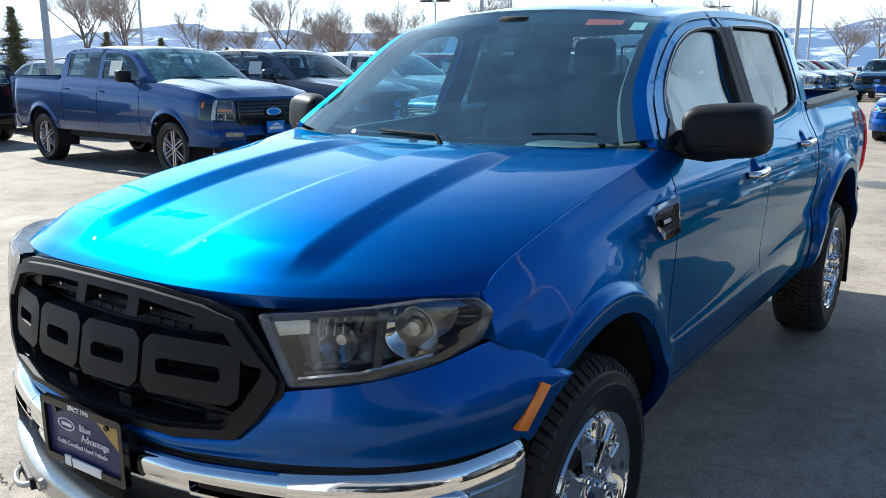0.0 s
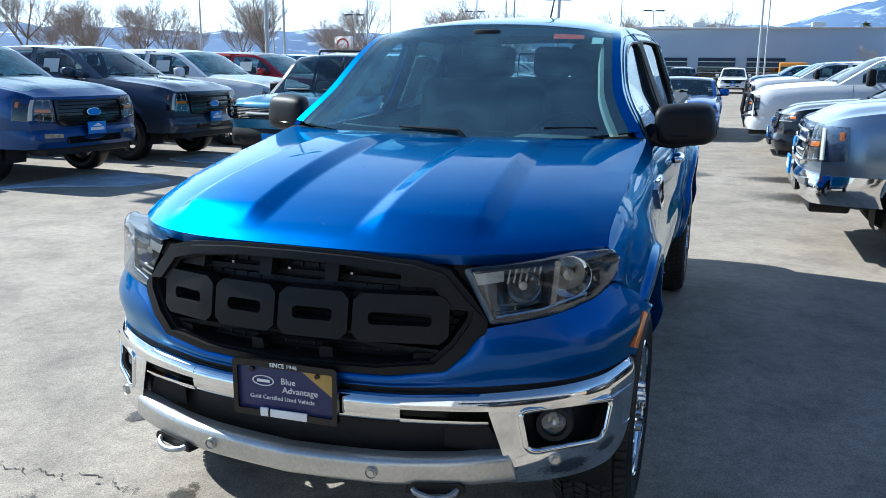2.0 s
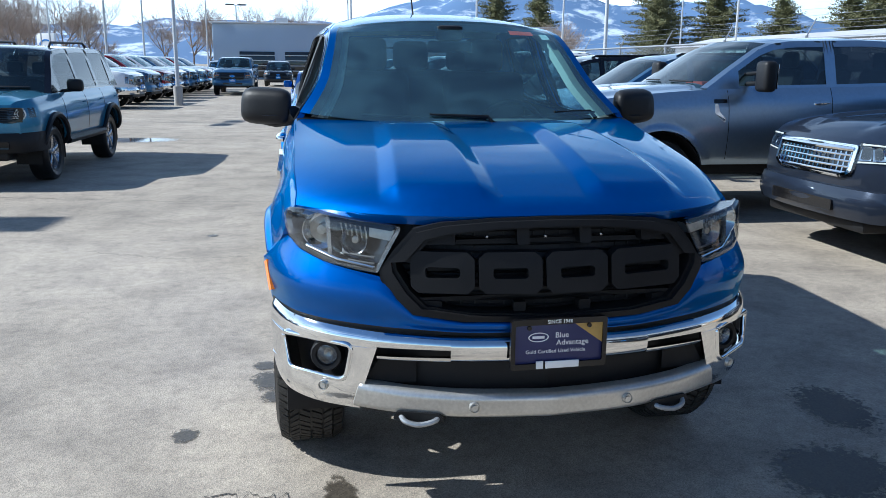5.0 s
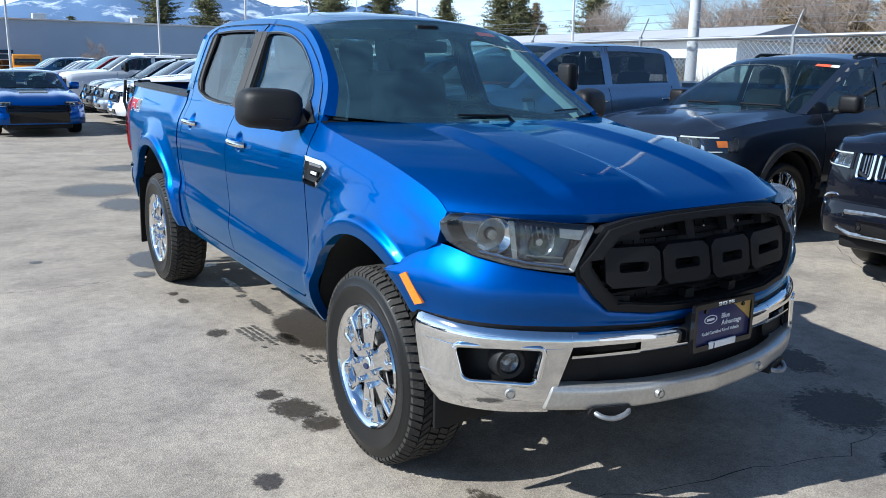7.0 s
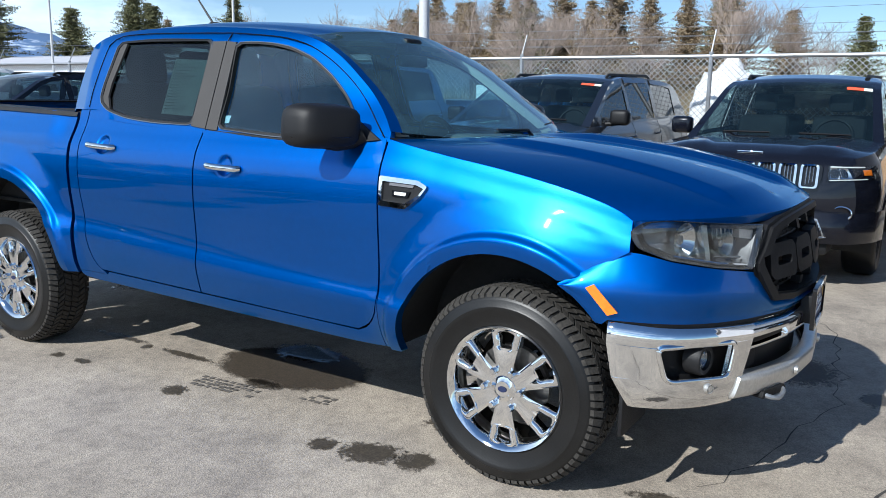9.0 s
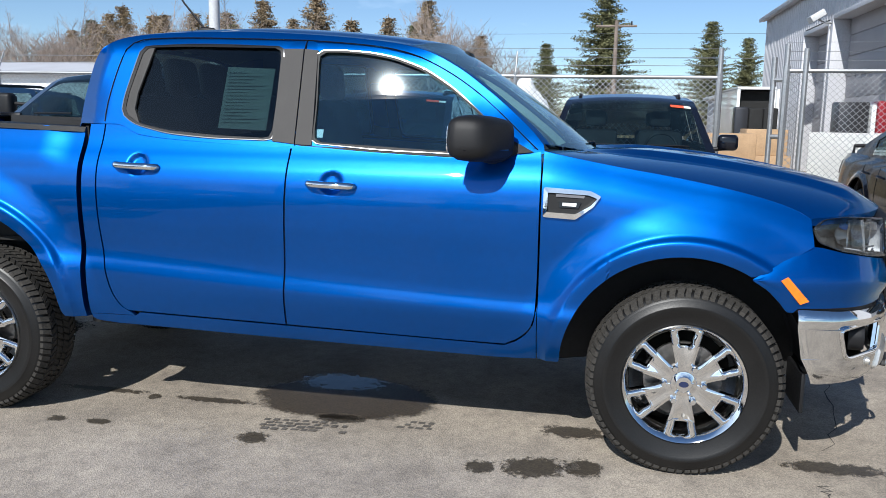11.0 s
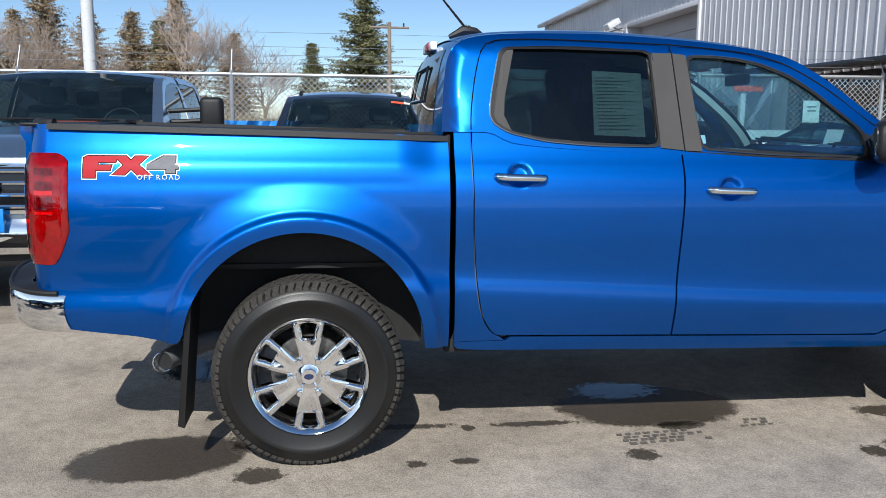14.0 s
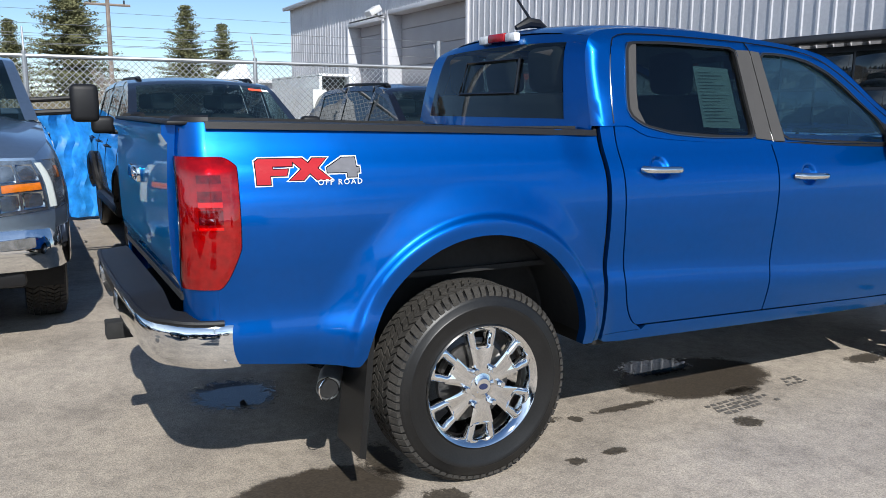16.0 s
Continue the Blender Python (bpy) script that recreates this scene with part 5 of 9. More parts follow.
link("dealer_bar", *boxp(-0.045, 0.068, -0.0095, -0.004, -0.0815, -0.058, 0.001), WHITE, plate, "plain white dealer mark")
link("dealer_square", *boxp(-0.076, -0.052, -0.0095, -0.004, -0.0815, -0.056, 0.001), WHITE, plate)
for x in (-0.10, 0.10):
    link("plate_screw", *lathe([(0, -0.008), (0.007, -0.008), (0.008, -0.002)], 10, "y"), GLOSSBLACK, plate, m=pose(x, 0, 0.055))

# mirrors
for s in (-1, 1):
    mr = new("wing_mirror")
    mr.parent = truck
    tagged(mr, "matt black wing mirror")
    bm = bmesh.new()
    bmesh.ops.create_cube(bm, size=1)
    bmesh.ops.subdivide_edges(bm, edges=bm.edges[:], cuts=5, use_grid_fill=True)
    for v in bm.verts:
        x, y, z = (2 * c_ for c_ in v.co)
        p = 4.2
        n_ = (abs(x) ** p + abs(y) ** p + abs(z) ** p) ** (1 / p)
        m_ = max(abs(x), abs(y), abs(z))
        x, y, z = x * m_ / n_, y * m_ / n_, z * m_ / n_
        front = max(0, -y)
        v.co = (s * (0.947 + 0.121 * x - 0.008 * z), -0.800 + 0.078 * y * (1 + 0.17 * x) + 0.06 * x, 1.334 + (0.090 - 0.014 * front) * z + 0.005 * x)
    shell = part("mirror_shell", bm, BLACK, mr, smooth=50)
    link("mirror_glass", *prism(rounded([(0.848, 1.272), (1.045, 1.277), (1.038, 1.398), (0.852, 1.398)], 0.03), lambda a, b: (s * a, -0.7225 + 0.57 * (a - 0.947), b), lambda a, b: (s * a, -0.730 + 0.57 * (a - 0.947), b)), MIRROR, mr, smooth=0)
    link("mirror_foot", *tube([(s * 0.80, -0.885, 1.30), (s * 0.835, -0.855, 1.275), (s * 0.90, -0.83, 1.262), (s * 0.98, -0.79, 1.268)], [0.045, 0.034, 0.03, 0.02], 10), BLACK, mr)
    link("mirror_seam", *tube([(s * (0.947 + 0.122 * math.cos(a)), -0.800 + 0.079 * math.sin(a) + 0.06 * math.cos(a), 1.292) for a in np.linspace(math.pi, 2 * math.pi, 14)], 0.0025, 4), GLOSSBLACK, mr)

# door handles: chrome bar over a scooped cup
for s in (-1, 1):
    for (hy, hz), doors in (((-0.148, 1.128), front_doors), ((0.750, 1.182), rear_doors)):
        d = doors[0 if s < 0 else 1]
        x0 = float(body_x(hy, hz))
        xs = [(s * (x0 + o), hy + dy, hz + dz) for o, dy, dz in ((0.004, 0.098, 0.004), (0.024, 0.088, 0.003), (0.034, 0.04, 0.001), (0.036, 0.0, 0), (0.034, -0.045, -0.001), (0.024, -0.088, -0.003), (0.004, -0.098, -0.004))]
        v, f = tube(resample(xs, 20, True), 0.0155, 12)
        link("door_handle", v, f, CHROME, d, "chrome door handle")

# fender vent badges
for s in (-1, 1):
    vent = new("fender_vent")
    vent.parent = truck
    tagged(vent, "chrome fender vent badge")
    SP = lambda o: (lambda y, z: (s * (float(body_x(y, z)) + o), y, z))
    o = rounded([(-1.036, 1.030), (-1.165, 1.024), (-1.232, 1.075), (-1.262, 1.118), (-1.22, 1.138), (-1.036, 1.148)], 0.008, 3)
    c = np.mean(o, axis=0)
    i_ = [tuple(c + (np.array(p) - c) * (0.86, 0.66)) for p in o]
    link("vent_bezel", *ring(o, i_, SP(0.014), SP(-0.004)), CHROME, vent, "chrome vent bezel", smooth=30)
    link("vent_insert", *prism(i_, SP(0.004), SP(-0.002)), BLACK, vent, smooth=0)
    link("name_bar", *prism([(-1.085, 1.112), (-1.195, 1.108), (-1.20, 1.120), (-1.085, 1.124)], SP(0.008), SP(0.002)), DECALGREY, vent, smooth=0)
    link("trim_bar", *prism([(-1.10, 1.070), (-1.175, 1.068), (-1.185, 1.092), (-1.10, 1.094)], SP(0.009), SP(0.002)), GLOSSBLACK, vent, smooth=0)
    link("trim_mark", *prism([(-1.112, 1.077), (-1.165, 1.075), (-1.168, 1.088), (-1.112, 1.089)], SP(0.0105), SP(0.002)), WHITE, vent, smooth=0)

# off-road decal on the bed sides: plain strokes, white outline under red and grey
for s in (-1, 1):
    decal = new("bed_decal")
    decal.parent = truck
    tagged(decal, "red and grey off-road decal on the bed side")
    SP = lambda o: (lambda y, z: (s * (float(body_x(y, z)) + o), y, z))

    def glyph(poly, mat, o, name):
        # poly is given as read from the passenger side: a grows towards the cab
        pts = [(2.445 - a, 1.180 + b) if s < 0 else (2.085 + a, 1.180 + b) for a, b in poly]
        bm = bmesh.new()
        vs = [bm.verts.new((0, a, b)) for a, b in pts]
        bmesh.ops.triangle_fill(bm, edges=[bm.edges.new((a, b)) for a, b in zip(vs, vs[1:] + vs[:1])], use_beauty=True)
        for _ in range(2):
            bmesh.ops.subdivide_edges(bm, edges=[e for e in bm.edges if e.calc_length() > 0.012], cuts=1)
            bmesh.ops.triangulate(bm, faces=bm.faces[:])
        for v in bm.verts:
            v.co = SP(o)(v.co.y, v.co.z)
        part(name, bm, mat, decal, smooth=0)
    def grown(poly, d):
        out_, n_ = [], len(poly)
        for i in range(n_):
            a, p_, b = (np.array(poly[k % n_]) for k in (i - 1, i, i + 1))
            e0, e1 = (p_ - a) / np.linalg.norm(p_ - a), (b - p_) / np.linalg.norm(b - p_)
            n0, n1 = np.array((e0[1], -e0[0])), np.array((e1[1], -e1[0]))
            m_ = n0 + n1
            m_ = m_ / np.linalg.norm(m_)
            out_.append(tuple(p_ + m_ * d / max(0.5, float(m_ @ n0))))
        return out_
    F_ = [(0.0, 0.0), (0.045, 0.0), (0.045, 0.028), (0.10, 0.028), (0.106, 0.048), (0.055, 0.048), (0.055, 0.058), (0.12, 0.058), (0.126, 0.082), (0.012, 0.082), (0.0, 0.074)]
    X_ = [(0.108, 0.012), (0.155, 0.012), (0.178, 0.034), (0.20, 0.012), (0.25, 0.012), (0.205, 0.050), (0.24, 0.082), (0.192, 0.082), (0.176, 0.066), (0.158, 0.082), (0.112, 0.082), (0.150, 0.048)]
    four = [(0.238, 0.034), (0.308, 0.034), (0.308, 0.018), (0.342, 0.018), (0.342, 0.034), (0.352, 0.034), (0.352, 0.050), (0.342, 0.050), (0.342, 0.082), (0.295, 0.082), (0.238, 0.050)]
    for poly, mat in ((F_, DECALRED), (X_, DECALRED), (four, DECALGREY)):
        glyph(grown(poly, 0.0065), WHITE, 0.0012, "decal_outline")
        glyph(grown(poly, 0.0032), GLOSSBLACK, 0.0018, "decal_outline")
        glyph(poly, mat, 0.0024, "decal_stroke")
    m = pose(s * (float(body_x(2.17, 1.183)) + 0.0042), 2.165 if s < 0 else 2.36, 1.182, 90, 0, -90 if s < 0 else 90)
    lettering("decal_text", "OFF ROAD", 0.027, PAPER, decal, m, 0.0006, 1.3)

# tail lamps
DARKRED = material("dark red lamp chamber", (0.14, 0.005, 0.007), 0.2, vary=0.4, vscale=40)
for s in (-1, 1):
    tl = new("tail_lamp")
    tl.parent = truck
    tagged(tl, "tall red tail lamp wrapping the bed corner")

    def tp(u, z, off):
        # u from 0 (front edge on the side) to 1 (edge at the tailgate)
        x0 = float(body_x(2.585, z))
        r = 0.105
        if u < 0.45:
            y = 2.505 + (2.585 - 2.505) * u / 0.45
            return (s * (float(body_x(y, z)) + off), y, z)
        a = radians(9 + 81 * (u - 0.45) / 0.55)
        return (s * (x0 - r * 0.9877 + (r + off) * math.cos(a)), 2.585 - r * 0.1564 + (r + off) * math.sin(a), z)
    for nm, mat, off, zin in (("tail_lamp_lens", RED, 0.016, 0.0), ("tail_lamp_body", REDIN, 0.004, 0.004)):
        g = np.zeros((22, 36, 3))
        for i, u in enumerate(np.linspace(0.0, 1.0, 22)):
            low = 0.845 + 0.13 * (1 - min(1, u / 0.4)) ** 1.6
            top = 1.272 - 0.03 * (1 - min(1, u / 0.3)) ** 2
            for j, v in enumerate(np.linspace(0, 1, 36)):
                e = min(1, min(v, 1 - v) * 9, min(u, 1 - u) * 7 + 0.15)
                g[i, j] = tp(u, top * (1 - v) + low * v, off * (0.35 + 0.65 * e))
        link(nm, *sheet(g, flip=s < 0, rim=0.01, rimdir=(-s, -0.5, 0)), mat, tl, smooth=60)
    for z0, z1, mat in ((1.113, 1.130, AMBER), (1.134, 1.165, DARKRED), (1.060, 1.105, DARKRED), (1.040, 1.050, AMBER), (1.19, 1.215, DARKRED)):
        g = np.zeros((8, 3, 3))
        for i, u in enumerate(np.linspace(0.30, 0.62, 8)):
            for j, z in enumerate((z1, (z0 + z1) / 2, z0)):
                g[i, j] = tp(u, z, 0.0075)
        link("lamp_segment", *sheet(g, flip=s < 0), mat, tl)

# rear bumper with step pad, chrome ends, hitch
rb = new("rear_bumper")
rb.parent = truck
tagged(rb, "chrome rear bumper with a black step pad")
RP = resample([(0, 2.835), (0.35, 2.832), (0.60, 2.812), (0.73, 2.768), (0.80, 2.695), (0.835, 2.60), (0.842, 2.565)], 60, True)


def bumper_top(x):
    """The bumper's upper edge: high over the middle, stepping down to the corners."""
    return 0.782 - 0.036 * float(sst(0.48, 0.74, x)) - 0.010 * float(sst(0.76, 0.84, x))


for s in (-1, 1):
    g = np.zeros((44, 12, 3))
    for i, p in enumerate(resample(RP[14:], 44)):
        for j, v in enumerate(np.linspace(0, 1, 12)):
            out_ = 0.011 * math.sin(math.pi * min(1, v * 1.05)) ** 0.4
            g[i, j] = (s * (p[0] + out_), p[1] + out_ * 0.8 - 0.02 * v ** 3, bumper_top(p[0]) - 0.012 - 0.146 * v)
    link("bumper_end", *sheet(g, flip=s > 0, rim=0.03, rimdir=(0, -1, 0)), CHROME, rb, "chrome bumper corner", smooth=40)
    tops = [(x, y) for x, y in resample(RP, 34)]
    v = [(s * x, y, bumper_top(x)) for x, y in tops] + [(s * min(x, 0.80) * 0.985, min(y - 0.07, 2.705), bumper_top(x) + 0.016) for x, y in tops]
    link("step_pad", v, [(i, i + 1, 35 + i, 34 + i) for i in range(33)], BLACK, rb, "black ribbed step pad")
    link("pad_edge", *tube([(s * x, y, bumper_top(x) - 0.004) for x, y in tops], 0.011, 8), BLACK, rb)
    link("plate_lamp", *boxp(min(s * 0.24, s * 0.32), max(s * 0.24, s * 0.32), 2.815, 2.845, 0.69, 0.75, 0.008), LAMPGREY, rb, "small plate lamp in its pocket")
g = np.zeros((21, 8, 3))
for i, x in enumerate(np.linspace(-0.33, 0.33, 21)):
    for j, v_ in enumerate(np.linspace(0, 1, 8)):
        g[i, j] = (x, 2.836 - 0.05 * v_ ** 2, 0.775 - 0.17 * v_)
link("bumper_middle", *sheet(g, flip=True, rim=0.04, rimdir=(0, -1, 0)), BLACK, rb, "black middle of the bumper")
link("hitch_receiver", *boxp(-0.04, 0.04, 2.60, 2.86, 0.505, 0.575, 0.006), DARK, rb)

# exhaust, flaps, underbody
ex = link("exhaust_tip", *tube([(-0.52, 1.93, 0.47), (-0.58, 2.06, 0.455), (-0.67, 2.145, 0.44), (-0.78, 2.195, 0.43)], 0.042, 18, caps=False), STEEL, truck, "polished steel exhaust tip")
# near-black plug drawn in place of the shaded inside of the pipe
link("exhaust_bore", *tube([(-0.58, 2.06, 0.455), (-0.67, 2.145, 0.44), (-0.772, 2.192, 0.4305)], 0.038, 16), DARK, ex)
link("exhaust_lip", *tube([(-0.78 + 0.042 * 0.42 * math.cos(a), 2.195 - 0.042 * 0.9 * math.cos(a), 0.43 + 0.042 * math.sin(a)) for a in np.linspace(0, 2 * math.pi, 21)], 0.003, 6), CHROME, ex)
for s in (-1, 1):
    link("mud_flap", *prism([(2.055, 0.70), (2.075, 0.70), (2.125, 0.20), (2.10, 0.19)], lambda y, z: (s * 0.68, y, z), lambda y, z: (s * 0.905, y, z)), RUBBER, truck, "black rubber mud flap", smooth=0)
    link("frame_rail", *boxp(min(s * 0.38, s * 0.48), max(s * 0.38, s * 0.48), -2.2, 2.40, 0.50, 0.62, 0.01), DARK, truck)
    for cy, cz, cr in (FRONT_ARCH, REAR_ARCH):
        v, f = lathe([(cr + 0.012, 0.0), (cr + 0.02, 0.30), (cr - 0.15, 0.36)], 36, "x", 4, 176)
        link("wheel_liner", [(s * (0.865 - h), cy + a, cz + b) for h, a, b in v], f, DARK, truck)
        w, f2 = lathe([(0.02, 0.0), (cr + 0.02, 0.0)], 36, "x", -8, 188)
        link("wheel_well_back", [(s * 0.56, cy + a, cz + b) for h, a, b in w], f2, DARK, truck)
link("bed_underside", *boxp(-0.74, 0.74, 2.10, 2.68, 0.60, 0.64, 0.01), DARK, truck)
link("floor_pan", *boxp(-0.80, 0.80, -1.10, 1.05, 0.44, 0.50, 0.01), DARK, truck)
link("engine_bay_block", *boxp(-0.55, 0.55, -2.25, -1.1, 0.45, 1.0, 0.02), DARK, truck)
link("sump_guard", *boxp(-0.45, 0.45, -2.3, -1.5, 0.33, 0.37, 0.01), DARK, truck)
link("front_axle", *tube([(-0.70, -1.61, 0.375), (0.70, -1.61, 0.375)], 0.04, 8), DARK, truck)
link("rear_axle", *tube([(-0.70, 1.61, 0.375), (-0.15, 1.61, 0.375), (0, 1.61, 0.375), (0.15, 1.61, 0.375), (0.70, 1.61, 0.375)], [0.045, 0.05, 0.13, 0.05, 0.045], 10), DARK, truck)
for s in (-1, 1):
    g = ruled([(-1.0, 1.255), (-0.7, 1.24), (0.05, 1.275), (1.0, 1.32)], [(-1.0, 0.45), (-0.7, 0.45), (0.05, 0.46), (1.0, 0.48)], 40, 20, lambda y, z: body_x(y, z) - 0.05)
    g[..., 0] *= s
    link("door_trim", *sheet(g, flip=s > 0), DASH, truck, "dark door trim")
    g = ruled([(-1.03, 1.25), (-1.5, 1.17), (-2.0, 1.05)], [(-1.03, 0.92), (-1.5, 0.92), (-2.0, 0.92)], 20, 6, lambda y, z: body_x(y, z) - 0.06)
    g[..., 0] *= s
    link("inner_fender", *sheet(g, flip=s > 0), DARK, truck)
    add_wheel(truck, s * 0.775, -1.618, 0.388, (0.236, 0.262, "split", True), CHROME)
    add_wheel(truck, s * 0.775, 1.61, 0.388, (0.236, 0.262, "split", True), CHROME)

# interior
link("dashboard", *join(boxp(-0.70, 0.70, -1.06, -0.62, 1.02, 1.17, 0.06, 3), boxp(-0.66, 0.66, -1.10, -0.75, 1.12, 1.225, 0.045, 3), boxp(0.18, 0.56, -0.86, -0.62, 1.16, 1.265, 0.05, 3), boxp(-0.14, 0.14, -0.75, -0.25, 0.70, 1.05, 0.04)), DASH, truck, "dark dashboard")
sw = new("steering_wheel")
sw.parent = truck
swm = Matrix.Translation((0.37, -0.53, 1.17)) @ Euler((radians(68), 0, 0)).to_matrix().to_4x4()
link("wheel_rim", *tube([tuple(swm @ Vector((0.185 * math.cos(a), 0.185 * math.sin(a), 0))) for a in np.linspace(0, 2 * math.pi, 33)], 0.016, 8), BLACK, sw)
link("wheel_hub", *tube([tuple(swm @ Vector((-0.18, 0, 0))), tuple(swm @ Vector((-0.05, -0.01, 0.0))), tuple(swm @ Vector((0.05, -0.01, 0.0))), tuple(swm @ Vector((0.18, 0, 0)))], [0.02, 0.06, 0.06, 0.02], 10), BLACK, sw)


def seat(x, y, w, name="front_seat"):
    st = new(name)
    st.parent = truck
    link("seat_cushion", *boxp(x - w, x + w, y - 0.28, y + 0.22, 0.72, 0.90, 0.06, 3), CLOTH, st)
    v, f = boxp(x - w, x + w, -0.07, 0.07, 0, 0.66, 0.06, 3)
    link("seat_back", [(a, y + 0.20 + b + 0.26 * c, 0.84 + c) for a, b, c in v], f, CLOTH, st)
    for hx in ([x] if w < 0.4 else [-0.38, 0.0, 0.38]):
        v, f = boxp(hx - 0.125, hx + 0.125, -0.05, 0.05, 0.0, 0.20, 0.045, 3)
        link("headrest", [(a, y + 0.36 + b + 0.1 * c, 1.50 + c) for a, b, c in v], f, CLOTH, st)
        for d in (-0.05, 0.05):
            link("headrest_post", *tube([(hx + d, y + 0.355, 1.40), (hx + d, y + 0.365, 1.55)], 0.006, 6), CHROME, st)


seat(-0.37, -0.10, 0.26)
seat(0.37, -0.10, 0.26)
seat(0.0, 0.62, 0.66, "rear_bench")
link("rear_view_mirror", *boxp(-0.12, 0.12, -0.60, -0.57, 1.60, 1.66, 0.015), BLACK, truck)
link("sensor_pod", *boxp(-0.07, 0.07, -0.60, -0.52, 1.66, 1.74, 0.02), BLACK, truck)
for s in (-1, 1):
    strip = top_sheet(k0, k1, ws_centre, np.linspace(0.885 * s, 0.955 * s, 6)) + np.array((-0.012 * s, 0.028, -0.022))
    link("pillar_trim", *sheet(strip, flip=s < 0, rim=0.05, rimdir=(-s * 0.3, 0.9, -0.3)), LIGHTTRIM, truck, "pale inner pillar trim")
# stickers and notice inside the glass
for (ua, ub, ta, tb), mat, nm in (((0.52, 0.74, 0.86, 0.905), ORANGE, "red_sticker"), ((0.80, 0.88, 0.81, 0.87), PAPER, "white_sticker")):
    ka, kb = int(k0 + (k1 - k0) * ta), int(k0 + (k1 - k0) * tb)
    g = top_sheet(k0, k1, ws_centre, np.linspace(ua, ub, 5))[ka - k0:kb - k0 + 2]
    link(nm, *sheet(g + np.array((0, 0.006, -0.004)), flip=True), mat, truck)
note = new("window_notice")
note.parent = truck
tagged(note, "printed paper notice inside the rear window")
NPt = lambda a, b, o: (-(float(cab_x(b, a)) - 0.03 - o), a, b)
link("notice_sheet", *prism([(0.190, 1.345), (0.415, 1.352), (0.405, 1.622), (0.185, 1.615)], lambda a, b: NPt(a, b, 0.0), lambda a, b: NPt(a, b, 0.002)), PAPER, note, smooth=0)
for k in range(16):
    z = 1.595 - 0.0145 * k
    w = 0.085 + 0.1 * ((k * 37) % 10) / 10
    link("print_line", *prism([(0.395 - w, z), (0.395, z), (0.395, z + 0.0014), (0.395 - w, z + 0.0014)], lambda a, b: NPt(a, b, -0.008), lambda a, b: NPt(a, b, -0.005)), INK, note, smooth=0)
link("glass_tag", *prism([(-0.075, 1.32), (-0.035, 1.32), (-0.035, 1.355), (-0.075, 1.355)], lambda a, b: (-(float(cab_x(b, a)) - 0.022), a, b), lambda a, b: (-(float(cab_x(b, a)) - 0.024), a, b)), PAPER, truck, smooth=0)

# rain drops on the bonnet: small domes
rng = random.Random(4)
pieces = []
for _ in range(420):
    i, j = rng.randrange(6, 84), rng.randrange(24, 160)
    if rng.random() > 0.35 + 0.65 * abs(math.sin(i * 0.11 + j * 0.07)):
        continue
    p = bonnet_grid[i, j] + (bonnet_grid[i + 1, j + 1] - bonnet_grid[i, j]) * rng.random()
    r = rng.uniform(0.0015, 0.0045)
    ring_v = [(p[0] + r * math.cos(a), p[1] + r * math.sin(a), p[2] + 0.0005) for a in np.linspace(0, 2 * math.pi, 7)[:-1]]
    pieces.append((ring_v + [(p[0], p[1], p[2] + r * 0.5)], [(k, (k + 1) % 6, 6) for k in range(6)]))
drops = link("rain_drops", *join(*pieces), CLEAR, truck, smooth=60)
tagged(drops, "small rain drops on the bonnet", kind="stuff")


# ---- ground ----
ground = link("ground", [(-2500, -2500, 0), (2500, -2500, 0), (2500, 2500, 0), (-2500, 2500, 0)], [(0, 1, 2, 3)], ASPHALT, None, "worn pale grey asphalt car lot", smooth=0)
tagged(ground, category="ground", kind="structure")


def stain(x, y, rx, ry, rot=0, mat=None, z=0.004):
    n = 24
    v = [(0, 0, 0)] + [(math.cos(2 * math.pi * k / n), math.sin(2 * math.pi * k / n), 0) for k in range(n)]
    ob = link("wet_stain", v, [(0, 1 + k, 1 + (k + 1) % n) for k in range(n)], mat or WETSTAIN, None, "dark damp stain on the asphalt", smooth=0, m=pose(x, y, z, 0, 0, rot) @ Matrix.Diagonal((rx, ry, 1, 1)))
    return tagged(ob, category="stain", kind="structure")


# ---- vehicles ----
def welded(name, piece, mat, parent, angle=40):
    """One part from pieces whose shared edges are sewn together."""
    bm = bmesh.new()
    vs = [bm.verts.new(v) for v in piece[0]]
    for f in piece[1]:
        try:
            bm.faces.new([vs[i] for i in f])
        except ValueError:
            pass
    bmesh.ops.remove_doubles(bm, verts=bm.verts[:], dist=0.004)
    return part(name, bm, mat, parent, smooth=angle)


def arch_line(y0, z0, y1, z1, axles, r, zc):
    """Lower edge of a body side from (y0, z0) to (y1, z1), up and over each wheel."""
    out = [(y0, z0)]
    for a in axles:
        k = math.degrees(math.asin((z0 - zc) / r)) if z0 > zc else 0
        out += [(a + r * math.cos(radians(t)), zc + r * math.sin(radians(t))) for t in np.linspace(180 - k, k, 22)]
    return out + [(y1, z1)]


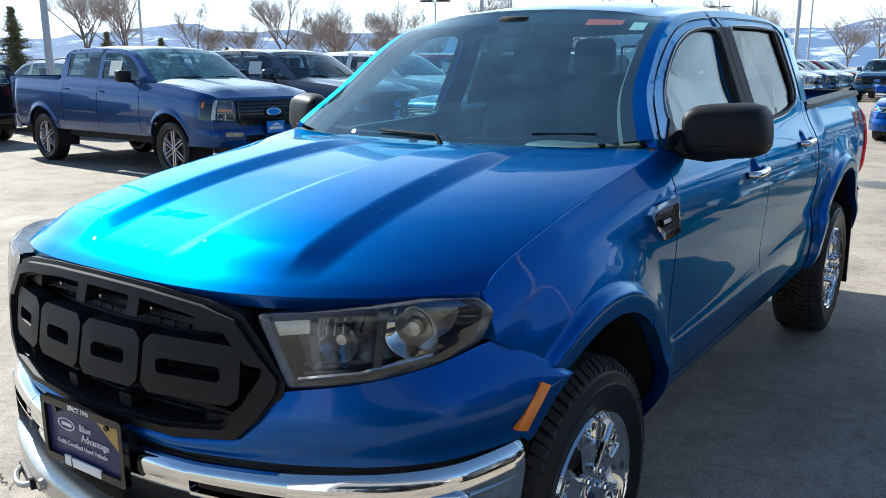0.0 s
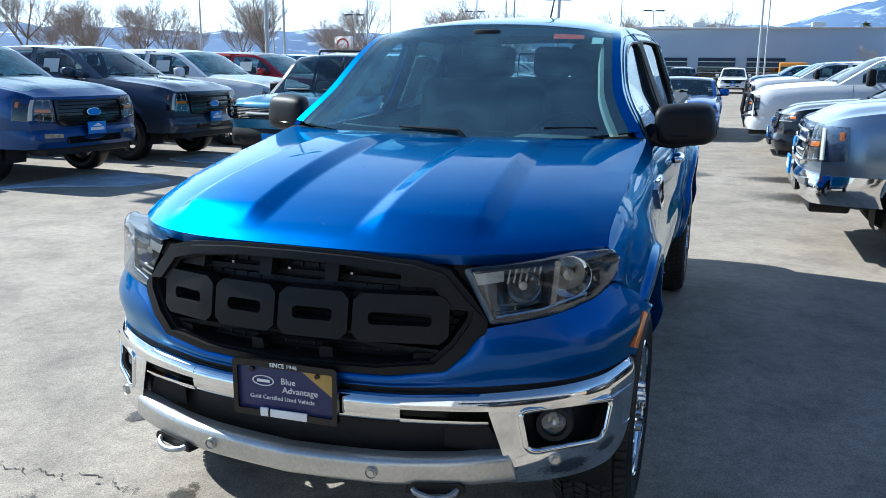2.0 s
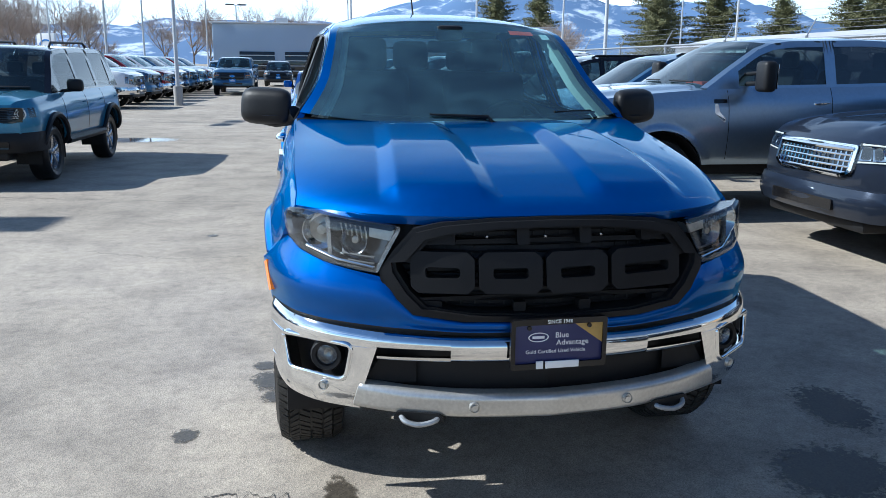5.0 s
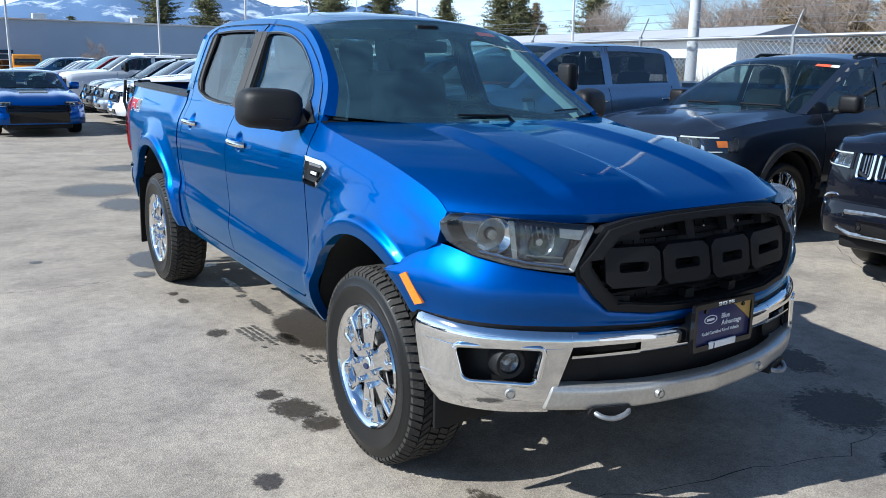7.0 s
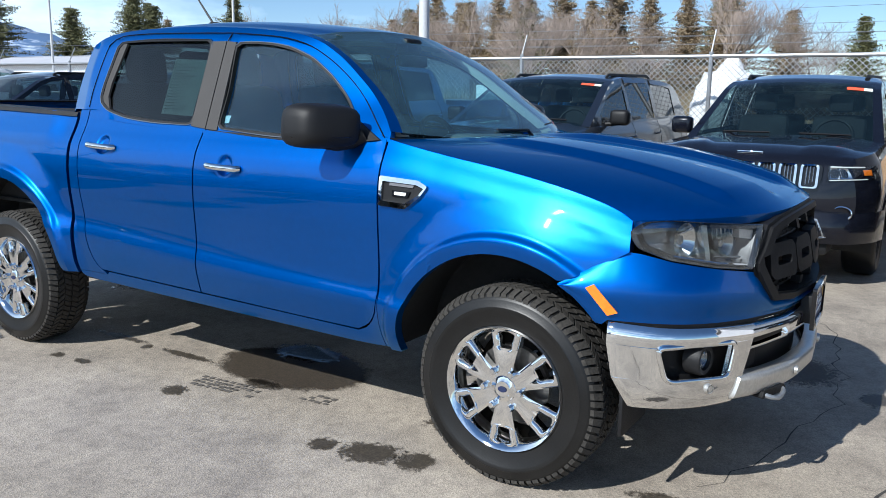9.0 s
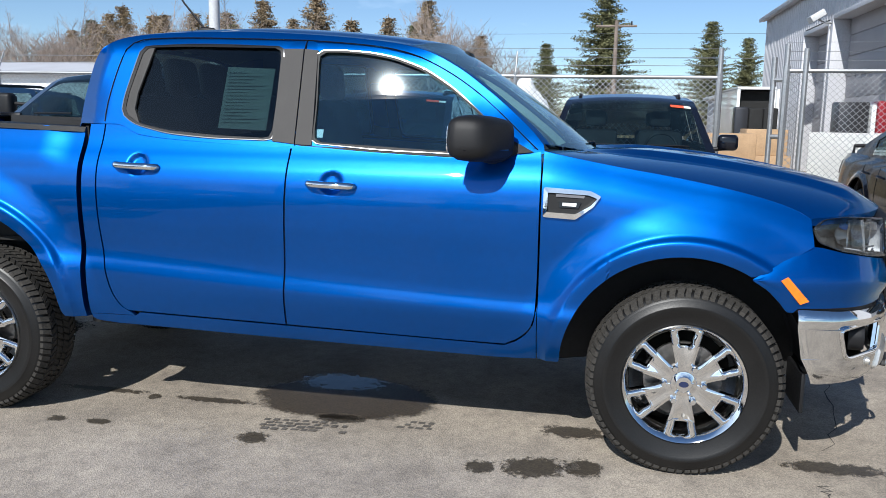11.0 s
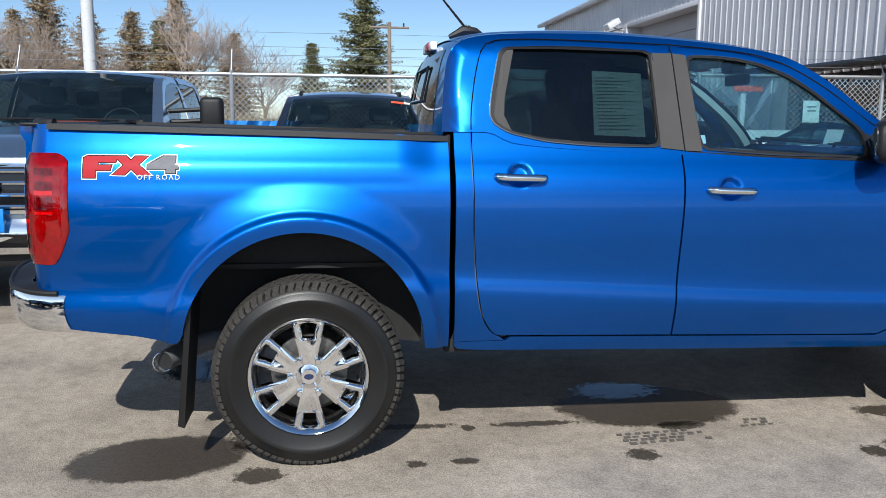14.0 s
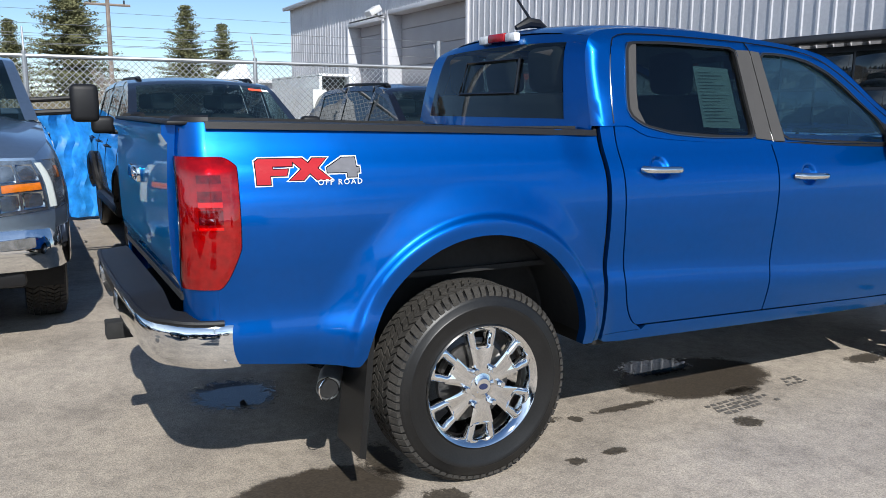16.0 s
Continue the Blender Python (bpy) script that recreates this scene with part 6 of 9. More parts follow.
def vehicle(label, category, colour, W, front, rear, axles, R, sill, belt, roof, cowl, wins, ws, back, hood, group="parked vehicles", nose_h=0.72, chrome=False, rim=("six", 0.24), rim_mat=None,
            bed=None, grille_style="mesh", black_bumper=False, rails=False, plate_mat=None, lamp=(0.56, 0.98, 0.70, 1.0), grille_box=(0.60, 0.62, 0.98), arches_black=False, tail=(0.8, 1.1), big_mirrors=False, roof_mat=None, paper=False, tread=False, tail_mat=None, spoiler=False, frost=False, wrap=0.22, taper=0.20, word_bar=False, round_lamps=False, plate_dz=0.16, stickers=False, dash_card=False, privacy=False, mirror_mat=None, grille_mat=None, intake=None, hood_vent=False, fog_strips=False, side_vent=False):
    """A parked vehicle facing -y with its middle at the origin.
    belt: (y, z) of the side's upper edge from nose to tail; roof: (y, z) of the roof's edge from the windscreen's foot to the rear glass's foot;
    wins: (y0, y1) of the side windows; ws and back: roof index ranges of the front and rear glass."""
    car = thing("vehicle" if not category else category.replace(" ", "_"), label, category, group)
    belt_s = resample(belt, 70, True)
    bz = pchip(belt)
    sec = pchip([(0.0, 0.90), (0.12, 0.965), (0.3, 0.99), (0.5, 1.0), (0.72, 0.985), (0.88, 0.955), (1.0, 0.905)])

    def side_x(y, z):
        y, z = np.asarray(y, float), np.asarray(z, float)
        t = np.clip((z - sill) / (bz(y) - sill + 1e-6), 0, 1)
        x = W * sec(t)
        x = x - taper * W * sst(front + 0.42, front - 0.10, y) ** 1.6 - 0.16 * W * sst(rear - 0.4, rear + 0.1, y) ** 1.5
        for a in axles:
            r = np.hypot(y - a, z - R)
            x = x + 0.022 * (1 - sst(R + 0.10, R + 0.17, r))
        return x
    low = arch_line(front + 0.02, sill + 0.06, rear - 0.02, sill + 0.10, axles, R + 0.075, R + 0.02)
    # match the two lines by their y
    ys = np.array([p[0] for p in low])
    lowr = resample(low, 150)
    topr = np.array([(y, float(bz(y))) for y in lowr[:, 0]])
    g = np.zeros((150, 18, 3))
    for j, v in enumerate(np.linspace(0, 1, 18)):
        yz = topr * (1 - v) + lowr * v
        g[:, j, 1:] = yz
        g[:, j, 0] = side_x(yz[:, 0], yz[:, 1])
    bits = [sheet(g, rim=0.03, rimdir=(-1, 0, 0)), mirrored(sheet(g, rim=0.03, rimdir=(-1, 0, 0)))]
    # bonnet and nose
    hn = 24
    yh = np.linspace(front + 0.02, cowl, hn)
    hb = np.zeros((hn, 25, 3))
    for i, y in enumerate(yh):
        xe, ze = float(side_x(y, float(bz(y)))), float(bz(y))
        t = (y - front) / (cowl - front)
        for j, u in enumerate(np.linspace(-1, 1, 25)):
            crown = hood * (1 - abs(u) ** 2.4) * float(sst(0.0, 0.25, t)) + 0.018 * float(sst(0.42, 0.5, abs(u)) - sst(0.72, 0.82, abs(u))) * float(sst(0.05, 0.2, t))
            hb[i, j] = (u * xe, y - 0.07 * (1 - abs(u) ** 2) * (1 - t), ze + crown)
    bits.append(sheet(hb))
    fn = np.zeros((25, 14, 3))
    xf = float(side_x(front + 0.02, float(bz(front + 0.02))))
    for i, u in enumerate(np.linspace(-1, 1, 25)):
        for j, v in enumerate(np.linspace(0, 1, 14)):
            z = hb[0, i, 2] * (1 - v) + (sill + 0.0) * v
            x = u * float(side_x(front + 0.02, max(z, sill + 0.02)))
            fn[i, j] = (x, front + 0.02 - 0.07 * (1 - abs(u) ** 2) - 0.05 * math.sin(math.pi * v) * (1 - abs(u) ** 4), z)
    bits.append(sheet(fn))
    if hood_vent:
        link("bonnet_vent", *sheet(hb[9:17, 8:17] + np.array((0, 0, 0.012)), rim=0.012, rimdir=(0, 0, -1)), GLOSSBLACK, car, "black bonnet vent")
    # tail
    tn = np.zeros((15, 10, 3))
    zr = float(bz(rear - 0.02))
    for i, u in enumerate(np.linspace(-1, 1, 15)):
        for j, v in enumerate(np.linspace(0, 1, 10)):
            z = zr * (1 - v) + (sill + 0.1) * v
            tn[i, j] = (u * float(side_x(rear - 0.02, z)), rear - 0.02 + 0.05 * (1 - abs(u) ** 3), z)
    bits.append(sheet(tn, flip=True))
    # deck behind the cab
    y_end = roof[-1][0]
    if bed:
        xb = W - 0.13
        bed_bits = [("bed_floor", boxp(-xb, xb, bed[0], rear - 0.05, bed[1], bed[1] + 0.03)), ("bed_front", boxp(-xb, xb, bed[0] - 0.03, bed[0], bed[1], float(bz(bed[0])) - 0.01))]
        for s in (-1, 1):
            bed_bits.append(("bed_wall", boxp(min(s * xb, s * (W - 0.08)), max(s * xb, s * (W - 0.08)), bed[0], rear - 0.04, bed[1], float(bz(rear - 0.3)))))
        for nm, pc in bed_bits:
            link(nm, *pc, DARK if nm == "bed_floor" else colour, car)
    elif y_end < rear - 0.05:
        dk = np.zeros((10, 15, 3))
        for i, y in enumerate(np.linspace(y_end - 0.05, rear - 0.02, 10)):
            xe, ze = float(side_x(y, float(bz(y)))), float(bz(y))
            for j, u in enumerate(np.linspace(-1, 1, 15)):
                dk[i, j] = (u * xe, y + 0.05 * (1 - abs(u) ** 3) * (i == 9), ze + 0.03 * (1 - abs(u) ** 2.4))
        bits.append(sheet(dk))
    body = welded("body", join(*bits), colour, car, 38)
    # cab: roof edge line and frames
    RF = resample(roof, 81, False)
    zt_max = max(p[1] for p in roof)
    zb0 = float(np.mean([float(bz(p[0])) for p in roof]))

    def gx(y, z):
        z = np.asarray(z, float)
        b = np.asarray(bz(y), float)
        return W * 0.90 - 0.30 * np.maximum(0, z - b) - 0.5 * np.maximum(0, z - zt_max + 0.06)
    cab_bits = []
    s_pts = np.concatenate([[RF[0, 0]], np.ravel(wins), [RF[-1, 0]]])
    top_z = lambda y: float(np.interp(y, RF[:, 0], RF[:, 1])) if np.all(np.diff(RF[:, 0]) > -1e-9) else float(np.interp(y, np.maximum.accumulate(RF[:, 0] + np.arange(81) * 1e-9), RF[:, 1]))

    def cell(y0, y1, v0, v1, n=10, lift=0.0):
        gg = np.zeros((n, 4, 3))
        for i, y in enumerate(np.linspace(y0, y1, n)):
            zb, zt = float(bz(y)), max(top_z(y), float(bz(y)) + 0.004)
            for j, v in enumerate(np.linspace(v1, v0, 4)):
                z = zb + v * (zt - zb)
                gg[i, j] = (float(gx(y, z)) + lift, y, z)
        return gg

    def frac(y, dz):
        return min(0.995, max(0.02, 1 - dz / max(0.02, top_z(y) - float(bz(y)))))
    panes = []
    y_prev = RF[0, 0]
    edges_ = []
    for y0, y1 in wins:
        edges_.append((y_prev, y0, None))
        edges_.append((y0, y1, True))
        y_prev = y1
    edges_.append((y_prev, RF[-1, 0], None))
    for y0, y1, win in edges_:
        if y1 - y0 < 1e-4:
            continue
        if not win:
            cab_bits.append(sheet(cell(y0, y1, 0.0, 1.0, 12)))
            continue
        n = 16
        lowg, winp, upg = np.zeros((n, 3, 3)), np.zeros((n, 5, 3)), np.zeros((n, 3, 3))
        for i, y in enumerate(np.linspace(y0, y1, n)):
            zb, zt = float(bz(y)), max(top_z(y), float(bz(y)) + 0.02)
            a, b = zb + 0.03 * min(1, (zt - zb) / 0.3), max(zb + 0.035 * min(1, (zt - zb) / 0.3), zt - 0.065)
            b = min(b, zt)
            for j, v in enumerate(np.linspace(0, 1, 3)):
                z = a * (1 - v) + zb * v
                lowg[i, j] = (float(gx(y, z)), y, z)
                z = zt * (1 - v) + b * v
                upg[i, j] = (float(gx(y, z)), y, z)
            for j, v in enumerate(np.linspace(0, 1, 5)):
                z = b * (1 - v) + a * v
                winp[i, j] = (float(gx(y, z)) - 0.008, y, z)
        cab_bits += [sheet(lowg), sheet(upg)]
        panes.append(winp)
    all_bits = []
    for b in cab_bits:
        all_bits += [b, mirrored(b)]

    def cross(ka, kb, us, sag):
        gg = np.zeros((kb - ka + 1, len(us), 3))
        for i, k in enumerate(range(ka, kb + 1)):
            y, z = RF[k]
            xe = float(gx(y, z))
            for j, u in enumerate(us):
                w = 1 - abs(u) ** 2.3
                gg[i, j] = (u * xe, y + sag[0] * w, z + sag[1] * w)
        return gg
    ka, kb = int(ws[0] * 80), int(ws[1] * 80)
    kc, kd = int(back[0] * 80), int(back[1] * 80)
    us = np.linspace(-1, 1, 21)
    sags = lambda k: (-0.13 * (1 - min(1, (k - ka) / max(1, kb - ka)) * 0.4), 0.012 + 0.03 * min(1, (k - ka) / max(1, kb - ka))) if k <= kb else ((-0.078 * (1 - min(1, (k - kb) / 14)), 0.042) if k < kc else (0.05, 0.042 * (1 - (k - kc) / max(1, kd - kc))))
    full = np.zeros((81, 21, 3))
    for k in range(81):
        y, z = RF[k]
        xe = float(gx(y, z))
        sg = sags(k)
        for j, u in enumerate(us):
            w = 1 - abs(u) ** 2.3
            full[k, j] = (u * xe, y + sg[0] * w, z + sg[1] * w)
    all_bits += [sheet(full[kb:kc + 1], flip=True), sheet(full[ka:kb + 1, :2], flip=True), sheet(full[ka:kb + 1, -2:], flip=True), sheet(full[kc:kd + 1, :3], flip=True), sheet(full[kc:kd + 1, -3:], flip=True)]
    welded("cab", join(*all_bits), roof_mat or colour, car)
    link("windscreen", *sheet(full[ka:kb + 1, 1:-1], flip=True), FROST if frost else CARGLASS, car)
    if frost:
        link("dew_film", *sheet(full[kb + 1:kc, 1:-1] + np.array((0, 0, 0.004)), flip=True), DEW, car, "pale morning dew on the roof")
        link("dew_film", *sheet(hb[3:, 1:-1] + np.array((0, 0, 0.005))), DEW, car, "pale morning dew on the bonnet")
    link("rear_glass", *sheet(full[kc:kd + 1, 2:-2], flip=True), PRIVACY if privacy else CARGLASS, car)
    for n_, w_ in enumerate(panes):
        for s in (1, -1):
            q = w_.copy()
            q[..., 0] *= s
            link("side_window", *sheet(q, flip=s < 0), PRIVACY if privacy and n_ > 0 else CARGLASS, car)
    # cabin: floor, dash, seats, steering wheel
    zb_, xw = float(bz(0.0)), W * 0.78
    y_a, y_b = wins[0][0], min(wins[-1][1], RF[-1, 0] - 0.1)
    link("cabin_floor", *boxp(-xw, xw, RF[0, 0], y_b, sill + 0.1, sill + 0.16, 0.01), DARK, car)
    link("dashboard", *boxp(-xw, xw, RF[0, 0] + 0.16, y_a + 0.28, zb_ - 0.28, zb_ - 0.03, 0.06, 3), DASH, car)
    link("rear_bulkhead", *boxp(-xw, xw, RF[-1, 0] - 0.06, RF[-1, 0] - 0.03, sill + 0.1, float(bz(RF[-1, 0])) - 0.02, 0.01), DARK, car)
    for s in (-1, 1):
        for ys in ((wins[0][1] - 0.28, wins[1][1] - 0.22) if len(wins) > 1 and wins[1][1] - wins[1][0] > 0.6 else (wins[0][1] - 0.28,)):
            st = new("car_seat")
            st.parent = car
            v, f = boxp(-0.25, 0.25, -0.07, 0.07, 0, 0.60, 0.06, 2)
            link("seat_back", [(s * 0.38 * W + a, ys + b + 0.25 * c, zb_ - 0.42 + c) for a, b, c in v], f, CLOTH, st)
            v, f = boxp(-0.12, 0.12, -0.05, 0.05, 0, 0.18, 0.045, 2)
            link("headrest", [(s * 0.38 * W + a, ys + 0.17 + b, min(zb_ + 0.22, zt_max - 0.30) + c) for a, b, c in v], f, CLOTH, st)
            link("seat_cushion", *boxp(s * 0.38 * W - 0.25, s * 0.38 * W + 0.25, ys - 0.45, ys + 0.02, zb_ - 0.55, zb_ - 0.40, 0.05, 2), CLOTH, st)
    link("steering_wheel", *tube([(0.38 * W + 0.18 * math.cos(a), y_a + 0.34 + 0.07 * math.sin(a), zb_ - 0.02 + 0.17 * math.sin(a)) for a in np.linspace(0, 2 * math.pi, 19)], 0.015, 6), BLACK, car)
    if paper:
        y0, y1 = wins[0]
        for s in (1, -1):
            ym = y0 * 0.35 + y1 * 0.65
            zb = float(bz(ym))
            v = [(s * (float(gx(y, z)) + 0.004), y, z) for y, z in ((ym - 0.16, zb + 0.08), (ym + 0.16, zb + 0.08), (ym + 0.16, zb + 0.30), (ym - 0.16, zb + 0.30))]
            link("window_sticker", v, [(0, 1, 2, 3)], PAPER, car, "white price sticker", smooth=0)
    # seams between doors
    for s in (1, -1):
        yh_ = wins[0][0] - 0.14
        pts = [(s * (float(side_x(yh_, z)) + 0.001), yh_, z) for z in np.linspace(max(sill + 0.12, 2 * R - 0.1 if yh_ < axles[0] + R + 0.1 else 0), float(bz(yh_)) - 0.01, 8)]
        link("door_seam", *tube(pts, 0.004, 4), GLOSSBLACK, car)
    for y0, y1 in wins:
        for s in (1, -1):
            pts = [(s * (float(side_x(y1 + 0.04, z)) + 0.001), y1 + 0.04, z) for z in np.linspace(sill + 0.12, float(bz(y1)) - 0.01, 8)]
            link("door_seam", *tube(pts, 0.004, 4), GLOSSBLACK, car)
            hx = float(side_x(y1 - 0.08, float(bz(y1)) - 0.16))
            link("door_handle", *tube([(s * (hx + 0.002), y1 - 0.16, float(bz(y1)) - 0.165), (s * (hx + 0.028), y1 - 0.12, float(bz(y1)) - 0.16), (s * (hx + 0.028), y1 - 0.02, float(bz(y1)) - 0.155), (s * (hx + 0.002), y1 + 0.01, float(bz(y1)) - 0.155)], 0.012, 6), colour if not chrome else CHROME, car)
    # front details on the nose surface
    zf = float(bz(front + 0.02))
    wz = lambda z: float(side_x(front + 0.02, max(z, sill + 0.02)))
    yn = lambda x, z: front + 0.02 - 0.07 * (1 - min(1, abs(x) / wz(z)) ** 2) - 0.05 * math.sin(math.pi * max(0, min(1, (zf - z) / (zf - sill)))) * (1 - min(1, abs(x) / wz(z)) ** 4)
    P = lambda o: (lambda x, z: (x, yn(x, z) - o, z))
    gw, g0, g1 = grille_box
    go = rounded([(-gw, g0 + 0.05), (-gw + 0.10, g0), (gw - 0.10, g0), (gw, g0 + 0.05), (gw, g1), (-gw, g1)], 0.03, 3)
    gr = new("grille")
    gr.parent = car
    gi = [(x * 0.94, (g0 + g1) / 2 + (z - (g0 + g1) / 2) * 0.86) for x, z in go]
    link("grille_surround", *ring(go, gi, P(0.03), P(-0.02)), grille_mat or (CHROME if chrome else GLOSSBLACK), gr, smooth=25)
    gg = np.zeros((17, 6, 3))
    for i, x in enumerate(np.linspace(-gw * 0.97, gw * 0.97, 17)):
        for j, z in enumerate(np.linspace(g1 - 0.01, g0 + 0.01, 6)):
            gg[i, j] = P(0.004)(x, z)
    link("grille_back", *sheet(gg), GLOSSBLACK, gr)
    if grille_style == "bars":
        for z in np.linspace(g0 + 0.05, g1 - 0.05, 4):
            link("grille_bar", *tube([P(0.02)(x, z) for x in np.linspace(-gw * 0.92, gw * 0.92, 9)], 0.014, 6), grille_mat or (CHROME if chrome else GREYPL), gr)
    elif grille_style == "lattice":
        link("grille_bar", *tube([P(0.024)(x, g1 - 0.035) for x in np.linspace(-gw * 0.94, gw * 0.94, 9)], 0.018, 6), CHROME, gr)
        for z in np.linspace(g0 + 0.04, g1 - 0.085, 4):
            link("grille_bar", *tube([P(0.012)(x, z) for x in np.linspace(-gw * 0.92, gw * 0.92, 9)], 0.009, 6), CHROME, gr)
        for x in np.linspace(-gw * 0.88, gw * 0.88, 17):
            link("grille_bar", *tube([P(0.010)(x, z) for z in (g0 + 0.03, g1 - 0.06)], 0.008, 6), CHROME, gr)
    elif grille_style == "slots":
        for x in np.linspace(-gw * 0.84, gw * 0.84, 7):
            o = rounded([(x - 0.066, g0 - 0.006), (x + 0.066, g0 - 0.006), (x + 0.066, g1 + 0.002), (x - 0.066, g1 + 0.002)], 0.026, 3)
            link("grille_slot", *ring(o, [(x + (a - x) * 0.74, (g0 + g1) / 2 + (b - (g0 + g1) / 2) * 0.88) for a, b in o], P(0.036), P(0.0)), CHROME, gr, smooth=25)
            for dx in (-0.024, 0.0, 0.024):
                link("grille_bar", *tube([P(0.016)(x + dx, z) for z in (g0 + 0.01, g1 - 0.012)], 0.0055, 5), LAMPGREY, gr)
    else:
        for z in np.linspace(g0 + 0.03, g1 - 0.03, 7):
            link("grille_bar", *tube([P(0.012)(x, z) for x in np.linspace(-gw * 0.93, gw * 0.93, 9)], 0.006, 4), GREYPL, gr)
    if grille_style in ("bars", "mesh") and not black_bumper:
        ov = [(0.115 * math.cos(a), (g0 + g1) / 2 + 0.045 * math.sin(a)) for a in np.linspace(0, 2 * math.pi, 22)[:-1]]
        link("oval_emblem", *prism(ov, P(0.045), P(0.01)), SIGNBLUE, gr, "plain blue oval emblem", smooth=30)
        link("emblem_rim", *ring([(x * 1.1, (g0 + g1) / 2 + (z - (g0 + g1) / 2) * 1.16) for x, z in ov], ov, P(0.048), P(0.02)), CHROME, gr, smooth=30)
    if word_bar:
        link("name_bar", *tube([P(0.03)(x, (g0 + g1) / 2) for x in np.linspace(-gw * 0.55, gw * 0.55, 9)], 0.017, 6), PAPER, gr, "plain pale bar across the grille")
    x0, x1, z0, z1 = lamp
    for s in (-1, 1):
        hl = new("headlamp")
        hl.parent = car
        # wraps from the nose round to the side
        pts = []
        nseg = 11
        g = np.zeros((nseg, 5, 3))
        for i, t in enumerate(np.linspace(0, 1, nseg)):
            for j, v in enumerate(np.linspace(0, 1, 5)):
                z = z1 * (1 - v) + (z0 + (z1 - z0) * 0.15 * t) * v
                if t < 0.7:
                    x = x0 + (wz(z) * 0.995 - x0) * t / 0.7
                    g[i, j] = (s * x, yn(x, z) - 0.016, z)
                else:
                    y = front + 0.02 + (t - 0.7) / 0.3 * wrap
                    g[i, j] = (s * (float(side_x(y, z)) + 0.016), y, z)
        link("lamp_lens", *sheet(g, flip=s < 0, rim=0.02, rimdir=(0, 1, 0)), CLEAR, hl, smooth=50)
        link("lamp_housing", *sheet(g + np.array((-0.010 * s, 0.009, 0)), flip=s < 0), LAMPGREY if chrome else GLOSSBLACK, hl, smooth=50)
        zmid, zh = (z0 + z1) / 2, (z1 - z0) / 2

        def on_lamp(t, v, off):
            """A point on the lamp's face: t runs outwards and round the corner, v downwards."""
            fi, fj = min(nseg - 1.001, max(0, t * (nseg - 1))), min(3.999, max(0, v * 4))
            i, j = int(fi), int(fj)
            a_, b_ = fi - i, fj - j
            q_ = (g[i, j] * (1 - a_) + g[i + 1, j] * a_) * (1 - b_) + (g[i, j + 1] * (1 - a_) + g[i + 1, j + 1] * a_) * b_
            k = min(1, max(0, (t - 0.55) / 0.3))
            return q_ + np.array((s * off * k, -off * (1 - k), 0))

        def patch(name, t0, t1, v0, v1, off, bulge, mt, label_=""):
            gg = np.zeros((9, 7, 3))
            for i, t in enumerate(np.linspace(t0, t1, 9)):
                for j, v in enumerate(np.linspace(v0, v1, 7)):
                    e = math.sin(math.pi * i / 8) ** 0.6 * math.sin(math.pi * j / 6) ** 0.6
                    gg[i, j] = on_lamp(t, v, off + bulge * e)
            link(name, *sheet(gg, flip=s < 0), mt, hl, label_, smooth=60)
        if round_lamps:
            xc = x1 - 0.10
            for rr_, tk in ((0.062, 0.010), (0.036, 0.007)):
                link("lamp_ring", *tube([(s * (xc + rr_ * math.cos(a)), yn(xc, zmid) - 0.014, zmid + rr_ * math.sin(a)) for a in np.linspace(0, 2 * math.pi, 19)], tk, 6), PAPER, hl, "pale round lamp ring")
        elif category == "pickup truck":
            for t0, t1 in ((0.06, 0.30), (0.34, 0.60)):
                patch("reflector_cell", t0, t1, 0.08, 0.40, -0.007, -0.02, CHROME)
                patch("reflector_cell", t0, t1, 0.62, 0.93, -0.007, -0.02, CHROME)
            patch("indicator", 0.10, 0.60, 0.44, 0.58, -0.006, 0.003, AMBER)
            patch("light_guide", 0.64, 0.72, 0.05, 0.95, -0.006, 0.004, PAPER, "white edge light")
            patch("side_marker", 0.90, 0.965, 0.15, 0.40, -0.006, 0.002, AMBER)
        else:
            for t0, t1 in ((0.05, 0.34), (0.38, 0.66)):
                patch("reflector_cell", t0, t1, 0.15, 0.85, -0.007, -0.014, CHROME)
            patch("light_guide", 0.05, 0.84, 0.03, 0.12, -0.006, 0.003, PAPER, "white edge light")
            patch("light_guide", 0.05, 0.84, 0.90, 0.97, -0.006, 0.003, PAPER, "white edge light")
            patch("side_marker", 0.80, 0.90, 0.26, 0.66, -0.006, 0.002, AMBER)
        # tail lamps
        tg = np.zeros((6, 5, 3))
        for i, t in enumerate(np.linspace(0, 1, 6)):
            for j, z in enumerate(np.linspace(tail[1], tail[0], 5)):
                if t < 0.5:
                    y = rear - 0.22 + t / 0.5 * 0.2
                    tg[i, j] = (s * (float(side_x(y, z)) + 0.012), y, z)
                else:
                    x = float(side_x(rear - 0.02, z)) + 0.004 - (t - 0.5) / 0.5 * 0.13
                    tg[i, j] = (s * x, rear + 0.035 * (t - 0.5) / 0.5 + 0.01, z)
        link("tail_lamp", *sheet(tg, flip=s < 0), tail_mat or REDIN, car, smooth=50)
        # mirrors
        mz = float(bz(wins[0][0])) + (0.13 if big_mirrors else 0.09)
        my = wins[0][0] + 0.10
        mx = float(gx(my, mz - 0.08))
        mm = new("wing_mirror")
        mm.parent = car
        hh, ww = (0.15, 0.105) if big_mirrors else (0.085, 0.105)
        out_x = mx + (0.36 if big_mirrors else 0.17)
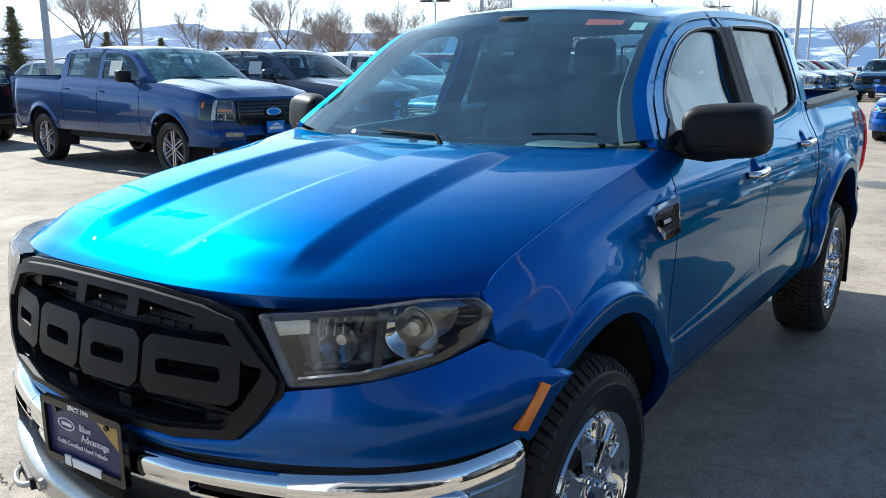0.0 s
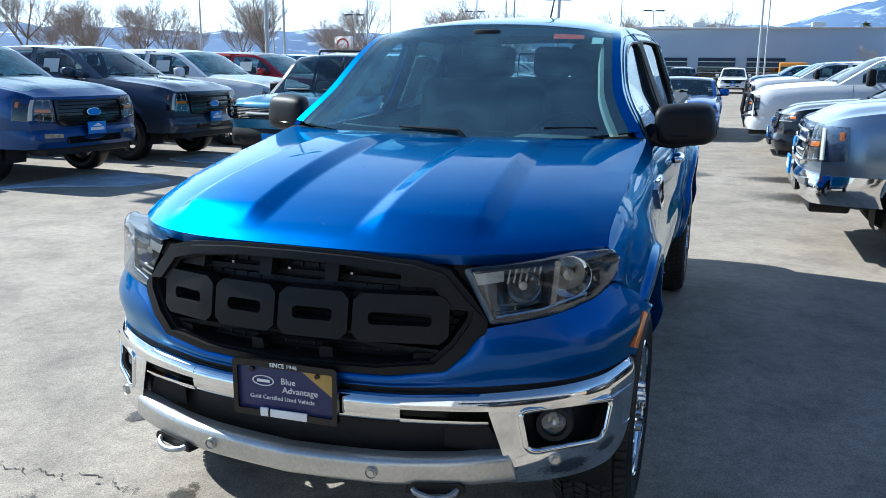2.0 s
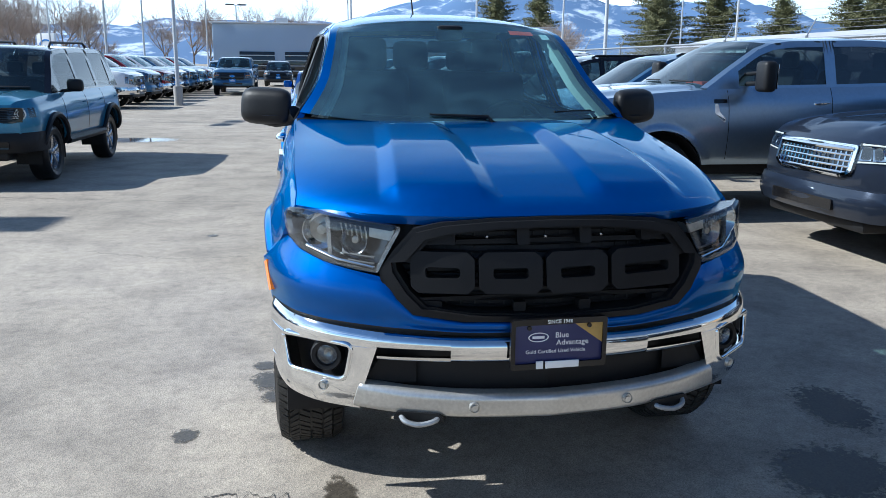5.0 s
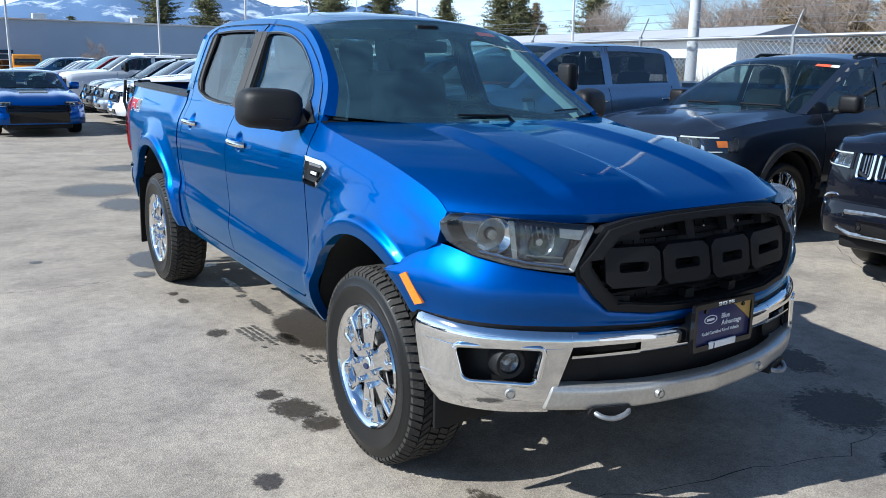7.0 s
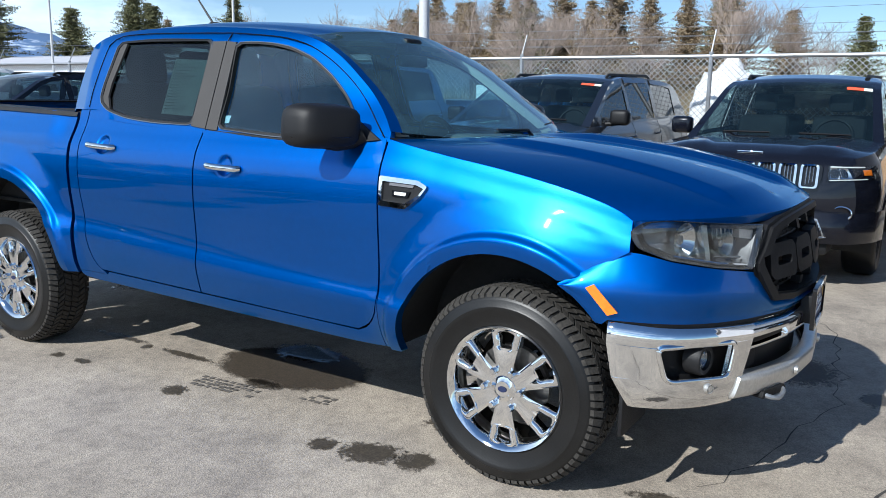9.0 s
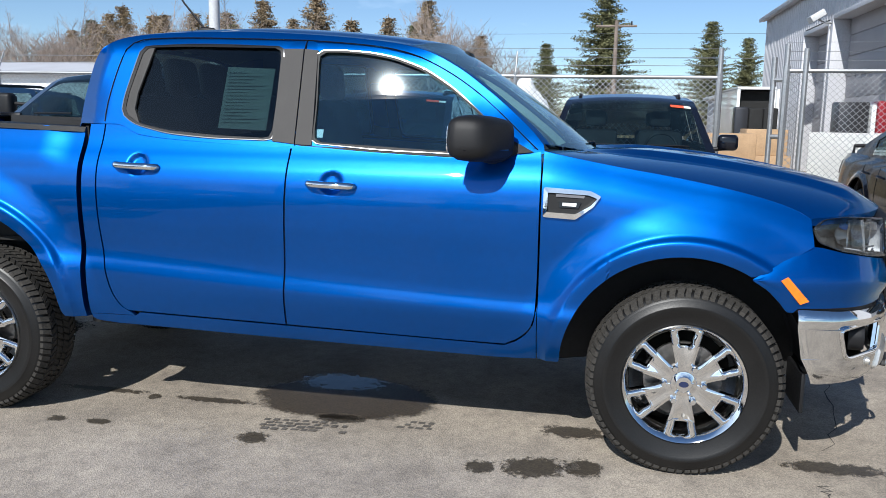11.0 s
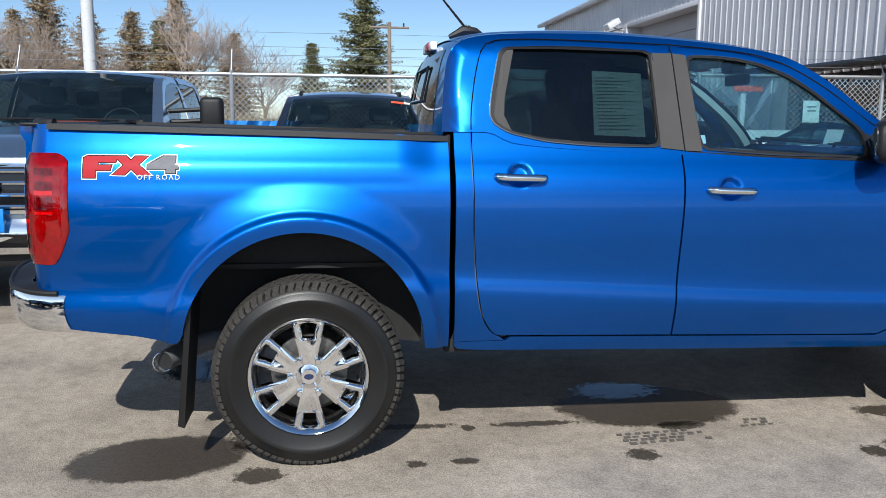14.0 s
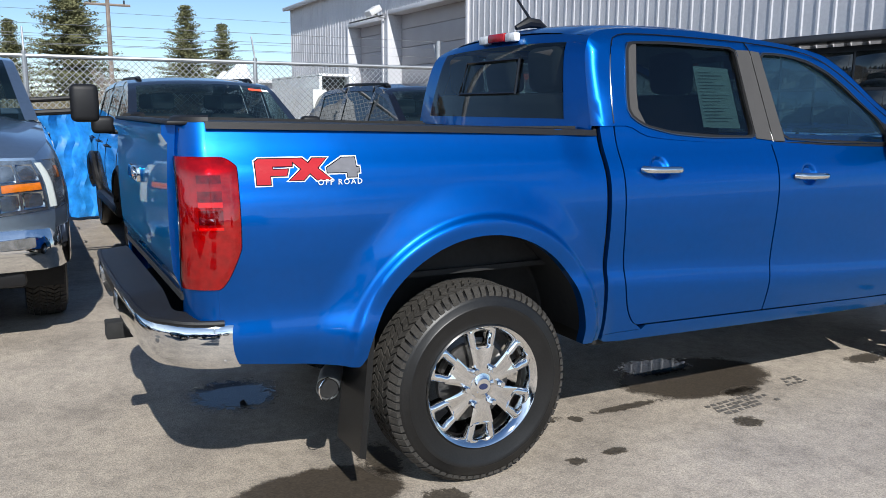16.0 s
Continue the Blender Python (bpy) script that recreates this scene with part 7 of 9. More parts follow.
        link("mirror_shell", *boxp(min(s * (out_x - ww), s * (out_x + ww)), max(s * (out_x - ww), s * (out_x + ww)), my - 0.09, my + 0.05, mz - hh, mz + hh, 0.045, 3), mirror_mat or (BLACK if (black_bumper or big_mirrors or arches_black) else colour), mm)
        link("mirror_arm", *tube([(s * (mx - 0.03), my, mz - 0.08), (s * out_x, my, mz - 0.06)], 0.024, 8), BLACK, mm)
        if big_mirrors:
            link("mirror_arm", *tube([(s * (mx - 0.03), my, mz + 0.02), (s * out_x, my, mz + 0.045)], 0.020, 8), BLACK, mm)
        link("mirror_glass", *boxp(min(s * (out_x - ww * 0.85), s * (out_x + ww * 0.85)), max(s * (out_x - ww * 0.85), s * (out_x + ww * 0.85)), my + 0.05, my + 0.056, mz - hh * 0.8, mz + hh * 0.8, 0.002), MIRROR, mm)
        rail = 0.05 if word_bar else 0.012
        if rails:
            link("roof_rail", *tube([(s * (float(gx(0, zt_max)) - 0.10), y, top_z(y) + dz) for y, dz in ((RF[kb, 0] + 0.25, 0.02), (RF[kb, 0] + 0.32, 0.03 + rail), (RF[kc, 0] - 0.35, 0.04 + rail), (RF[kc, 0] - 0.22, 0.03))], 0.018, 8), BLACK, car, "black roof rail")
        if arches_black:
            for a in axles:
                pts = [(s * (float(side_x(a + (R + 0.105) * math.cos(t), R + 0.02 + (R + 0.105) * math.sin(t))) + 0.012), a + (R + 0.105) * math.cos(t), R + 0.02 + (R + 0.105) * math.sin(t)) for t in np.linspace(0.15, math.pi - 0.15, 20)]
                link("arch_trim", *tube(pts, 0.036, 6), BLACK, car, "black wheel arch trim")
            link("sill_trim", *tube([(s * (W - 0.02), axles[0] + R + 0.1, sill + 0.03), (s * (W - 0.02), axles[1] - R - 0.1, sill + 0.03)], 0.06, 8), BLACK, car)
        for a in axles:
            v, f = lathe([(R + 0.085, 0.0), (R + 0.085, 0.32), (0.0, 0.34)], 24, "x", -15, 195)
            link("wheel_liner", [(s * (W - 0.05 - h), a + p, R + q) for h, p, q in v], f, DARK, car)
            add_wheel(car, s * (W - 0.155), a, R, (rim[1], 0.26, rim[0], tread), rim_mat or CHROME)
    # bumpers
    bmat = CHROME if chrome else (BLACK if black_bumper else colour)
    bz0, bz1 = sill - 0.02, sill + 0.22
    side_b = [(float(side_x(y, sill + 0.12)) + 0.022, y) for y in (front + 0.44, front + 0.36, front + 0.28, front + 0.20, front + 0.12, front + 0.06)]
    mid_b = [(x, yn(x, 0.5) - 0.05) for x in np.linspace(-wz(sill + 0.12) * 0.94, wz(sill + 0.12) * 0.94, 17)]
    bo = [(-x, y) for x, y in side_b] + mid_b + [(x, y) for x, y in side_b[::-1]]
    gb_ = np.zeros((len(bo), 7, 3))
    for i, (x, y) in enumerate(bo):
        for j, v in enumerate(np.linspace(0, 1, 7)):
            gb_[i, j] = (x, y - 0.035 * math.sin(math.pi * v), bz1 * (1 - v) + bz0 * v)
    link("front_bumper", *sheet(gb_, rim=0.06, rimdir=(0, 1, 0)), bmat, car, smooth=40)
    if fog_strips:
        for s in (-1, 1):
            xa, xb = wz(0.6) * 0.60, wz(0.6) * 0.90
            fl = rounded([(s * xa, bz0 + 0.13), (s * xb, bz0 + 0.14), (s * xb, bz0 + 0.20), (s * xa, bz0 + 0.185)], 0.012, 2)
            link("fog_lamp", *prism(fl, lambda x, z: (x, yn(x, 0.5) - 0.098, z), lambda x, z: (x, yn(x, 0.5) - 0.04, z)), LAMPGREY, car, "slim fog lamp strip", smooth=0)
    if side_vent:
        for s in (-1, 1):
            yv = axles[0] + R + 0.20
            S = lambda o: (lambda y, z: (s * (float(side_x(y, z)) + o), y, z))
            link("vent_badge", *prism(rounded([(yv - 0.05, 1.185), (yv + 0.09, 1.19), (yv + 0.09, 1.225), (yv - 0.05, 1.225)], 0.008, 2), S(0.010), S(-0.004)), GLOSSBLACK, car, "black fender vent", smooth=0)
            link("vent_blade", *prism(rounded([(yv - 0.05, 1.182), (yv - 0.01, 1.182), (yv + 0.005, 1.10), (yv + 0.075, 1.03), (yv + 0.065, 0.99), (yv - 0.045, 1.085)], 0.008, 2), S(0.012), S(-0.004)), CHROME, car, "chrome fender blade", smooth=0)
    link("lower_valance", *join(boxp(-xf * 0.9, xf * 0.9, front - 0.03, front + 0.3, sill - 0.12, sill, 0.03)), BLACK, car)
    iw, i0, i1 = intake or (gw * 0.8, 0.05, 0.14)
    link("bumper_intake", *prism(rounded([(-iw, bz0 + i0), (iw, bz0 + i0), (iw, bz0 + i1), (-iw, bz0 + i1)], 0.02, 3), lambda x, z: (x, yn(x, 0.5) - (0.135 if intake else 0.102), z), lambda x, z: (x, yn(x, 0.5) - 0.05, z)), GLOSSBLACK, car, smooth=0)
    rbp = [(-W * 0.95, rear - 0.30)] + [(x, rear + 0.09 - 0.10 * (abs(x) / W) ** 3) for x in np.linspace(-W * 0.9, W * 0.9, 11)] + [(W * 0.95, rear - 0.30)]
    gb_ = np.zeros((len(rbp), 5, 3))
    for i, (x, y) in enumerate(rbp):
        for j, v in enumerate(np.linspace(0, 1, 5)):
            gb_[i, j] = (x, y + 0.02 * math.sin(math.pi * v), sill + 0.24 - 0.22 * v)
    link("rear_bumper", *sheet(gb_, flip=True, rim=0.06, rimdir=(0, -1, 0)), bmat, car, smooth=40)
    link("underbody", *boxp(-W * 0.80, W * 0.80, front + 0.25, rear - 0.2, sill - 0.06, sill + 0.10, 0.02), DARK, car)
    if spoiler:
        zt_ = float(bz(rear - 0.1))
        link("rear_spoiler", *tube([(-W * 0.80, rear - 0.16, zt_ - 0.01), (-W * 0.76, rear - 0.06, zt_ + 0.10), (0, rear, zt_ + 0.13), (W * 0.76, rear - 0.06, zt_ + 0.10), (W * 0.80, rear - 0.16, zt_ - 0.01)], 0.022, 8), BLACK, car, "black rear spoiler")
    if plate_mat:
        zp = bz0 + plate_dz
        pl = link("front_plate", *boxp(-0.155, 0.155, front - 0.175, front - 0.155, zp, zp + 0.16, 0.004), plate_mat, car, "bright blue dealer plate")
        link("plate_bar", *boxp(-0.12, 0.12, front - 0.179, front - 0.174, zp + 0.045, zp + 0.085, 0.001), WHITE, pl)
        link("plate_peak", *prism([(-0.09, zp + 0.10), (0.09, zp + 0.10), (0.02, zp + 0.14)], lambda a, b: (a, front - 0.179, b), lambda a, b: (a, front - 0.174, b)), WHITE, pl, smooth=0)
    if stickers:
        for ua, ub, mt, nm in ((16, 18, ORANGE, "red_sticker"), (18, 19, PAPER, "white_sticker")):
            link(nm, *sheet(full[kb - 3:kb - 1, ua:ub + 1] + np.array((0, -0.004, 0.005)), flip=True), mt, car, smooth=0)
    if dash_card:
        link("dash_card", *boxp(-0.12, 0.28, RF[0, 0] + 0.26, RF[0, 0] + 0.42, float(bz(0.0)) - 0.03, float(bz(0.0)) + 0.035, 0.01), ORANGE, car, "orange card on the dash")
    # wipers
    for u0, u1 in ((4, 10), (12, 18)):
        pts = [tuple(full[ka + 2, j] + np.array((0, -0.012, 0.012))) for j in range(u0, u1)]
        link("wiper", *tube(pts, 0.009, 4), BLACK, car)
    return car


def pickup(label, colour, **kw):
    d = dict(W=1.0, front=-2.93, rear=2.90, axles=(-1.98, 1.70), R=0.41, sill=0.50,
             belt=[(-2.95, 1.12), (-2.75, 1.19), (-2.3, 1.255), (-1.5, 1.315), (-1.2, 1.325), (0, 1.35), (1.05, 1.375), (1.12, 1.375), (2.90, 1.41)],
             roof=[(-1.48, 1.33), (-1.2, 1.52), (-0.88, 1.725), (-0.72, 1.785), (-0.5, 1.815), (0.3, 1.835), (0.85, 1.82), (0.98, 1.79), (1.06, 1.72), (1.10, 1.55), (1.12, 1.39)],
             cowl=-1.42, wins=[(-1.12, -0.14), (-0.02, 0.92)], ws=(0.0, 0.29), back=(0.82, 0.97), hood=0.05, bed=(1.14, 0.85), lamp=(0.60, 1.0, 0.80, 1.12), grille_box=(0.58, 0.76, 1.10), tail=(0.95, 1.32), rim=("six", 0.25), plate_mat=SIGNBLUE, taper=0.11, wrap=0.09)
    d.update(kw)
    return vehicle(label, "pickup truck", colour, **d)


def suv(label, colour, **kw):
    d = dict(W=0.985, front=-2.45, rear=2.45, axles=(-1.50, 1.38), R=0.375, sill=0.40,
             belt=[(-2.47, 0.86), (-2.3, 0.96), (-1.9, 1.03), (-1.2, 1.09), (-0.9, 1.11), (0.5, 1.14), (1.8, 1.17), (2.45, 1.16)],
             roof=[(-1.15, 1.10), (-0.75, 1.34), (-0.35, 1.58), (-0.15, 1.65), (0.2, 1.70), (0.9, 1.71), (1.6, 1.68), (1.95, 1.64), (2.10, 1.58), (2.28, 1.35), (2.38, 1.18)],
             cowl=-1.08, wins=[(-0.82, 0.06), (0.16, 0.98), (1.10, 1.85)], ws=(0.0, 0.27), back=(0.78, 0.99), hood=0.045, lamp=(0.55, 0.97, 0.80, 0.93), grille_box=(0.55, 0.68, 0.92), tail=(0.92, 1.12), rim=("five", 0.25), rails=True, plate_mat=SIGNBLUE)
    d.update(kw)
    return vehicle(label, "suv", colour, **d)


def coupe(label, colour, **kw):
    d = dict(W=0.955, front=-2.38, rear=2.38, axles=(-1.47, 1.25), R=0.345, sill=0.28,
             belt=[(-2.40, 0.66), (-2.2, 0.76), (-1.7, 0.86), (-0.9, 0.93), (0, 0.955), (1.0, 1.0), (1.9, 1.02), (2.38, 0.98)],
             roof=[(-0.85, 0.94), (-0.4, 1.14), (-0.05, 1.285), (0.15, 1.33), (0.5, 1.35), (0.85, 1.325), (1.3, 1.20), (1.75, 1.05)],
             cowl=-0.78, wins=[(-0.52, 0.62), (0.70, 1.15)], ws=(0.0, 0.37), back=(0.64, 0.99), hood=0.04, lamp=(0.52, 0.95, 0.62, 0.73), grille_box=(0.52, 0.46, 0.70), tail=(0.78, 0.94), rim=("ten", 0.25), plate_mat=None, black_bumper=False)
    d.update(kw)
    return vehicle(label, "sports car", colour, **d)

PAINTS = {n: paint(n + " car paint", c, m, r) for n, c, m, r in (
    ("deep blue", (0.006, 0.046, 0.17), 0.6, 0.3), ("slate", (0.045, 0.060, 0.090), 0.5, 0.3), ("white", (0.80, 0.81, 0.82), 0.0, 0.35), ("red", (0.25, 0.012, 0.018), 0.4, 0.3),
    ("teal grey", (0.055, 0.20, 0.32), 0.35, 0.35), ("silver", (0.45, 0.51, 0.60), 0.75, 0.30), ("charcoal", (0.022, 0.029, 0.046), 0.45, 0.28), ("black", (0.006, 0.007, 0.012), 0.1, 0.25),
    ("performance blue", (0.003, 0.075, 0.34), 0.7, 0.3), ("steel blue", (0.06, 0.14, 0.25), 0.6, 0.3), ("blue grey", (0.31, 0.40, 0.51), 0.9, 0.30))}
MATTRIM = material("machined dark rim", (0.42, 0.42, 0.43), 0.25, 0.9, vary=0.2, vscale=20)
BRIGHTRIM = material("polished rim", (0.80, 0.80, 0.79), 0.17, 1.0, vary=0.06, vscale=15)
DARKRIM = material("dark grey rim", (0.05, 0.05, 0.055), 0.3, 0.6)


def put(car, x, y, rz):
    car.matrix_basis = pose(x, y, 0, 0, 0, rz)
    return car


# row to the west, facing east
put(pickup("deep blue crew-cab pickup with black mesh grille", PAINTS["deep blue"], rim=("twin", 0.27), rim_mat=MATTRIM, paper=True, frost=True, wrap=0.20, mirror_mat=BLACK, fog_strips=True), -10.05, 4.75, 87)
put(pickup("slate grey crew-cab pickup with black grille bars", PAINTS["slate"], grille_style="bars", rim_mat=DARKRIM, paper=True), -10.18, 7.55, 90)
white_pickup = put(pickup("white crew-cab pickup with chrome bumper", PAINTS["white"], chrome=True, paper=True, frost=True), -10.25, 10.55, 90)
red_pickup = put(pickup("dark red crew-cab pickup with chrome bumper", PAINTS["red"], chrome=True, paper=True, frost=True), -10.25, 13.6, 90)
navy_pickup = put(pickup("slate blue pickup in a dealer row", PAINTS["steel blue"], grille_style="bars"), -10.25, 16.7, 90)
for k, src in enumerate((white_pickup, navy_pickup, red_pickup, white_pickup, navy_pickup, white_pickup, red_pickup, navy_pickup)):
    copy_thing(src, pose(-9.2 + 0.12 * k, 25.5 + 3.0 * k, 0, 0, 0, 84))
# boxy small suv parked across the row
boxy = put(suv("teal grey boxy suv with black roof rack", PAINTS["teal grey"], W=0.925, front=-2.18, rear=2.18, axles=(-1.34, 1.33), R=0.37, sill=0.46,
    belt=[(-2.20, 0.99), (-2.08, 1.06), (-1.6, 1.10), (-1.0, 1.125), (0.5, 1.14), (2.18, 1.16)],
    roof=[(-1.12, 1.12), (-0.85, 1.36), (-0.62, 1.60), (-0.48, 1.68), (-0.2, 1.72), (0.6, 1.74), (1.6, 1.745), (1.95, 1.73), (2.05, 1.66), (2.12, 1.4), (2.16, 1.18)],
    cowl=-1.05, wins=[(-0.72, 0.10), (0.20, 0.98), (1.10, 1.80)], ws=(0.0, 0.26), back=(0.80, 0.99), hood=0.035, lamp=(0.66, 0.90, 0.84, 0.980), grille_box=(0.84, 0.80, 0.985), black_bumper=True, arches_black=True, rim_mat=MATTRIM, rim=("five", 0.23), roof_mat=PAINTS["black"], word_bar=True, round_lamps=True, plate_dz=0.02, privacy=True), -4.82, 8.05, -3)

# row to the east, facing west
silver = put(pickup("pale blue-silver crew-cab pickup with chrome bumper and grille", PAINTS["blue grey"], chrome=True, privacy=True, mirror_mat=BLACK, grille_style="bars", big_mirrors=True, wrap=0.17, rim=("six", 0.285), rim_mat=BRIGHTRIM, tread=True, dash_card=True, fog_strips=True, side_vent=True), 4.78, 3.86, -90)
put(suv("charcoal three-row suv with dark wheel arches", PAINTS["charcoal"], arches_black=True, privacy=True, grille_style="lattice", grille_mat=CHROME, stickers=True, rim=("ten", 0.275), rim_mat=CHROME, plate_mat=None, belt=[(-2.47, 0.93), (-2.3, 1.03), (-1.9, 1.10), (-1.2, 1.15), (-0.9, 1.165), (0.5, 1.19), (1.8, 1.22), (2.45, 1.20)], lamp=(0.52, 0.97, 0.82, 0.98), grille_box=(0.52, 0.70, 0.96), roof=[(-1.18, 1.16), (-0.78, 1.38), (-0.38, 1.60), (-0.18, 1.67), (0.2, 1.715), (0.9, 1.725), (1.6, 1.70), (1.95, 1.66), (2.10, 1.60), (2.28, 1.38), (2.38, 1.22)]), 5.97, 1.30, -90)
jeep = put(suv("black suv with chrome slotted grille", PAINTS["black"], privacy=True, stickers=True, W=0.96, front=-2.38, rear=2.38, axles=(-1.48, 1.42), grille_style="slots", lamp=(0.60, 0.95, 0.86, 0.98), grille_box=(0.56, 0.81, 0.985), belt=[(-2.40, 0.92), (-2.3, 1.03), (-1.9, 1.08), (-1.2, 1.11), (0.5, 1.15), (2.38, 1.18)], rim_mat=CHROME, plate_mat=None), 5.82, -1.52, -90)
for s_ in (-1, 1):
    link("bumper_bracket", *tube([(s_ * 0.08, -2.50, 0.40), (s_ * 0.50, -2.49, 0.40), (s_ * 0.62, -2.47, 0.44), (s_ * 0.56, -2.49, 0.56), (s_ * 0.08, -2.51, 0.57)], 0.020, 6), LAMPGREY, jeep, "grey lower bumper frame")
    link("tow_hook", *tube([(s_ * 0.42, -2.46, 0.44), (s_ * 0.42, -2.54, 0.46), (s_ * 0.42, -2.52, 0.52)], 0.016, 6), BLACK, jeep)
    link("fog_lamp_ring", *tube([(s_ * (0.72 + 0.07 * math.cos(a)), -2.40, 0.62 + 0.05 * math.sin(a)) for a in np.linspace(0, 2 * math.pi, 17)], 0.008, 6), CHROME, jeep)
link("bonnet_bar", *boxp(-0.10, 0.10, -2.36, -2.35, 1.045, 1.065, 0.003), CHROME, jeep, "small plain chrome bar on the bonnet")
black_coupe = put(coupe("black sports coupe with dark wheels", PAINTS["black"], rim_mat=DARKRIM, tail_mat=GLOSSBLACK, spoiler=True, paper=True), 4.60, -5.05, -90)
black_coupe.scale = (1, 1, 1.07)
put(suv("dark steel blue suv in the lot row", PAINTS["steel blue"], W=0.94, chrome=False), 4.55, 6.85, -90)
black_suv = put(suv("black suv with roof rails in the lot row", PAINTS["black"]), 4.35, 9.85, -90)
white_truck = put(pickup("white pickup with black grille guard", PAINTS["white"], grille_style="mesh", big_mirrors=True), 4.45, 13.0, -90)
guard = new("grille_guard")
guard.parent = white_truck
for s in (-1, 1):
    link("guard_upright", *tube([(s * 0.45, -3.02, 0.5), (s * 0.45, -3.10, 0.8), (s * 0.45, -3.05, 1.22)], 0.03, 8), BLACK, guard)
    link("guard_hoop", *tube([(s * 0.45, -3.06, 1.15), (s * 0.95, -2.95, 1.12), (s * 0.98, -2.85, 0.75), (s * 0.45, -3.08, 0.72)], 0.025, 8), BLACK, guard)
white_suv = put(suv("white full-size suv with roof rails", PAINTS["white"], W=1.0, chrome=False), 4.2, 16.2, -90)
put(coupe("bright blue sports coupe with black bonnet vents", PAINTS["performance blue"], rim_mat=DARKRIM, grille_style="fine", grille_box=(0.62, 0.40, 0.66), intake=(0.58, 0.03, 0.245), hood_vent=True), -0.05, 17.5, 0)
silver_car = put(suv("silver suv in a far row", PAINTS["silver"]), 4.4, 19.2, -90)
for k, src in enumerate((black_suv, white_truck, red_pickup, white_suv, black_suv, silver_car, white_suv, navy_pickup, white_pickup, black_suv, silver_car)):
    copy_thing(src, pose(4.6 + 0.05 * k, 22.2 + 2.95 * k, 0, 0, 0, -90))
for k, src in enumerate((white_suv, black_suv, white_pickup, silver_car, navy_pickup, white_truck, black_suv, red_pickup, white_suv, silver_car)):
    copy_thing(src, pose(13.5, 13.5 + 3.0 * k, 0, 0, 0, 90))
for x, y, src in ((-2.2, 56, black_suv), (1.2, 58, white_suv), (-4.0, 40, navy_pickup), (-6.8, 62, silver_car), (-12, 64, white_pickup), (-16, 60, black_suv)):
    copy_thing(src, pose(x, y, 0, 0, 0, 0))
for k, src in enumerate((navy_pickup, black_suv, white_suv, silver_car, red_pickup)):
    copy_thing(src, pose(-17.8, 1.5 + 3.1 * k, 0, 0, 0, -90))

# boxy buses
YELLOW = material("bus yellow", (0.75, 0.30, 0.01), 0.4, coat=0.5, vary=0.08)


def bus(label, mat, x, y, rz, L=7.5, H=2.7):
    b = thing("bus", label, "bus")
    body = link("body", *join(boxp(-1.1, 1.1, -L / 2 + 1.0, L / 2, 0.5, H, 0.12, 3), boxp(-1.0, 1.0, -L / 2, -L / 2 + 1.2, 0.5, 1.3, 0.1, 3)), mat, b)
    for s in (-1, 1):
        for k in range(6):
            y0 = -L / 2 + 1.35 + k * (L - 1.7) / 6
            link("side_window", *boxp(min(s * 1.09, s * 1.106), max(s * 1.09, s * 1.106), y0, y0 + (L - 1.7) / 6 - 0.12, H - 1.05, H - 0.4, 0.004), FARGLASS, b)
        for a in (-L / 2 + 0.9, L / 2 - 1.6):
            add_wheel(b, s * 0.95, a, 0.41, (0.25, 0.26, "six", False), CHROME)
    link("windscreen", *boxp(-0.95, 0.95, -L / 2 + 0.97, -L / 2 + 1.02, 1.4, H - 0.35, 0.01), FARGLASS, b)
    b.matrix_basis = pose(x, y, 0, 0, 0, rz)


bus("white shuttle bus parked in the far row", PAINTS["white"], 19.0, 75, -72, 10.5, 2.6)
bus("yellow school bus parked far off", YELLOW, 6.1, 74, -5, 7.0, 2.25)

# ---- lot lights ----
def lot_light(x, y, h, r, heads=2, rot=0, near=False, hw=0.2):
    p = thing("street_lamp", "tall grey steel lot light on a round pole" if not near else "thick pale steel lot light pole beside the fence", "street lamp", "lot lights")
    link("pole", *tube([(0, 0, 0), (0, 0, h)], [r, r * 0.7], 12), POLE, p)
    link("base", *lathe([(r * 2.2, 0.0), (r * 2.2, 0.5 if near else 0.7), (r * 1.1, 0.52 if near else 0.72)], 16, "z"), material("concrete footing", (0.4, 0.39, 0.37), 0.9, vary=0.2, grain=0.2), p)
    for k in range(heads):
        s = -1 if k else 1
        link("lamp_arm", *tube([(0, 0, h - 0.05), (s * 0.5, 0, h)], 0.03, 6), POLE, p)
        link("lamp_head", *boxp(min(s * 0.18, s * 1.05), max(s * 0.18, s * 1.05), -hw, hw, h - 0.03, h + 0.10, 0.02), DARKRIM, p)
    p.matrix_basis = pose(x, y, 0, 0, 0, rot)


lot_light(8.36, 4.94, 9.0, 0.095, 2, 20, True)
# added lamp, placed with wide heads to cast shadow patches around (-4.3, 3.5)
lot_light(-15.4, 6.1, 9.25, 0.085, 2, -6, hw=0.38)
for x, y, h in ((-12.5, 63, 6.9), (-18.1, 67.9, 7.5), (-25.1, 81.5, 7.3), (-29.6, 63.9, 7.6), (-39.1, 81.6, 7.1), (-39.4, 64.5, 7.6), (-33.4, 44.7, 6.0), (-7.0, 85, 7.4)):
    lot_light(x, y, h, 0.085, 2, 15, hw=0.3)
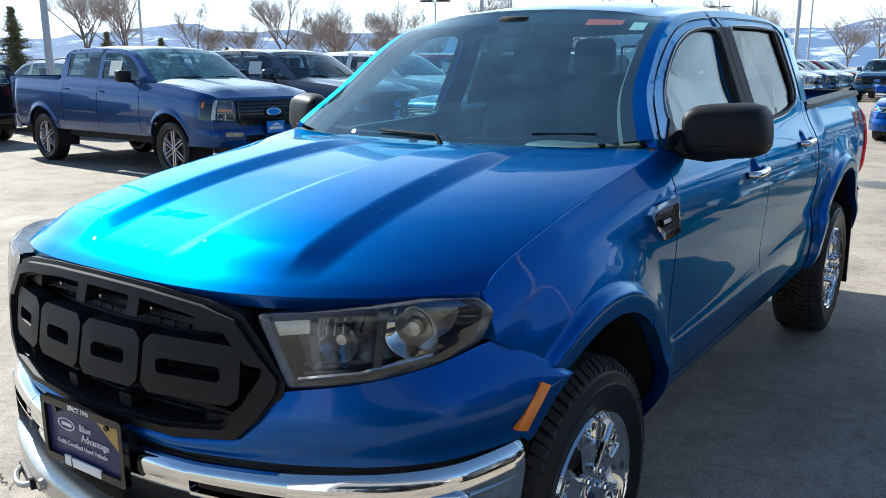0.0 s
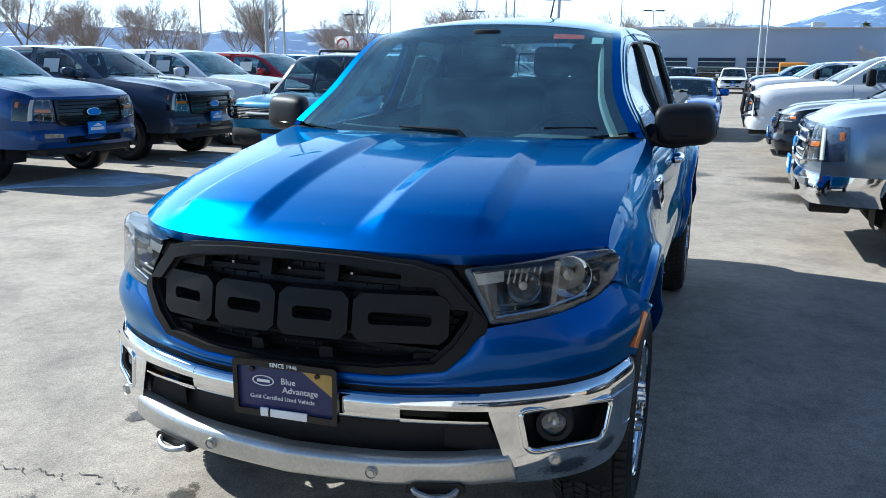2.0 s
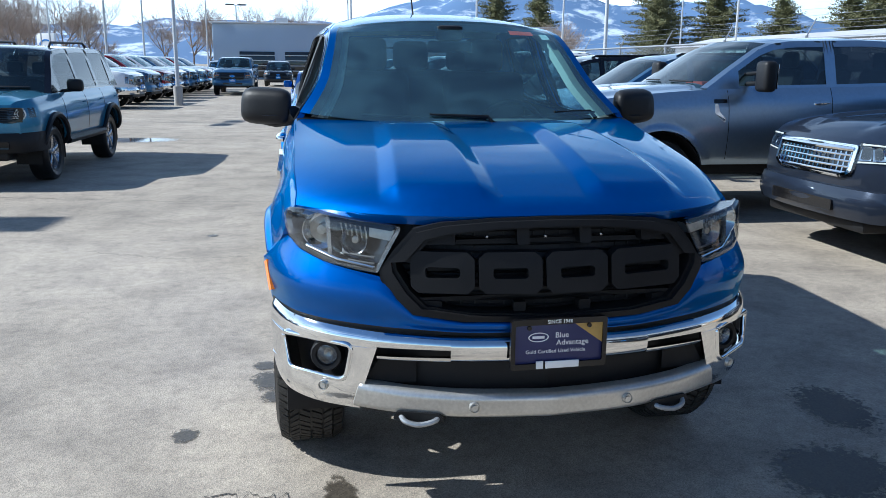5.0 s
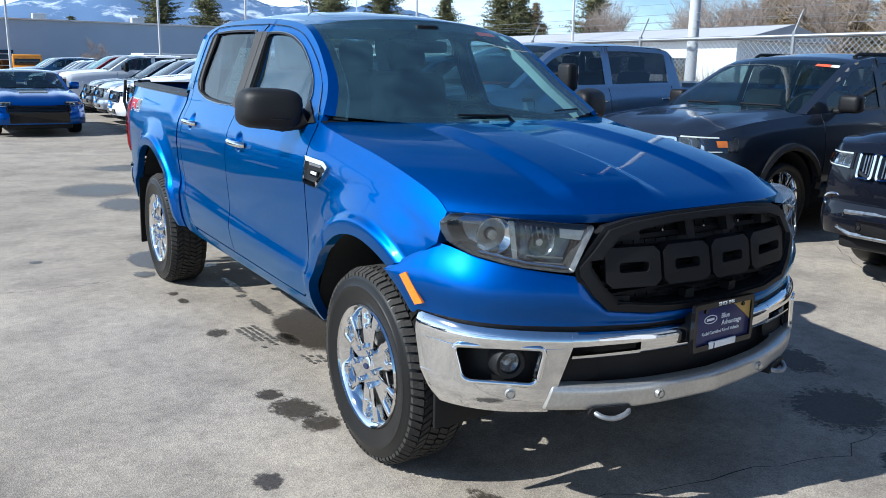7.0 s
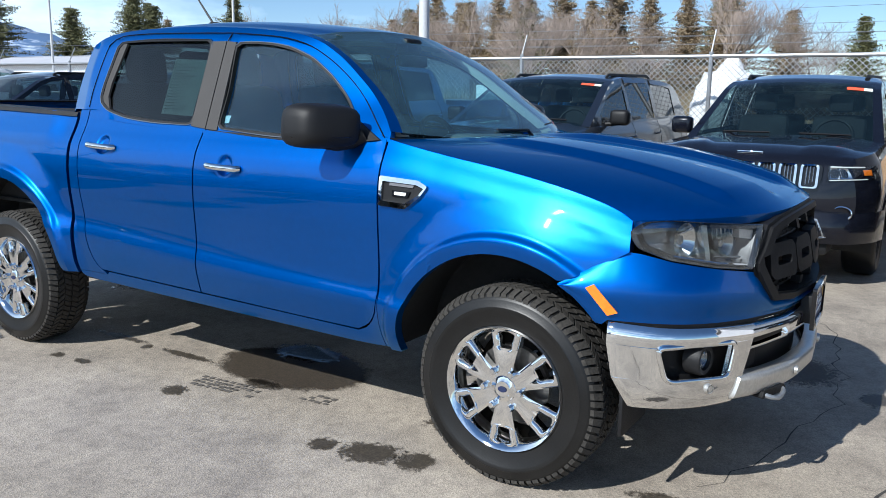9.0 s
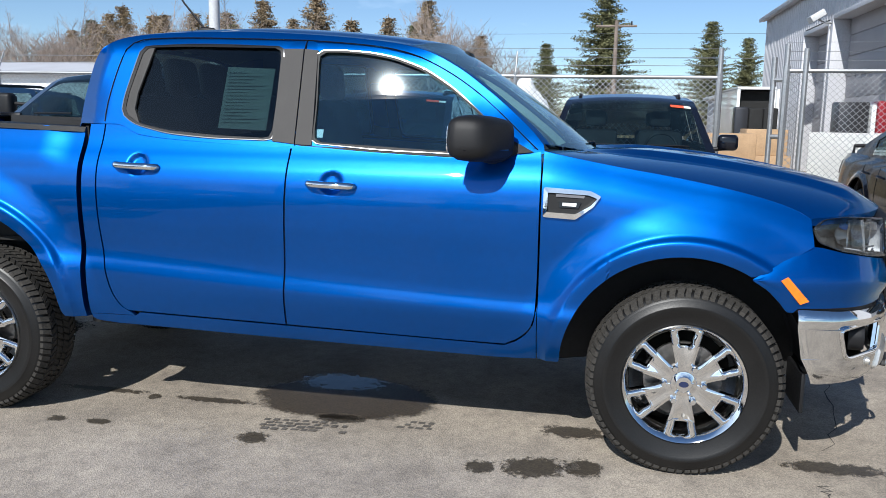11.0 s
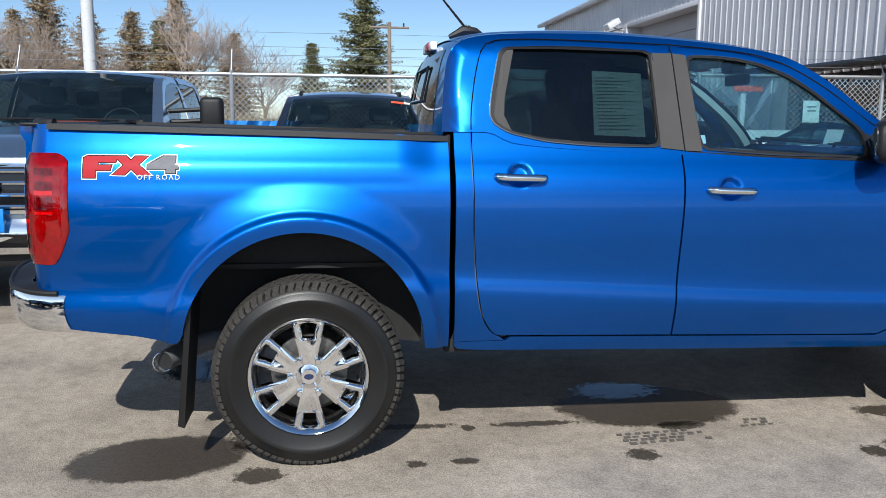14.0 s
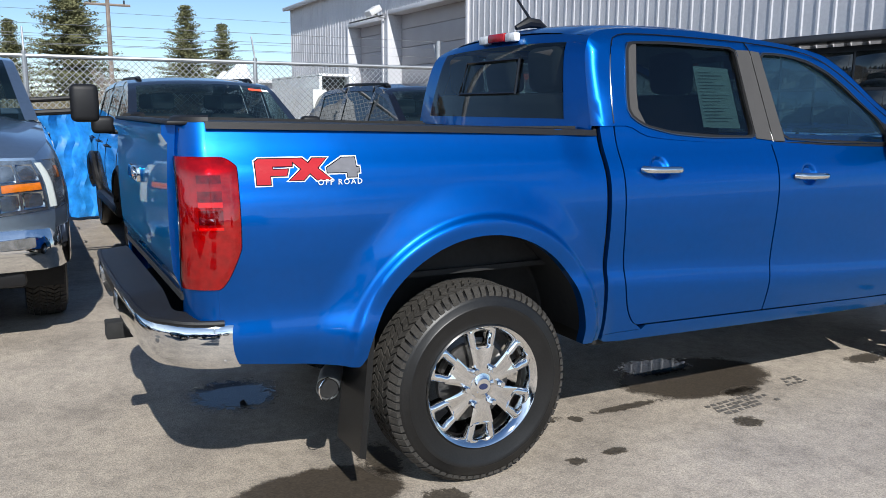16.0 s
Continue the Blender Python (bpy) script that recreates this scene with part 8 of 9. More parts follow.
for x, y, h in ((-13.5, 20, 9.0), (-22, 36, 9.5), (-11, 43, 7.5), (-5.2, 27, 9.3), (2.5, 48, 8.2), (-19, 62, 9), (10.5, 25, 9.5), (9.2, 42, 9.0), (17.5, 52, 9.5), (24, 40, 9), (-30, 70, 9), (-9, 75, 8.5), (33, 66, 9), (-35, 22, 9.5), (-24, 8, 10), (3.6, 70, 7.4), (26, 28, 8.2), (39, 85, 8.5)):
    lot_light(x, y, h, 0.075, 2, (x * 37 + y * 11) % 180)

# dealer signs: plain shapes
for x, y, w, z0, z1, col in ((-37.6, 75.6, 1.35, 2.2, 4.6, DECALRED), (-26.4, 88, 1.1, 1.4, 4.4, SIGNBLUE)):
    sg = thing("dealer_sign", "white pylon sign with a plain coloured oval", "sign")
    link("sign_board", *boxp(-w, w, -0.15, 0.15, z0, z1, 0.03), WHITE, sg)
    o = [(0.75 * w * math.cos(a), (z0 + z1) / 2 + 0.35 + 0.5 * w * math.sin(a)) for a in np.linspace(0, 2 * math.pi, 25)[:-1]]
    link("sign_oval", *ring(o, [(x_ * 0.75, (z0 + z1) / 2 + 0.35 + (z_ - (z0 + z1) / 2 - 0.35) * 0.75) for x_, z_ in o], lambda a, b: (a, -0.17, b), lambda a, b: (a, -0.14, b)), col, sg, smooth=0)
    link("sign_bar", *boxp(-0.8 * w, 0.8 * w, -0.17, -0.14, z0 + 0.25, z0 + 0.6, 0.01), col, sg)
    link("sign_post", *tube([(0, 0, 0), (0, 0, z0)], 0.15, 8), POLE, sg)
    sg.matrix_basis = pose(x, y, 0, 0, 0, -25)

# ---- chain-link fence ----
def fence_run(x0, y0, x1, y1, h, white=False):
    f = thing("chain_link_fence", "galvanised chain-link fence with steel posts and top rail", "fence", "fences")
    d = Vector((x1 - x0, y1 - y0, 0))
    n = max(1, round(d.length / 3.0))
    e = d.normalized()
    for k in range(n + 1):
        p = Vector((x0, y0, 0)) + d * k / n
        link("post", *tube([tuple(p), tuple(p + Vector((0, 0, h + 0.06)))], 0.03 if 0 < k < n else 0.045, 8), STEEL, f)
        link("barb_arm", *tube([tuple(p + Vector((0, 0, h + 0.05))), tuple(p + Vector((0.16, 0, h + 0.36)))], 0.012, 6), STEEL, f)
    link("top_rail", *tube([(x0, y0, h), (x1, y1, h)], 0.026, 8), STEEL, f)
    s = 0.085
    L = d.length
    pieces = []
    w = 0.0021
    for k in range(int((L + h) / s)):
        for sg in (1, -1):
            a0, b0 = k * s - h, 0.03
            a1, b1 = k * s, h - 0.02
            if a0 < 0:
                b0, a0 = 0.03 - a0, 0
            if a1 > L:
                b1, a1 = h - 0.02 - (a1 - L), L
            if b1 <= b0:
                continue
            ca, cb = (a0, a1) if sg > 0 else (L - a0, L - a1)
            p, q = Vector((x0, y0, b0)) + e * ca, Vector((x0, y0, b1)) + e * cb
            o = Vector((e.y, -e.x, 0)) * w
            up = Vector((0, 0, w * 1.3)) - e * w * 1.3 * sg
            v = [tuple(p + o), tuple(p - o * 0.5 + up), tuple(p - o * 0.5 - up), tuple(q + o), tuple(q - o * 0.5 + up), tuple(q - o * 0.5 - up)]
            pieces.append((v, [(0, 1, 4, 3), (1, 2, 5, 4), (2, 0, 3, 5)]))
    ob = link("wire_mesh", *join(*pieces), STEEL, f, "diamond wire mesh", smooth=0)
    tagged(ob, kind="stuff")
    return f


fence_run(8.13, -2.81, 8.05, 26.0, 2.05)
fence_run(7.63, -3.59, 7.0, -16.0, 2.12)
gate = thing("metal_gate", "chain-link gate with doubled steel posts", "gate")
for x, y, h in ((8.13, -2.81, 2.46), (7.63, -3.59, 2.46), (7.72, -3.45, 2.3), (7.50, -3.80, 2.40)):
    link("gate_post", *tube([(x, y, 0), (x, y, h)], 0.034, 10), STEEL, gate)
for z in (1.25, 2.0):
    link("gate_hinge", *tube([(7.63, -3.59, z), (7.72, -3.45, z)], 0.03, 8), STEEL, gate)
for k in range(3):
    wz = 2.2 + 0.12 * k
    link("barbed_wire", *tube([(8.25, 26, wz + 0.02), (8.3, -2.8, wz + 0.02)], 0.003, 4), STEEL, gate)
    link("barbed_wire", *tube([(7.75, -3.6, wz + 0.06), (7.1, -16, wz + 0.06)], 0.003, 4), STEEL, gate)
panel_w = thing("white_panel", "white sheet leaning along the fence foot", "panel", "white sheets")
link("sheet", *boxp(7.66, 7.69, -9.5, -3.95, 0.66, 1.32, 0.004), material("white sheet board", (0.72, 0.72, 0.70), 0.6, vary=0.15, vscale=2), panel_w)
for y, w, h, z in ((3.47, 0.42, 0.44, 1.20), (1.94, 0.27, 0.41, 1.20), (-0.82, 0.20, 0.27, 1.42)):
    nt = thing("fence_notice", "white notice board wired to the fence", "sign", "fence notices")
    link("notice_board", *boxp(7.98, 7.995, y - w / 2, y + w / 2, z, z + h, 0.003), PAPER, nt)

nt = thing("fence_notice", "white notice board wired to the fence by the gate", "sign", "fence notices")
link("notice_board", *boxp(7.40, 7.415, -5.66, -5.40, 1.44, 1.76, 0.003), PAPER, nt)
for z_ in (1.60, 1.66):
    link("notice_bar", *boxp(7.396, 7.40, -5.60, -5.46, z_, z_ + 0.022, 0.001), INK, nt)

# blue tarpaulin on the fence and a bundle in clear plastic
TARP = material("blue tarpaulin", (0.03, 0.22, 0.62), 0.4, vary=0.3, vscale=3, grain=0.3, scale=12)
bm = bmesh.new()
bmesh.ops.create_grid(bm, x_segments=30, y_segments=22, size=0.5)
for v in bm.verts:
    a, b = v.co.x, v.co.y
    fold = 0.06 * math.sin(a * 17 + 3 * b) + 0.04 * math.sin(a * 41 + b * 6) + 0.05 * noise.noise(Vector((a * 5, b * 5, 1)))
    v.co = (7.90 + fold - 0.05 * (0.5 - b), 2.42 + 1.5 * a + 0.03 * math.sin(b * 20), 0.72 + 1.35 * b)
tagged(part("tarpaulin", bm, TARP, None, "crumpled bright blue tarpaulin hung on the fence"), category="tarpaulin")
bm = bmesh.new()
bmesh.ops.create_icosphere(bm, subdivisions=4, radius=1)
for v in bm.verts:
    n_ = 1 + 0.16 * noise.noise(v.co * 2.2) + 0.08 * noise.noise(v.co * 6)
    v.co = (9.2 + 0.45 * v.co.x * n_, 0.1 + 0.55 * v.co.y * n_, 1.0 + 1.0 * v.co.z * n_)
    v.co.z = max(0.0, v.co.z)
tagged(part("wrapped_bale", bm, material("white plastic film", (0.75, 0.77, 0.78), 0.25, vary=0.15, vscale=4), None, "bale wrapped in crinkled white plastic film"), category="bale")

# ---- corrugated metal building ----
METAL = material("grey corrugated cladding", (0.50, 0.50, 0.525), 0.5, 0.0, vary=0.1, vscale=0.8, scale=20)
DOORGREY = material("grey roller door", (0.33, 0.32, 0.335), 0.6, vary=0.08, vscale=1.2)
bld = thing("workshop_building", "grey corrugated metal workshop with roller doors", "building")
WY, EAVE = -7.1, 5.35
holes = [(14.95, 19.75, 4.22), (20.25, 23.05, 4.10)]


def cladding(x0, x1, z0, z1, y, name="cladding"):
    n = int((x1 - x0) / 0.27)
    v, f = [], []
    for k in range(n):
        a = x0 + (x1 - x0) * k / n
        w = (x1 - x0) / n
        for dx, dy in ((0, 0), (0.74 * w, 0), (0.80 * w, 0.015), (0.94 * w, 0.015), (w, 0)):
            v += [(a + dx, y + dy, z0), (a + dx, y + dy, z1)]
        b = k * 10
        f += [(b + 2 * i, b + 2 * i + 2, b + 2 * i + 3, b + 2 * i + 1) for i in range(4)]
    link(name, v, f, METAL, bld, smooth=0)


cladding(2.0, 14.95, 0, EAVE, WY)
cladding(23.05, 29.6, 0, EAVE, WY)
cladding(14.95, 23.05, 4.25, EAVE, WY)
link("door_backing", *boxp(14.5, 23.5, WY - 0.62, WY - 0.48, 0, 4.5), DOORGREY, bld)
link("pilaster", *boxp(19.80, 20.20, WY - 0.48, WY + 0.02, 0, 4.25, 0.01), METAL, bld)
link("end_wall", *boxp(29.45, 29.6, WY - 20, WY - 0.02, 0, EAVE), METAL, bld)
link("back_wall", *boxp(2.0, 29.6, WY - 20.2, WY - 20, 0, EAVE), METAL, bld)
link("near_end_wall", *boxp(2.0, 2.15, WY - 20, WY - 0.02, 0, EAVE), METAL, bld)
link("roof", *prism([(WY + 0.25, EAVE + 0.02), (WY - 10, EAVE + 2.2), (WY - 20.3, EAVE + 0.02), (WY - 20.3, EAVE - 0.1), (WY - 10, EAVE + 2.08), (WY + 0.25, EAVE - 0.1)], lambda a, b: (1.8, a, b), lambda a, b: (29.8, a, b)), METAL, bld, smooth=0)
link("eave_trim", *boxp(1.8, 29.8, WY + 0.05, WY + 0.27, EAVE - 0.07, EAVE + 0.035, 0.01), METAL, bld)
for x0, x1, h in holes:
    d = new("roller_door")
    d.parent = bld
    for z in np.arange(0, h, 0.54):
        link("door_panel", *boxp(x0, x1, WY - 0.45, WY - 0.40, z, z + 0.53, 0.012), DOORGREY, d)
    link("door_frame", *join(boxp(x0 - 0.12, x0, WY - 0.42, WY + 0.05, 0, h + 0.1, 0.01), boxp(x1, x1 + 0.12, WY - 0.42, WY + 0.05, 0, h + 0.1, 0.01), boxp(x0, x1, WY - 0.42, WY + 0.05, h - 0.02, h + 0.1, 0.01)), METAL, bld)
wl = link("wall_lamp", *boxp(-0.24, 0.24, -0.20, 0.20, -0.09, 0.09, 0.03), POLE, bld, "pale flood lamp over the doors", m=pose(20.0, WY + 0.42, 4.30, -32))
link("lamp_bracket", *tube([(20.0, WY, 4.12), (20.0, WY + 0.22, 4.14), (20.0, WY + 0.36, 4.22)], 0.025, 6), STEEL, wl.parent)
for k in range(28):
    x0 = 2.25 + (k % 14) * 0.60
    z0 = 1.22 + 0.52 * (k // 14)
    link("window_pane", *boxp(x0, x0 + 0.56, WY + 0.045, WY + 0.07, z0, z0 + 0.48, 0.01), FARGLASS, bld)
link("window_frame", *boxp(2.15, 10.72, WY + 0.036, WY + 0.05, 1.15, 2.30, 0.005), DARKRIM, bld)
link("window_lintel", *boxp(2.1, 10.8, WY + 0.04, WY + 0.5, 2.34, 2.44, 0.01), DARKRIM, bld)
low_door = link("low_door", *boxp(11.3, 13.2, WY + 0.04, WY + 0.08, 0, 2.40, 0.01), material("pale blue-grey door", (0.42, 0.46, 0.55), 0.6, vary=0.08), bld, "pale blue-grey low door")
link("door_awning", *boxp(11.1, 13.4, WY + 0.04, WY + 0.45, 2.42, 2.50, 0.01), DARKRIM, low_door)

# yard clutter by the doors: white container, crates, cartons
cont = thing("shipping_container", "white storage container in the yard with one door open", "container")
link("container_shell", *join(boxp(19.2, 24.0, -5.66, -5.58, 0.1, 2.35), boxp(19.2, 24.0, -4.76, -4.68, 0.1, 2.35), boxp(19.2, 24.0, -5.66, -4.68, 2.33, 2.40), boxp(19.2, 24.0, -5.66, -4.68, 0.05, 0.15), boxp(23.9, 24.0, -5.58, -4.76, 0.15, 2.33)), PAINTS["white"], cont)
link("container_door", *boxp(19.10, 19.80, -5.74, -5.68, 0.12, 2.34, 0.01), PAINTS["white"], cont, "white door leaf folded back")
# near-black floor and panel added to paint the shade inside the mouth
link("container_shade_panel", *join(boxp(19.3, 23.8, -5.57, -4.77, 0.16, 0.20), boxp(19.55, 19.65, -5.57, -4.77, 0.20, 2.30)), DARK, cont, "dark load behind the door")
WOODB = material("brown cardboard", (0.42, 0.28, 0.16), 0.85, vary=0.15, vscale=5)
for k, (x, y, z, a, b, c) in enumerate(((11.2, -3.2, 0, 1.2, 1.0, 0.8), (11.0, -3.4, 0.8, 0.7, 0.8, 0.45), (12.9, -4.33, 0, 0.9, 0.84, 0.82), (12.9, -4.30, 0.82, 0.78, 0.76, 0.50), (10.8, -4.5, 0, 0.8, 0.7, 0.6))):
    bx = tagged(link("cardboard_carton", *boxp(x - a / 2, x + a / 2, y - b / 2, y + b / 2, z, z + c, 0.015), WOODB, None, "brown cardboard carton stacked in the yard"), category="carton", group="cartons")
for y0, y1, h, mt, what in ((-5.92, -5.40, 1.84, DARKRIM, "dark grey"), (-6.04, -5.96, 1.80, PAINTS["white"], "narrow white"), (-6.42, -6.06, 1.86, PAINTS["red"], "dark red"), (-6.80, -6.46, 1.78, DARKRIM, "dark grey")):
    cab_ = thing("steel_locker", what + " tall steel cabinet standing in the yard", "cabinet", "yard cabinets")
    link("locker_body", *boxp(12.0, 12.5, y0, y1, 0, h, 0.015), mt, cab_)
    link("locker_door", *boxp(11.98, 12.0, y0 + 0.02, y1 - 0.02, 0.08, h - 0.06, 0.004), mt, cab_)
    link("locker_handle", *boxp(11.955, 11.98, y0 + 0.03, y0 + 0.045, 0.95, 1.12, 0.003), STEEL, cab_)
for y0, h, mt in ((-4.38, 1.83, DARKRIM), (-4.72, 1.80, DARK), (-5.06, 1.81, DARK)):
    cs = thing("equipment_case", "upright black equipment case in the yard", "case", "yard cases")
    link("case_body", *boxp(17.3, 17.7, y0 - 0.33, y0, 0, h, 0.04, 3), mt, cs)
    link("case_latch", *boxp(17.285, 17.30, y0 - 0.20, y0 - 0.13, h * 0.6, h * 0.66, 0.004), STEEL, cs)
hp_ = thing("hoop_stand", "orange board on a pale post in the yard", "stand")
link("post", *boxp(11.5, 11.62, -6.62, -6.52, 0, 2.10, 0.01), POLE, hp_)
link("board", *boxp(11.45, 11.50, -6.95, -6.35, 2.05, 2.16, 0.01), ORANGE, hp_)

# ---- far dealership building and low sheds ----
GREYWALL = material("blue-grey wall panel", (0.36, 0.45, 0.57), 0.7, vary=0.06, vscale=0.3)
far = thing("showroom_building", "long blue-grey dealership building with flat roof", "building")
link("wall", *boxp(-9, 25.5, 80, 110, 0, 5.35, 0.05), GREYWALL, far)
link("parapet", *boxp(-9.2, 25.7, 79.7, 110, 5.35, 5.5, 0.03), POLE, far)
for k in range(3):
    x = -6.5 + 4.4 * k
    w_ = link("garage_window", *boxp(x, x + 3.4, 79.9, 80.02, 0.2, 2.7, 0.02), FARGLASS, far)
    for j in range(4):
        link("glazing_bar", *boxp(x, x + 3.4, 79.86, 79.92, 0.8 + 0.5 * j, 0.88 + 0.5 * j), POLE, w_)
for x in (-3, 8, 17):
    link("roof_vent", *boxp(x, x + 1.2, 84, 85, 5.4, 6.2, 0.05), POLE, far)
shed = thing("long_shed", "long low white shed beyond the fence", "building", "sheds")
link("wall", *boxp(26, 32, 18, 52, 0, 2.9, 0.03), PAINTS["white"], shed)
link("roof", *prism([(25.6, 2.9), (29, 3.6), (32.4, 2.9)], lambda a, b: (a, 17.6, b), lambda a, b: (a, 52.4, b)), METAL, shed, smooth=0)
for k in range(7):
    link("shed_window", *boxp(25.97, 26.0, 20 + 4.5 * k, 21.8 + 4.5 * k, 1.2, 2.2, 0.01), FARGLASS, shed)
shed2 = thing("long_shed", "grey low storage shed beyond the yard", "building", "sheds")
link("wall", *boxp(33, 38, -9.5, -6.1, 0, 2.5, 0.03), METAL, shed2)
link("roof", *boxp(32.7, 38.3, -9.7, -5.9, 2.5, 2.65, 0.02), POLE, shed2)

# ---- trees ----
BARK = material("grey-brown bark", (0.21, 0.17, 0.14), 0.9, grain=0.5, scale=18, vary=0.25, vscale=3)
# twig colour is lightened to put distance haze into it
TWIG = material("bare twigs", (0.33, 0.27, 0.23), 0.9, vary=0.25, vscale=1.5)
NEEDLE = material("spruce needles", (0.15, 0.15, 0.068), 0.8, vary=0.4, vscale=0.8, scale=6)
DRYNEEDLE = material("dry larch needles", (0.27, 0.205, 0.125), 0.85, vary=0.35, vscale=0.8, scale=6)


def bare_tree(seed, h, spread=0.55, limbs=5):
    """Trunk and limbs that fork into fine twigs."""
    rg = random.Random(seed)
    trunk, twigs = [], []

    def grow(p, d, length, r, depth):
        pts, rs = [p.copy()], [r]
        q, e = p.copy(), d.copy()
        for k in range(3):
            e = (e + Vector((rg.uniform(-1, 1), rg.uniform(-1, 1), rg.uniform(-0.2, 0.6))) * 0.16).normalized()
            q = q + e * length / 3
            pts.append(q.copy())
            rs.append(max(0.0065, r * (1 - 0.22 * (k + 1))))
        (trunk if depth < 2 else twigs).append(tube(pts, rs, 6 if depth < 2 else 3, caps=False))
        if depth >= 5:
            return
        for _ in range(limbs if depth == 0 else (4 if depth == 2 else 3)):
            t = rg.uniform(0.45, 1.0)
            k = min(2, int(t * 3))
            b = pts[k].lerp(pts[k + 1], t * 3 - k)
            side = Vector((rg.uniform(-1, 1), rg.uniform(-1, 1), rg.uniform(-0.1, 0.5))).normalized()
            grow(b, (e * (1 - spread) + side * spread + Vector((0, 0, 0.18))).normalized(), length * rg.uniform(0.55, 0.78), r * 0.5, depth + 1)
        grow(q, e, length * 0.72, r * 0.6, depth + 1)
    grow(Vector((0, 0, 0)), Vector((0, 0, 1)), h * 0.30, h * 0.014, 0)
    t = thing("bare_tree", "leafless grey-brown deciduous tree in winter", "tree", "bare trees")
    link("trunk", *join(*trunk), BARK, t, smooth=60)
    link("crown", *join(*twigs), TWIG, t, "bare twiggy crown", smooth=0)
    return t


def conifer(seed, h, mat, width=0.24, ragged=0.25):
    """Tapered trunk with drooping whorls of branches, each a spray of needle clumps."""
    rg = random.Random(seed)
    v, f = [], []
    z = h * 0.08
    while z < h * 0.98:
        t = z / h
        reach = h * width * 1.22 * (1 - t) ** 0.80 * (0.86 + 0.14 * math.sin(z * 3.1 + seed)) + 0.10
        for k in range(11 if t < 0.8 else 8):
            a = rg.uniform(0, 2 * math.pi)
            ln = reach * rg.uniform(1 - ragged * 2, 1.1)
            droop = 0.25 - 0.55 * t
            n = max(3, int(ln / 0.22))
            for i in range(n):
                u = (i + 0.6) / n
                c = Vector((math.cos(a) * ln * u, math.sin(a) * ln * u, z - droop * ln * u * u + 0.1 * ln * u))
                for _ in range(15):
                    size = (0.085 + 0.07 * (1 - u)) * (0.7 + h * 0.028)
                    o = c + Vector((rg.gauss(0, 1), rg.gauss(0, 1), rg.gauss(0, 0.5))) * size * 1.45
                    e1 = Vector((rg.uniform(-1, 1), rg.uniform(-1, 1), rg.uniform(-0.9, 0.3))).normalized() * size * 1.5
                    e2 = Vector((rg.uniform(-1, 1), rg.uniform(-1, 1), rg.uniform(-0.6, 0.6))).normalized() * size * 0.6
                    b = len(v)
                    v += [tuple(o - e2), tuple(o + e1), tuple(o + e2)]
                    f.append((b, b + 1, b + 2))
        z += h * 0.028 + 0.05
    t_ = thing("conifer", "tall dark green spruce" if mat is NEEDLE else "olive brown larch in winter", "tree", "conifers")
    link("trunk", *tube([(0, 0, 0), (0, 0, h * 0.5), (0, 0, h)], [h * 0.016, h * 0.010, 0.02], 8), BARK, t_)
    link("crown", v, f, mat, t_, smooth=0)
    return t_


bares = [bare_tree(3, 10.0, 0.62, 6), bare_tree(8, 11.5, 0.58, 6), bare_tree(15, 9.0, 0.68, 6)]
conifers = [conifer(2, 13.0, NEEDLE, 0.31), conifer(5, 10.0, NEEDLE, 0.31), conifer(9, 12.0, DRYNEEDLE, 0.32), conifer(12, 9.0, NEEDLE, 0.36, 0.35)]


def place_trees(kinds, spots, wide=1.0):
    for k, (x, y, s) in enumerate(spots):
        src = kinds[k % len(kinds)]
        c = copy_thing(src, pose(x, y, 0, 0, 0, (k * 77) % 360))
        c.scale = (s * wide, s * wide, s * (0.92 + 0.16 * ((k * 13) % 7) / 6))


rt = random.Random(21)
# bare trees along the west and north-west, beyond the truck row
place_trees(bares, [(-62 + 6.0 * k + rt.uniform(-1.5, 1.5), 52 + 3.0 * k + rt.uniform(-5, 5), rt.uniform(0.75, 1.05)) for k in range(8)])
place_trees(bares, [(-52 + 5.2 * k + rt.uniform(-2, 2), 108 + rt.uniform(-8, 10), rt.uniform(0.8, 1.25)) for k in range(12)])
place_trees(bares, [(-66 + 4.6 * k + rt.uniform(-1.5, 1.5), 70 + 2.6 * k + rt.uniform(-4, 4), rt.uniform(0.8, 1.1)) for k in range(10)])
place_trees(bares, [(-44, 14, 1.15), (-52, 22, 1.1), (-47, 29, 1.2), (-58, 8, 1.2), (-60, 34, 1.1), (-54, 40, 1.0), (-64, 24, 1.0)])
place_trees([conifers[3]], [(-60, 18, 0.55), (-57, 27, 0.6), (-66, 40, 0.5), (-50, 34, 0.4), (-70, 12, 0.7), (-62, 50, 0.4)])
# east: spruces and larches behind the fence, with bare trees between them
place_trees(conifers[:2], [(62, -1, 1.0), (54, 3, 0.62), (60, -11.2, 0.56), (74, 17, 1.0), (60, -8.6, 0.68), (64, 31, 0.95), (90, 62, 1.05), (66, 84, 1.3), (52, 96, 1.2), (35, 118, 1.35), (30, 125, 1.25), (20, 140, 0.9), (46, 100, 1.3)], 1.22)
place_trees([conifers[2]], [(70, 22, 0.95), (66, 14, 0.9), (72, 26, 1.05), (78, 34, 1.1), (80, 39, 1.05), (82, 44, 1.1), (70, 10, 0.8), (84, 49, 1.15), (86, 55, 1.1), (76, 30, 0.9), (68, 18, 0.85), (75, 38, 1.0), (79, 47, 1.05), (88, 60, 1.1), (92, 66, 1.1), (74, 43, 0.9), (80, 53, 1.0)], 1.2)
place_trees([conifers[3]], [(44, 68, 1.1), (38, 82, 1.1), (57, 76, 1.35), (66, 70, 1.35)], 1.15)
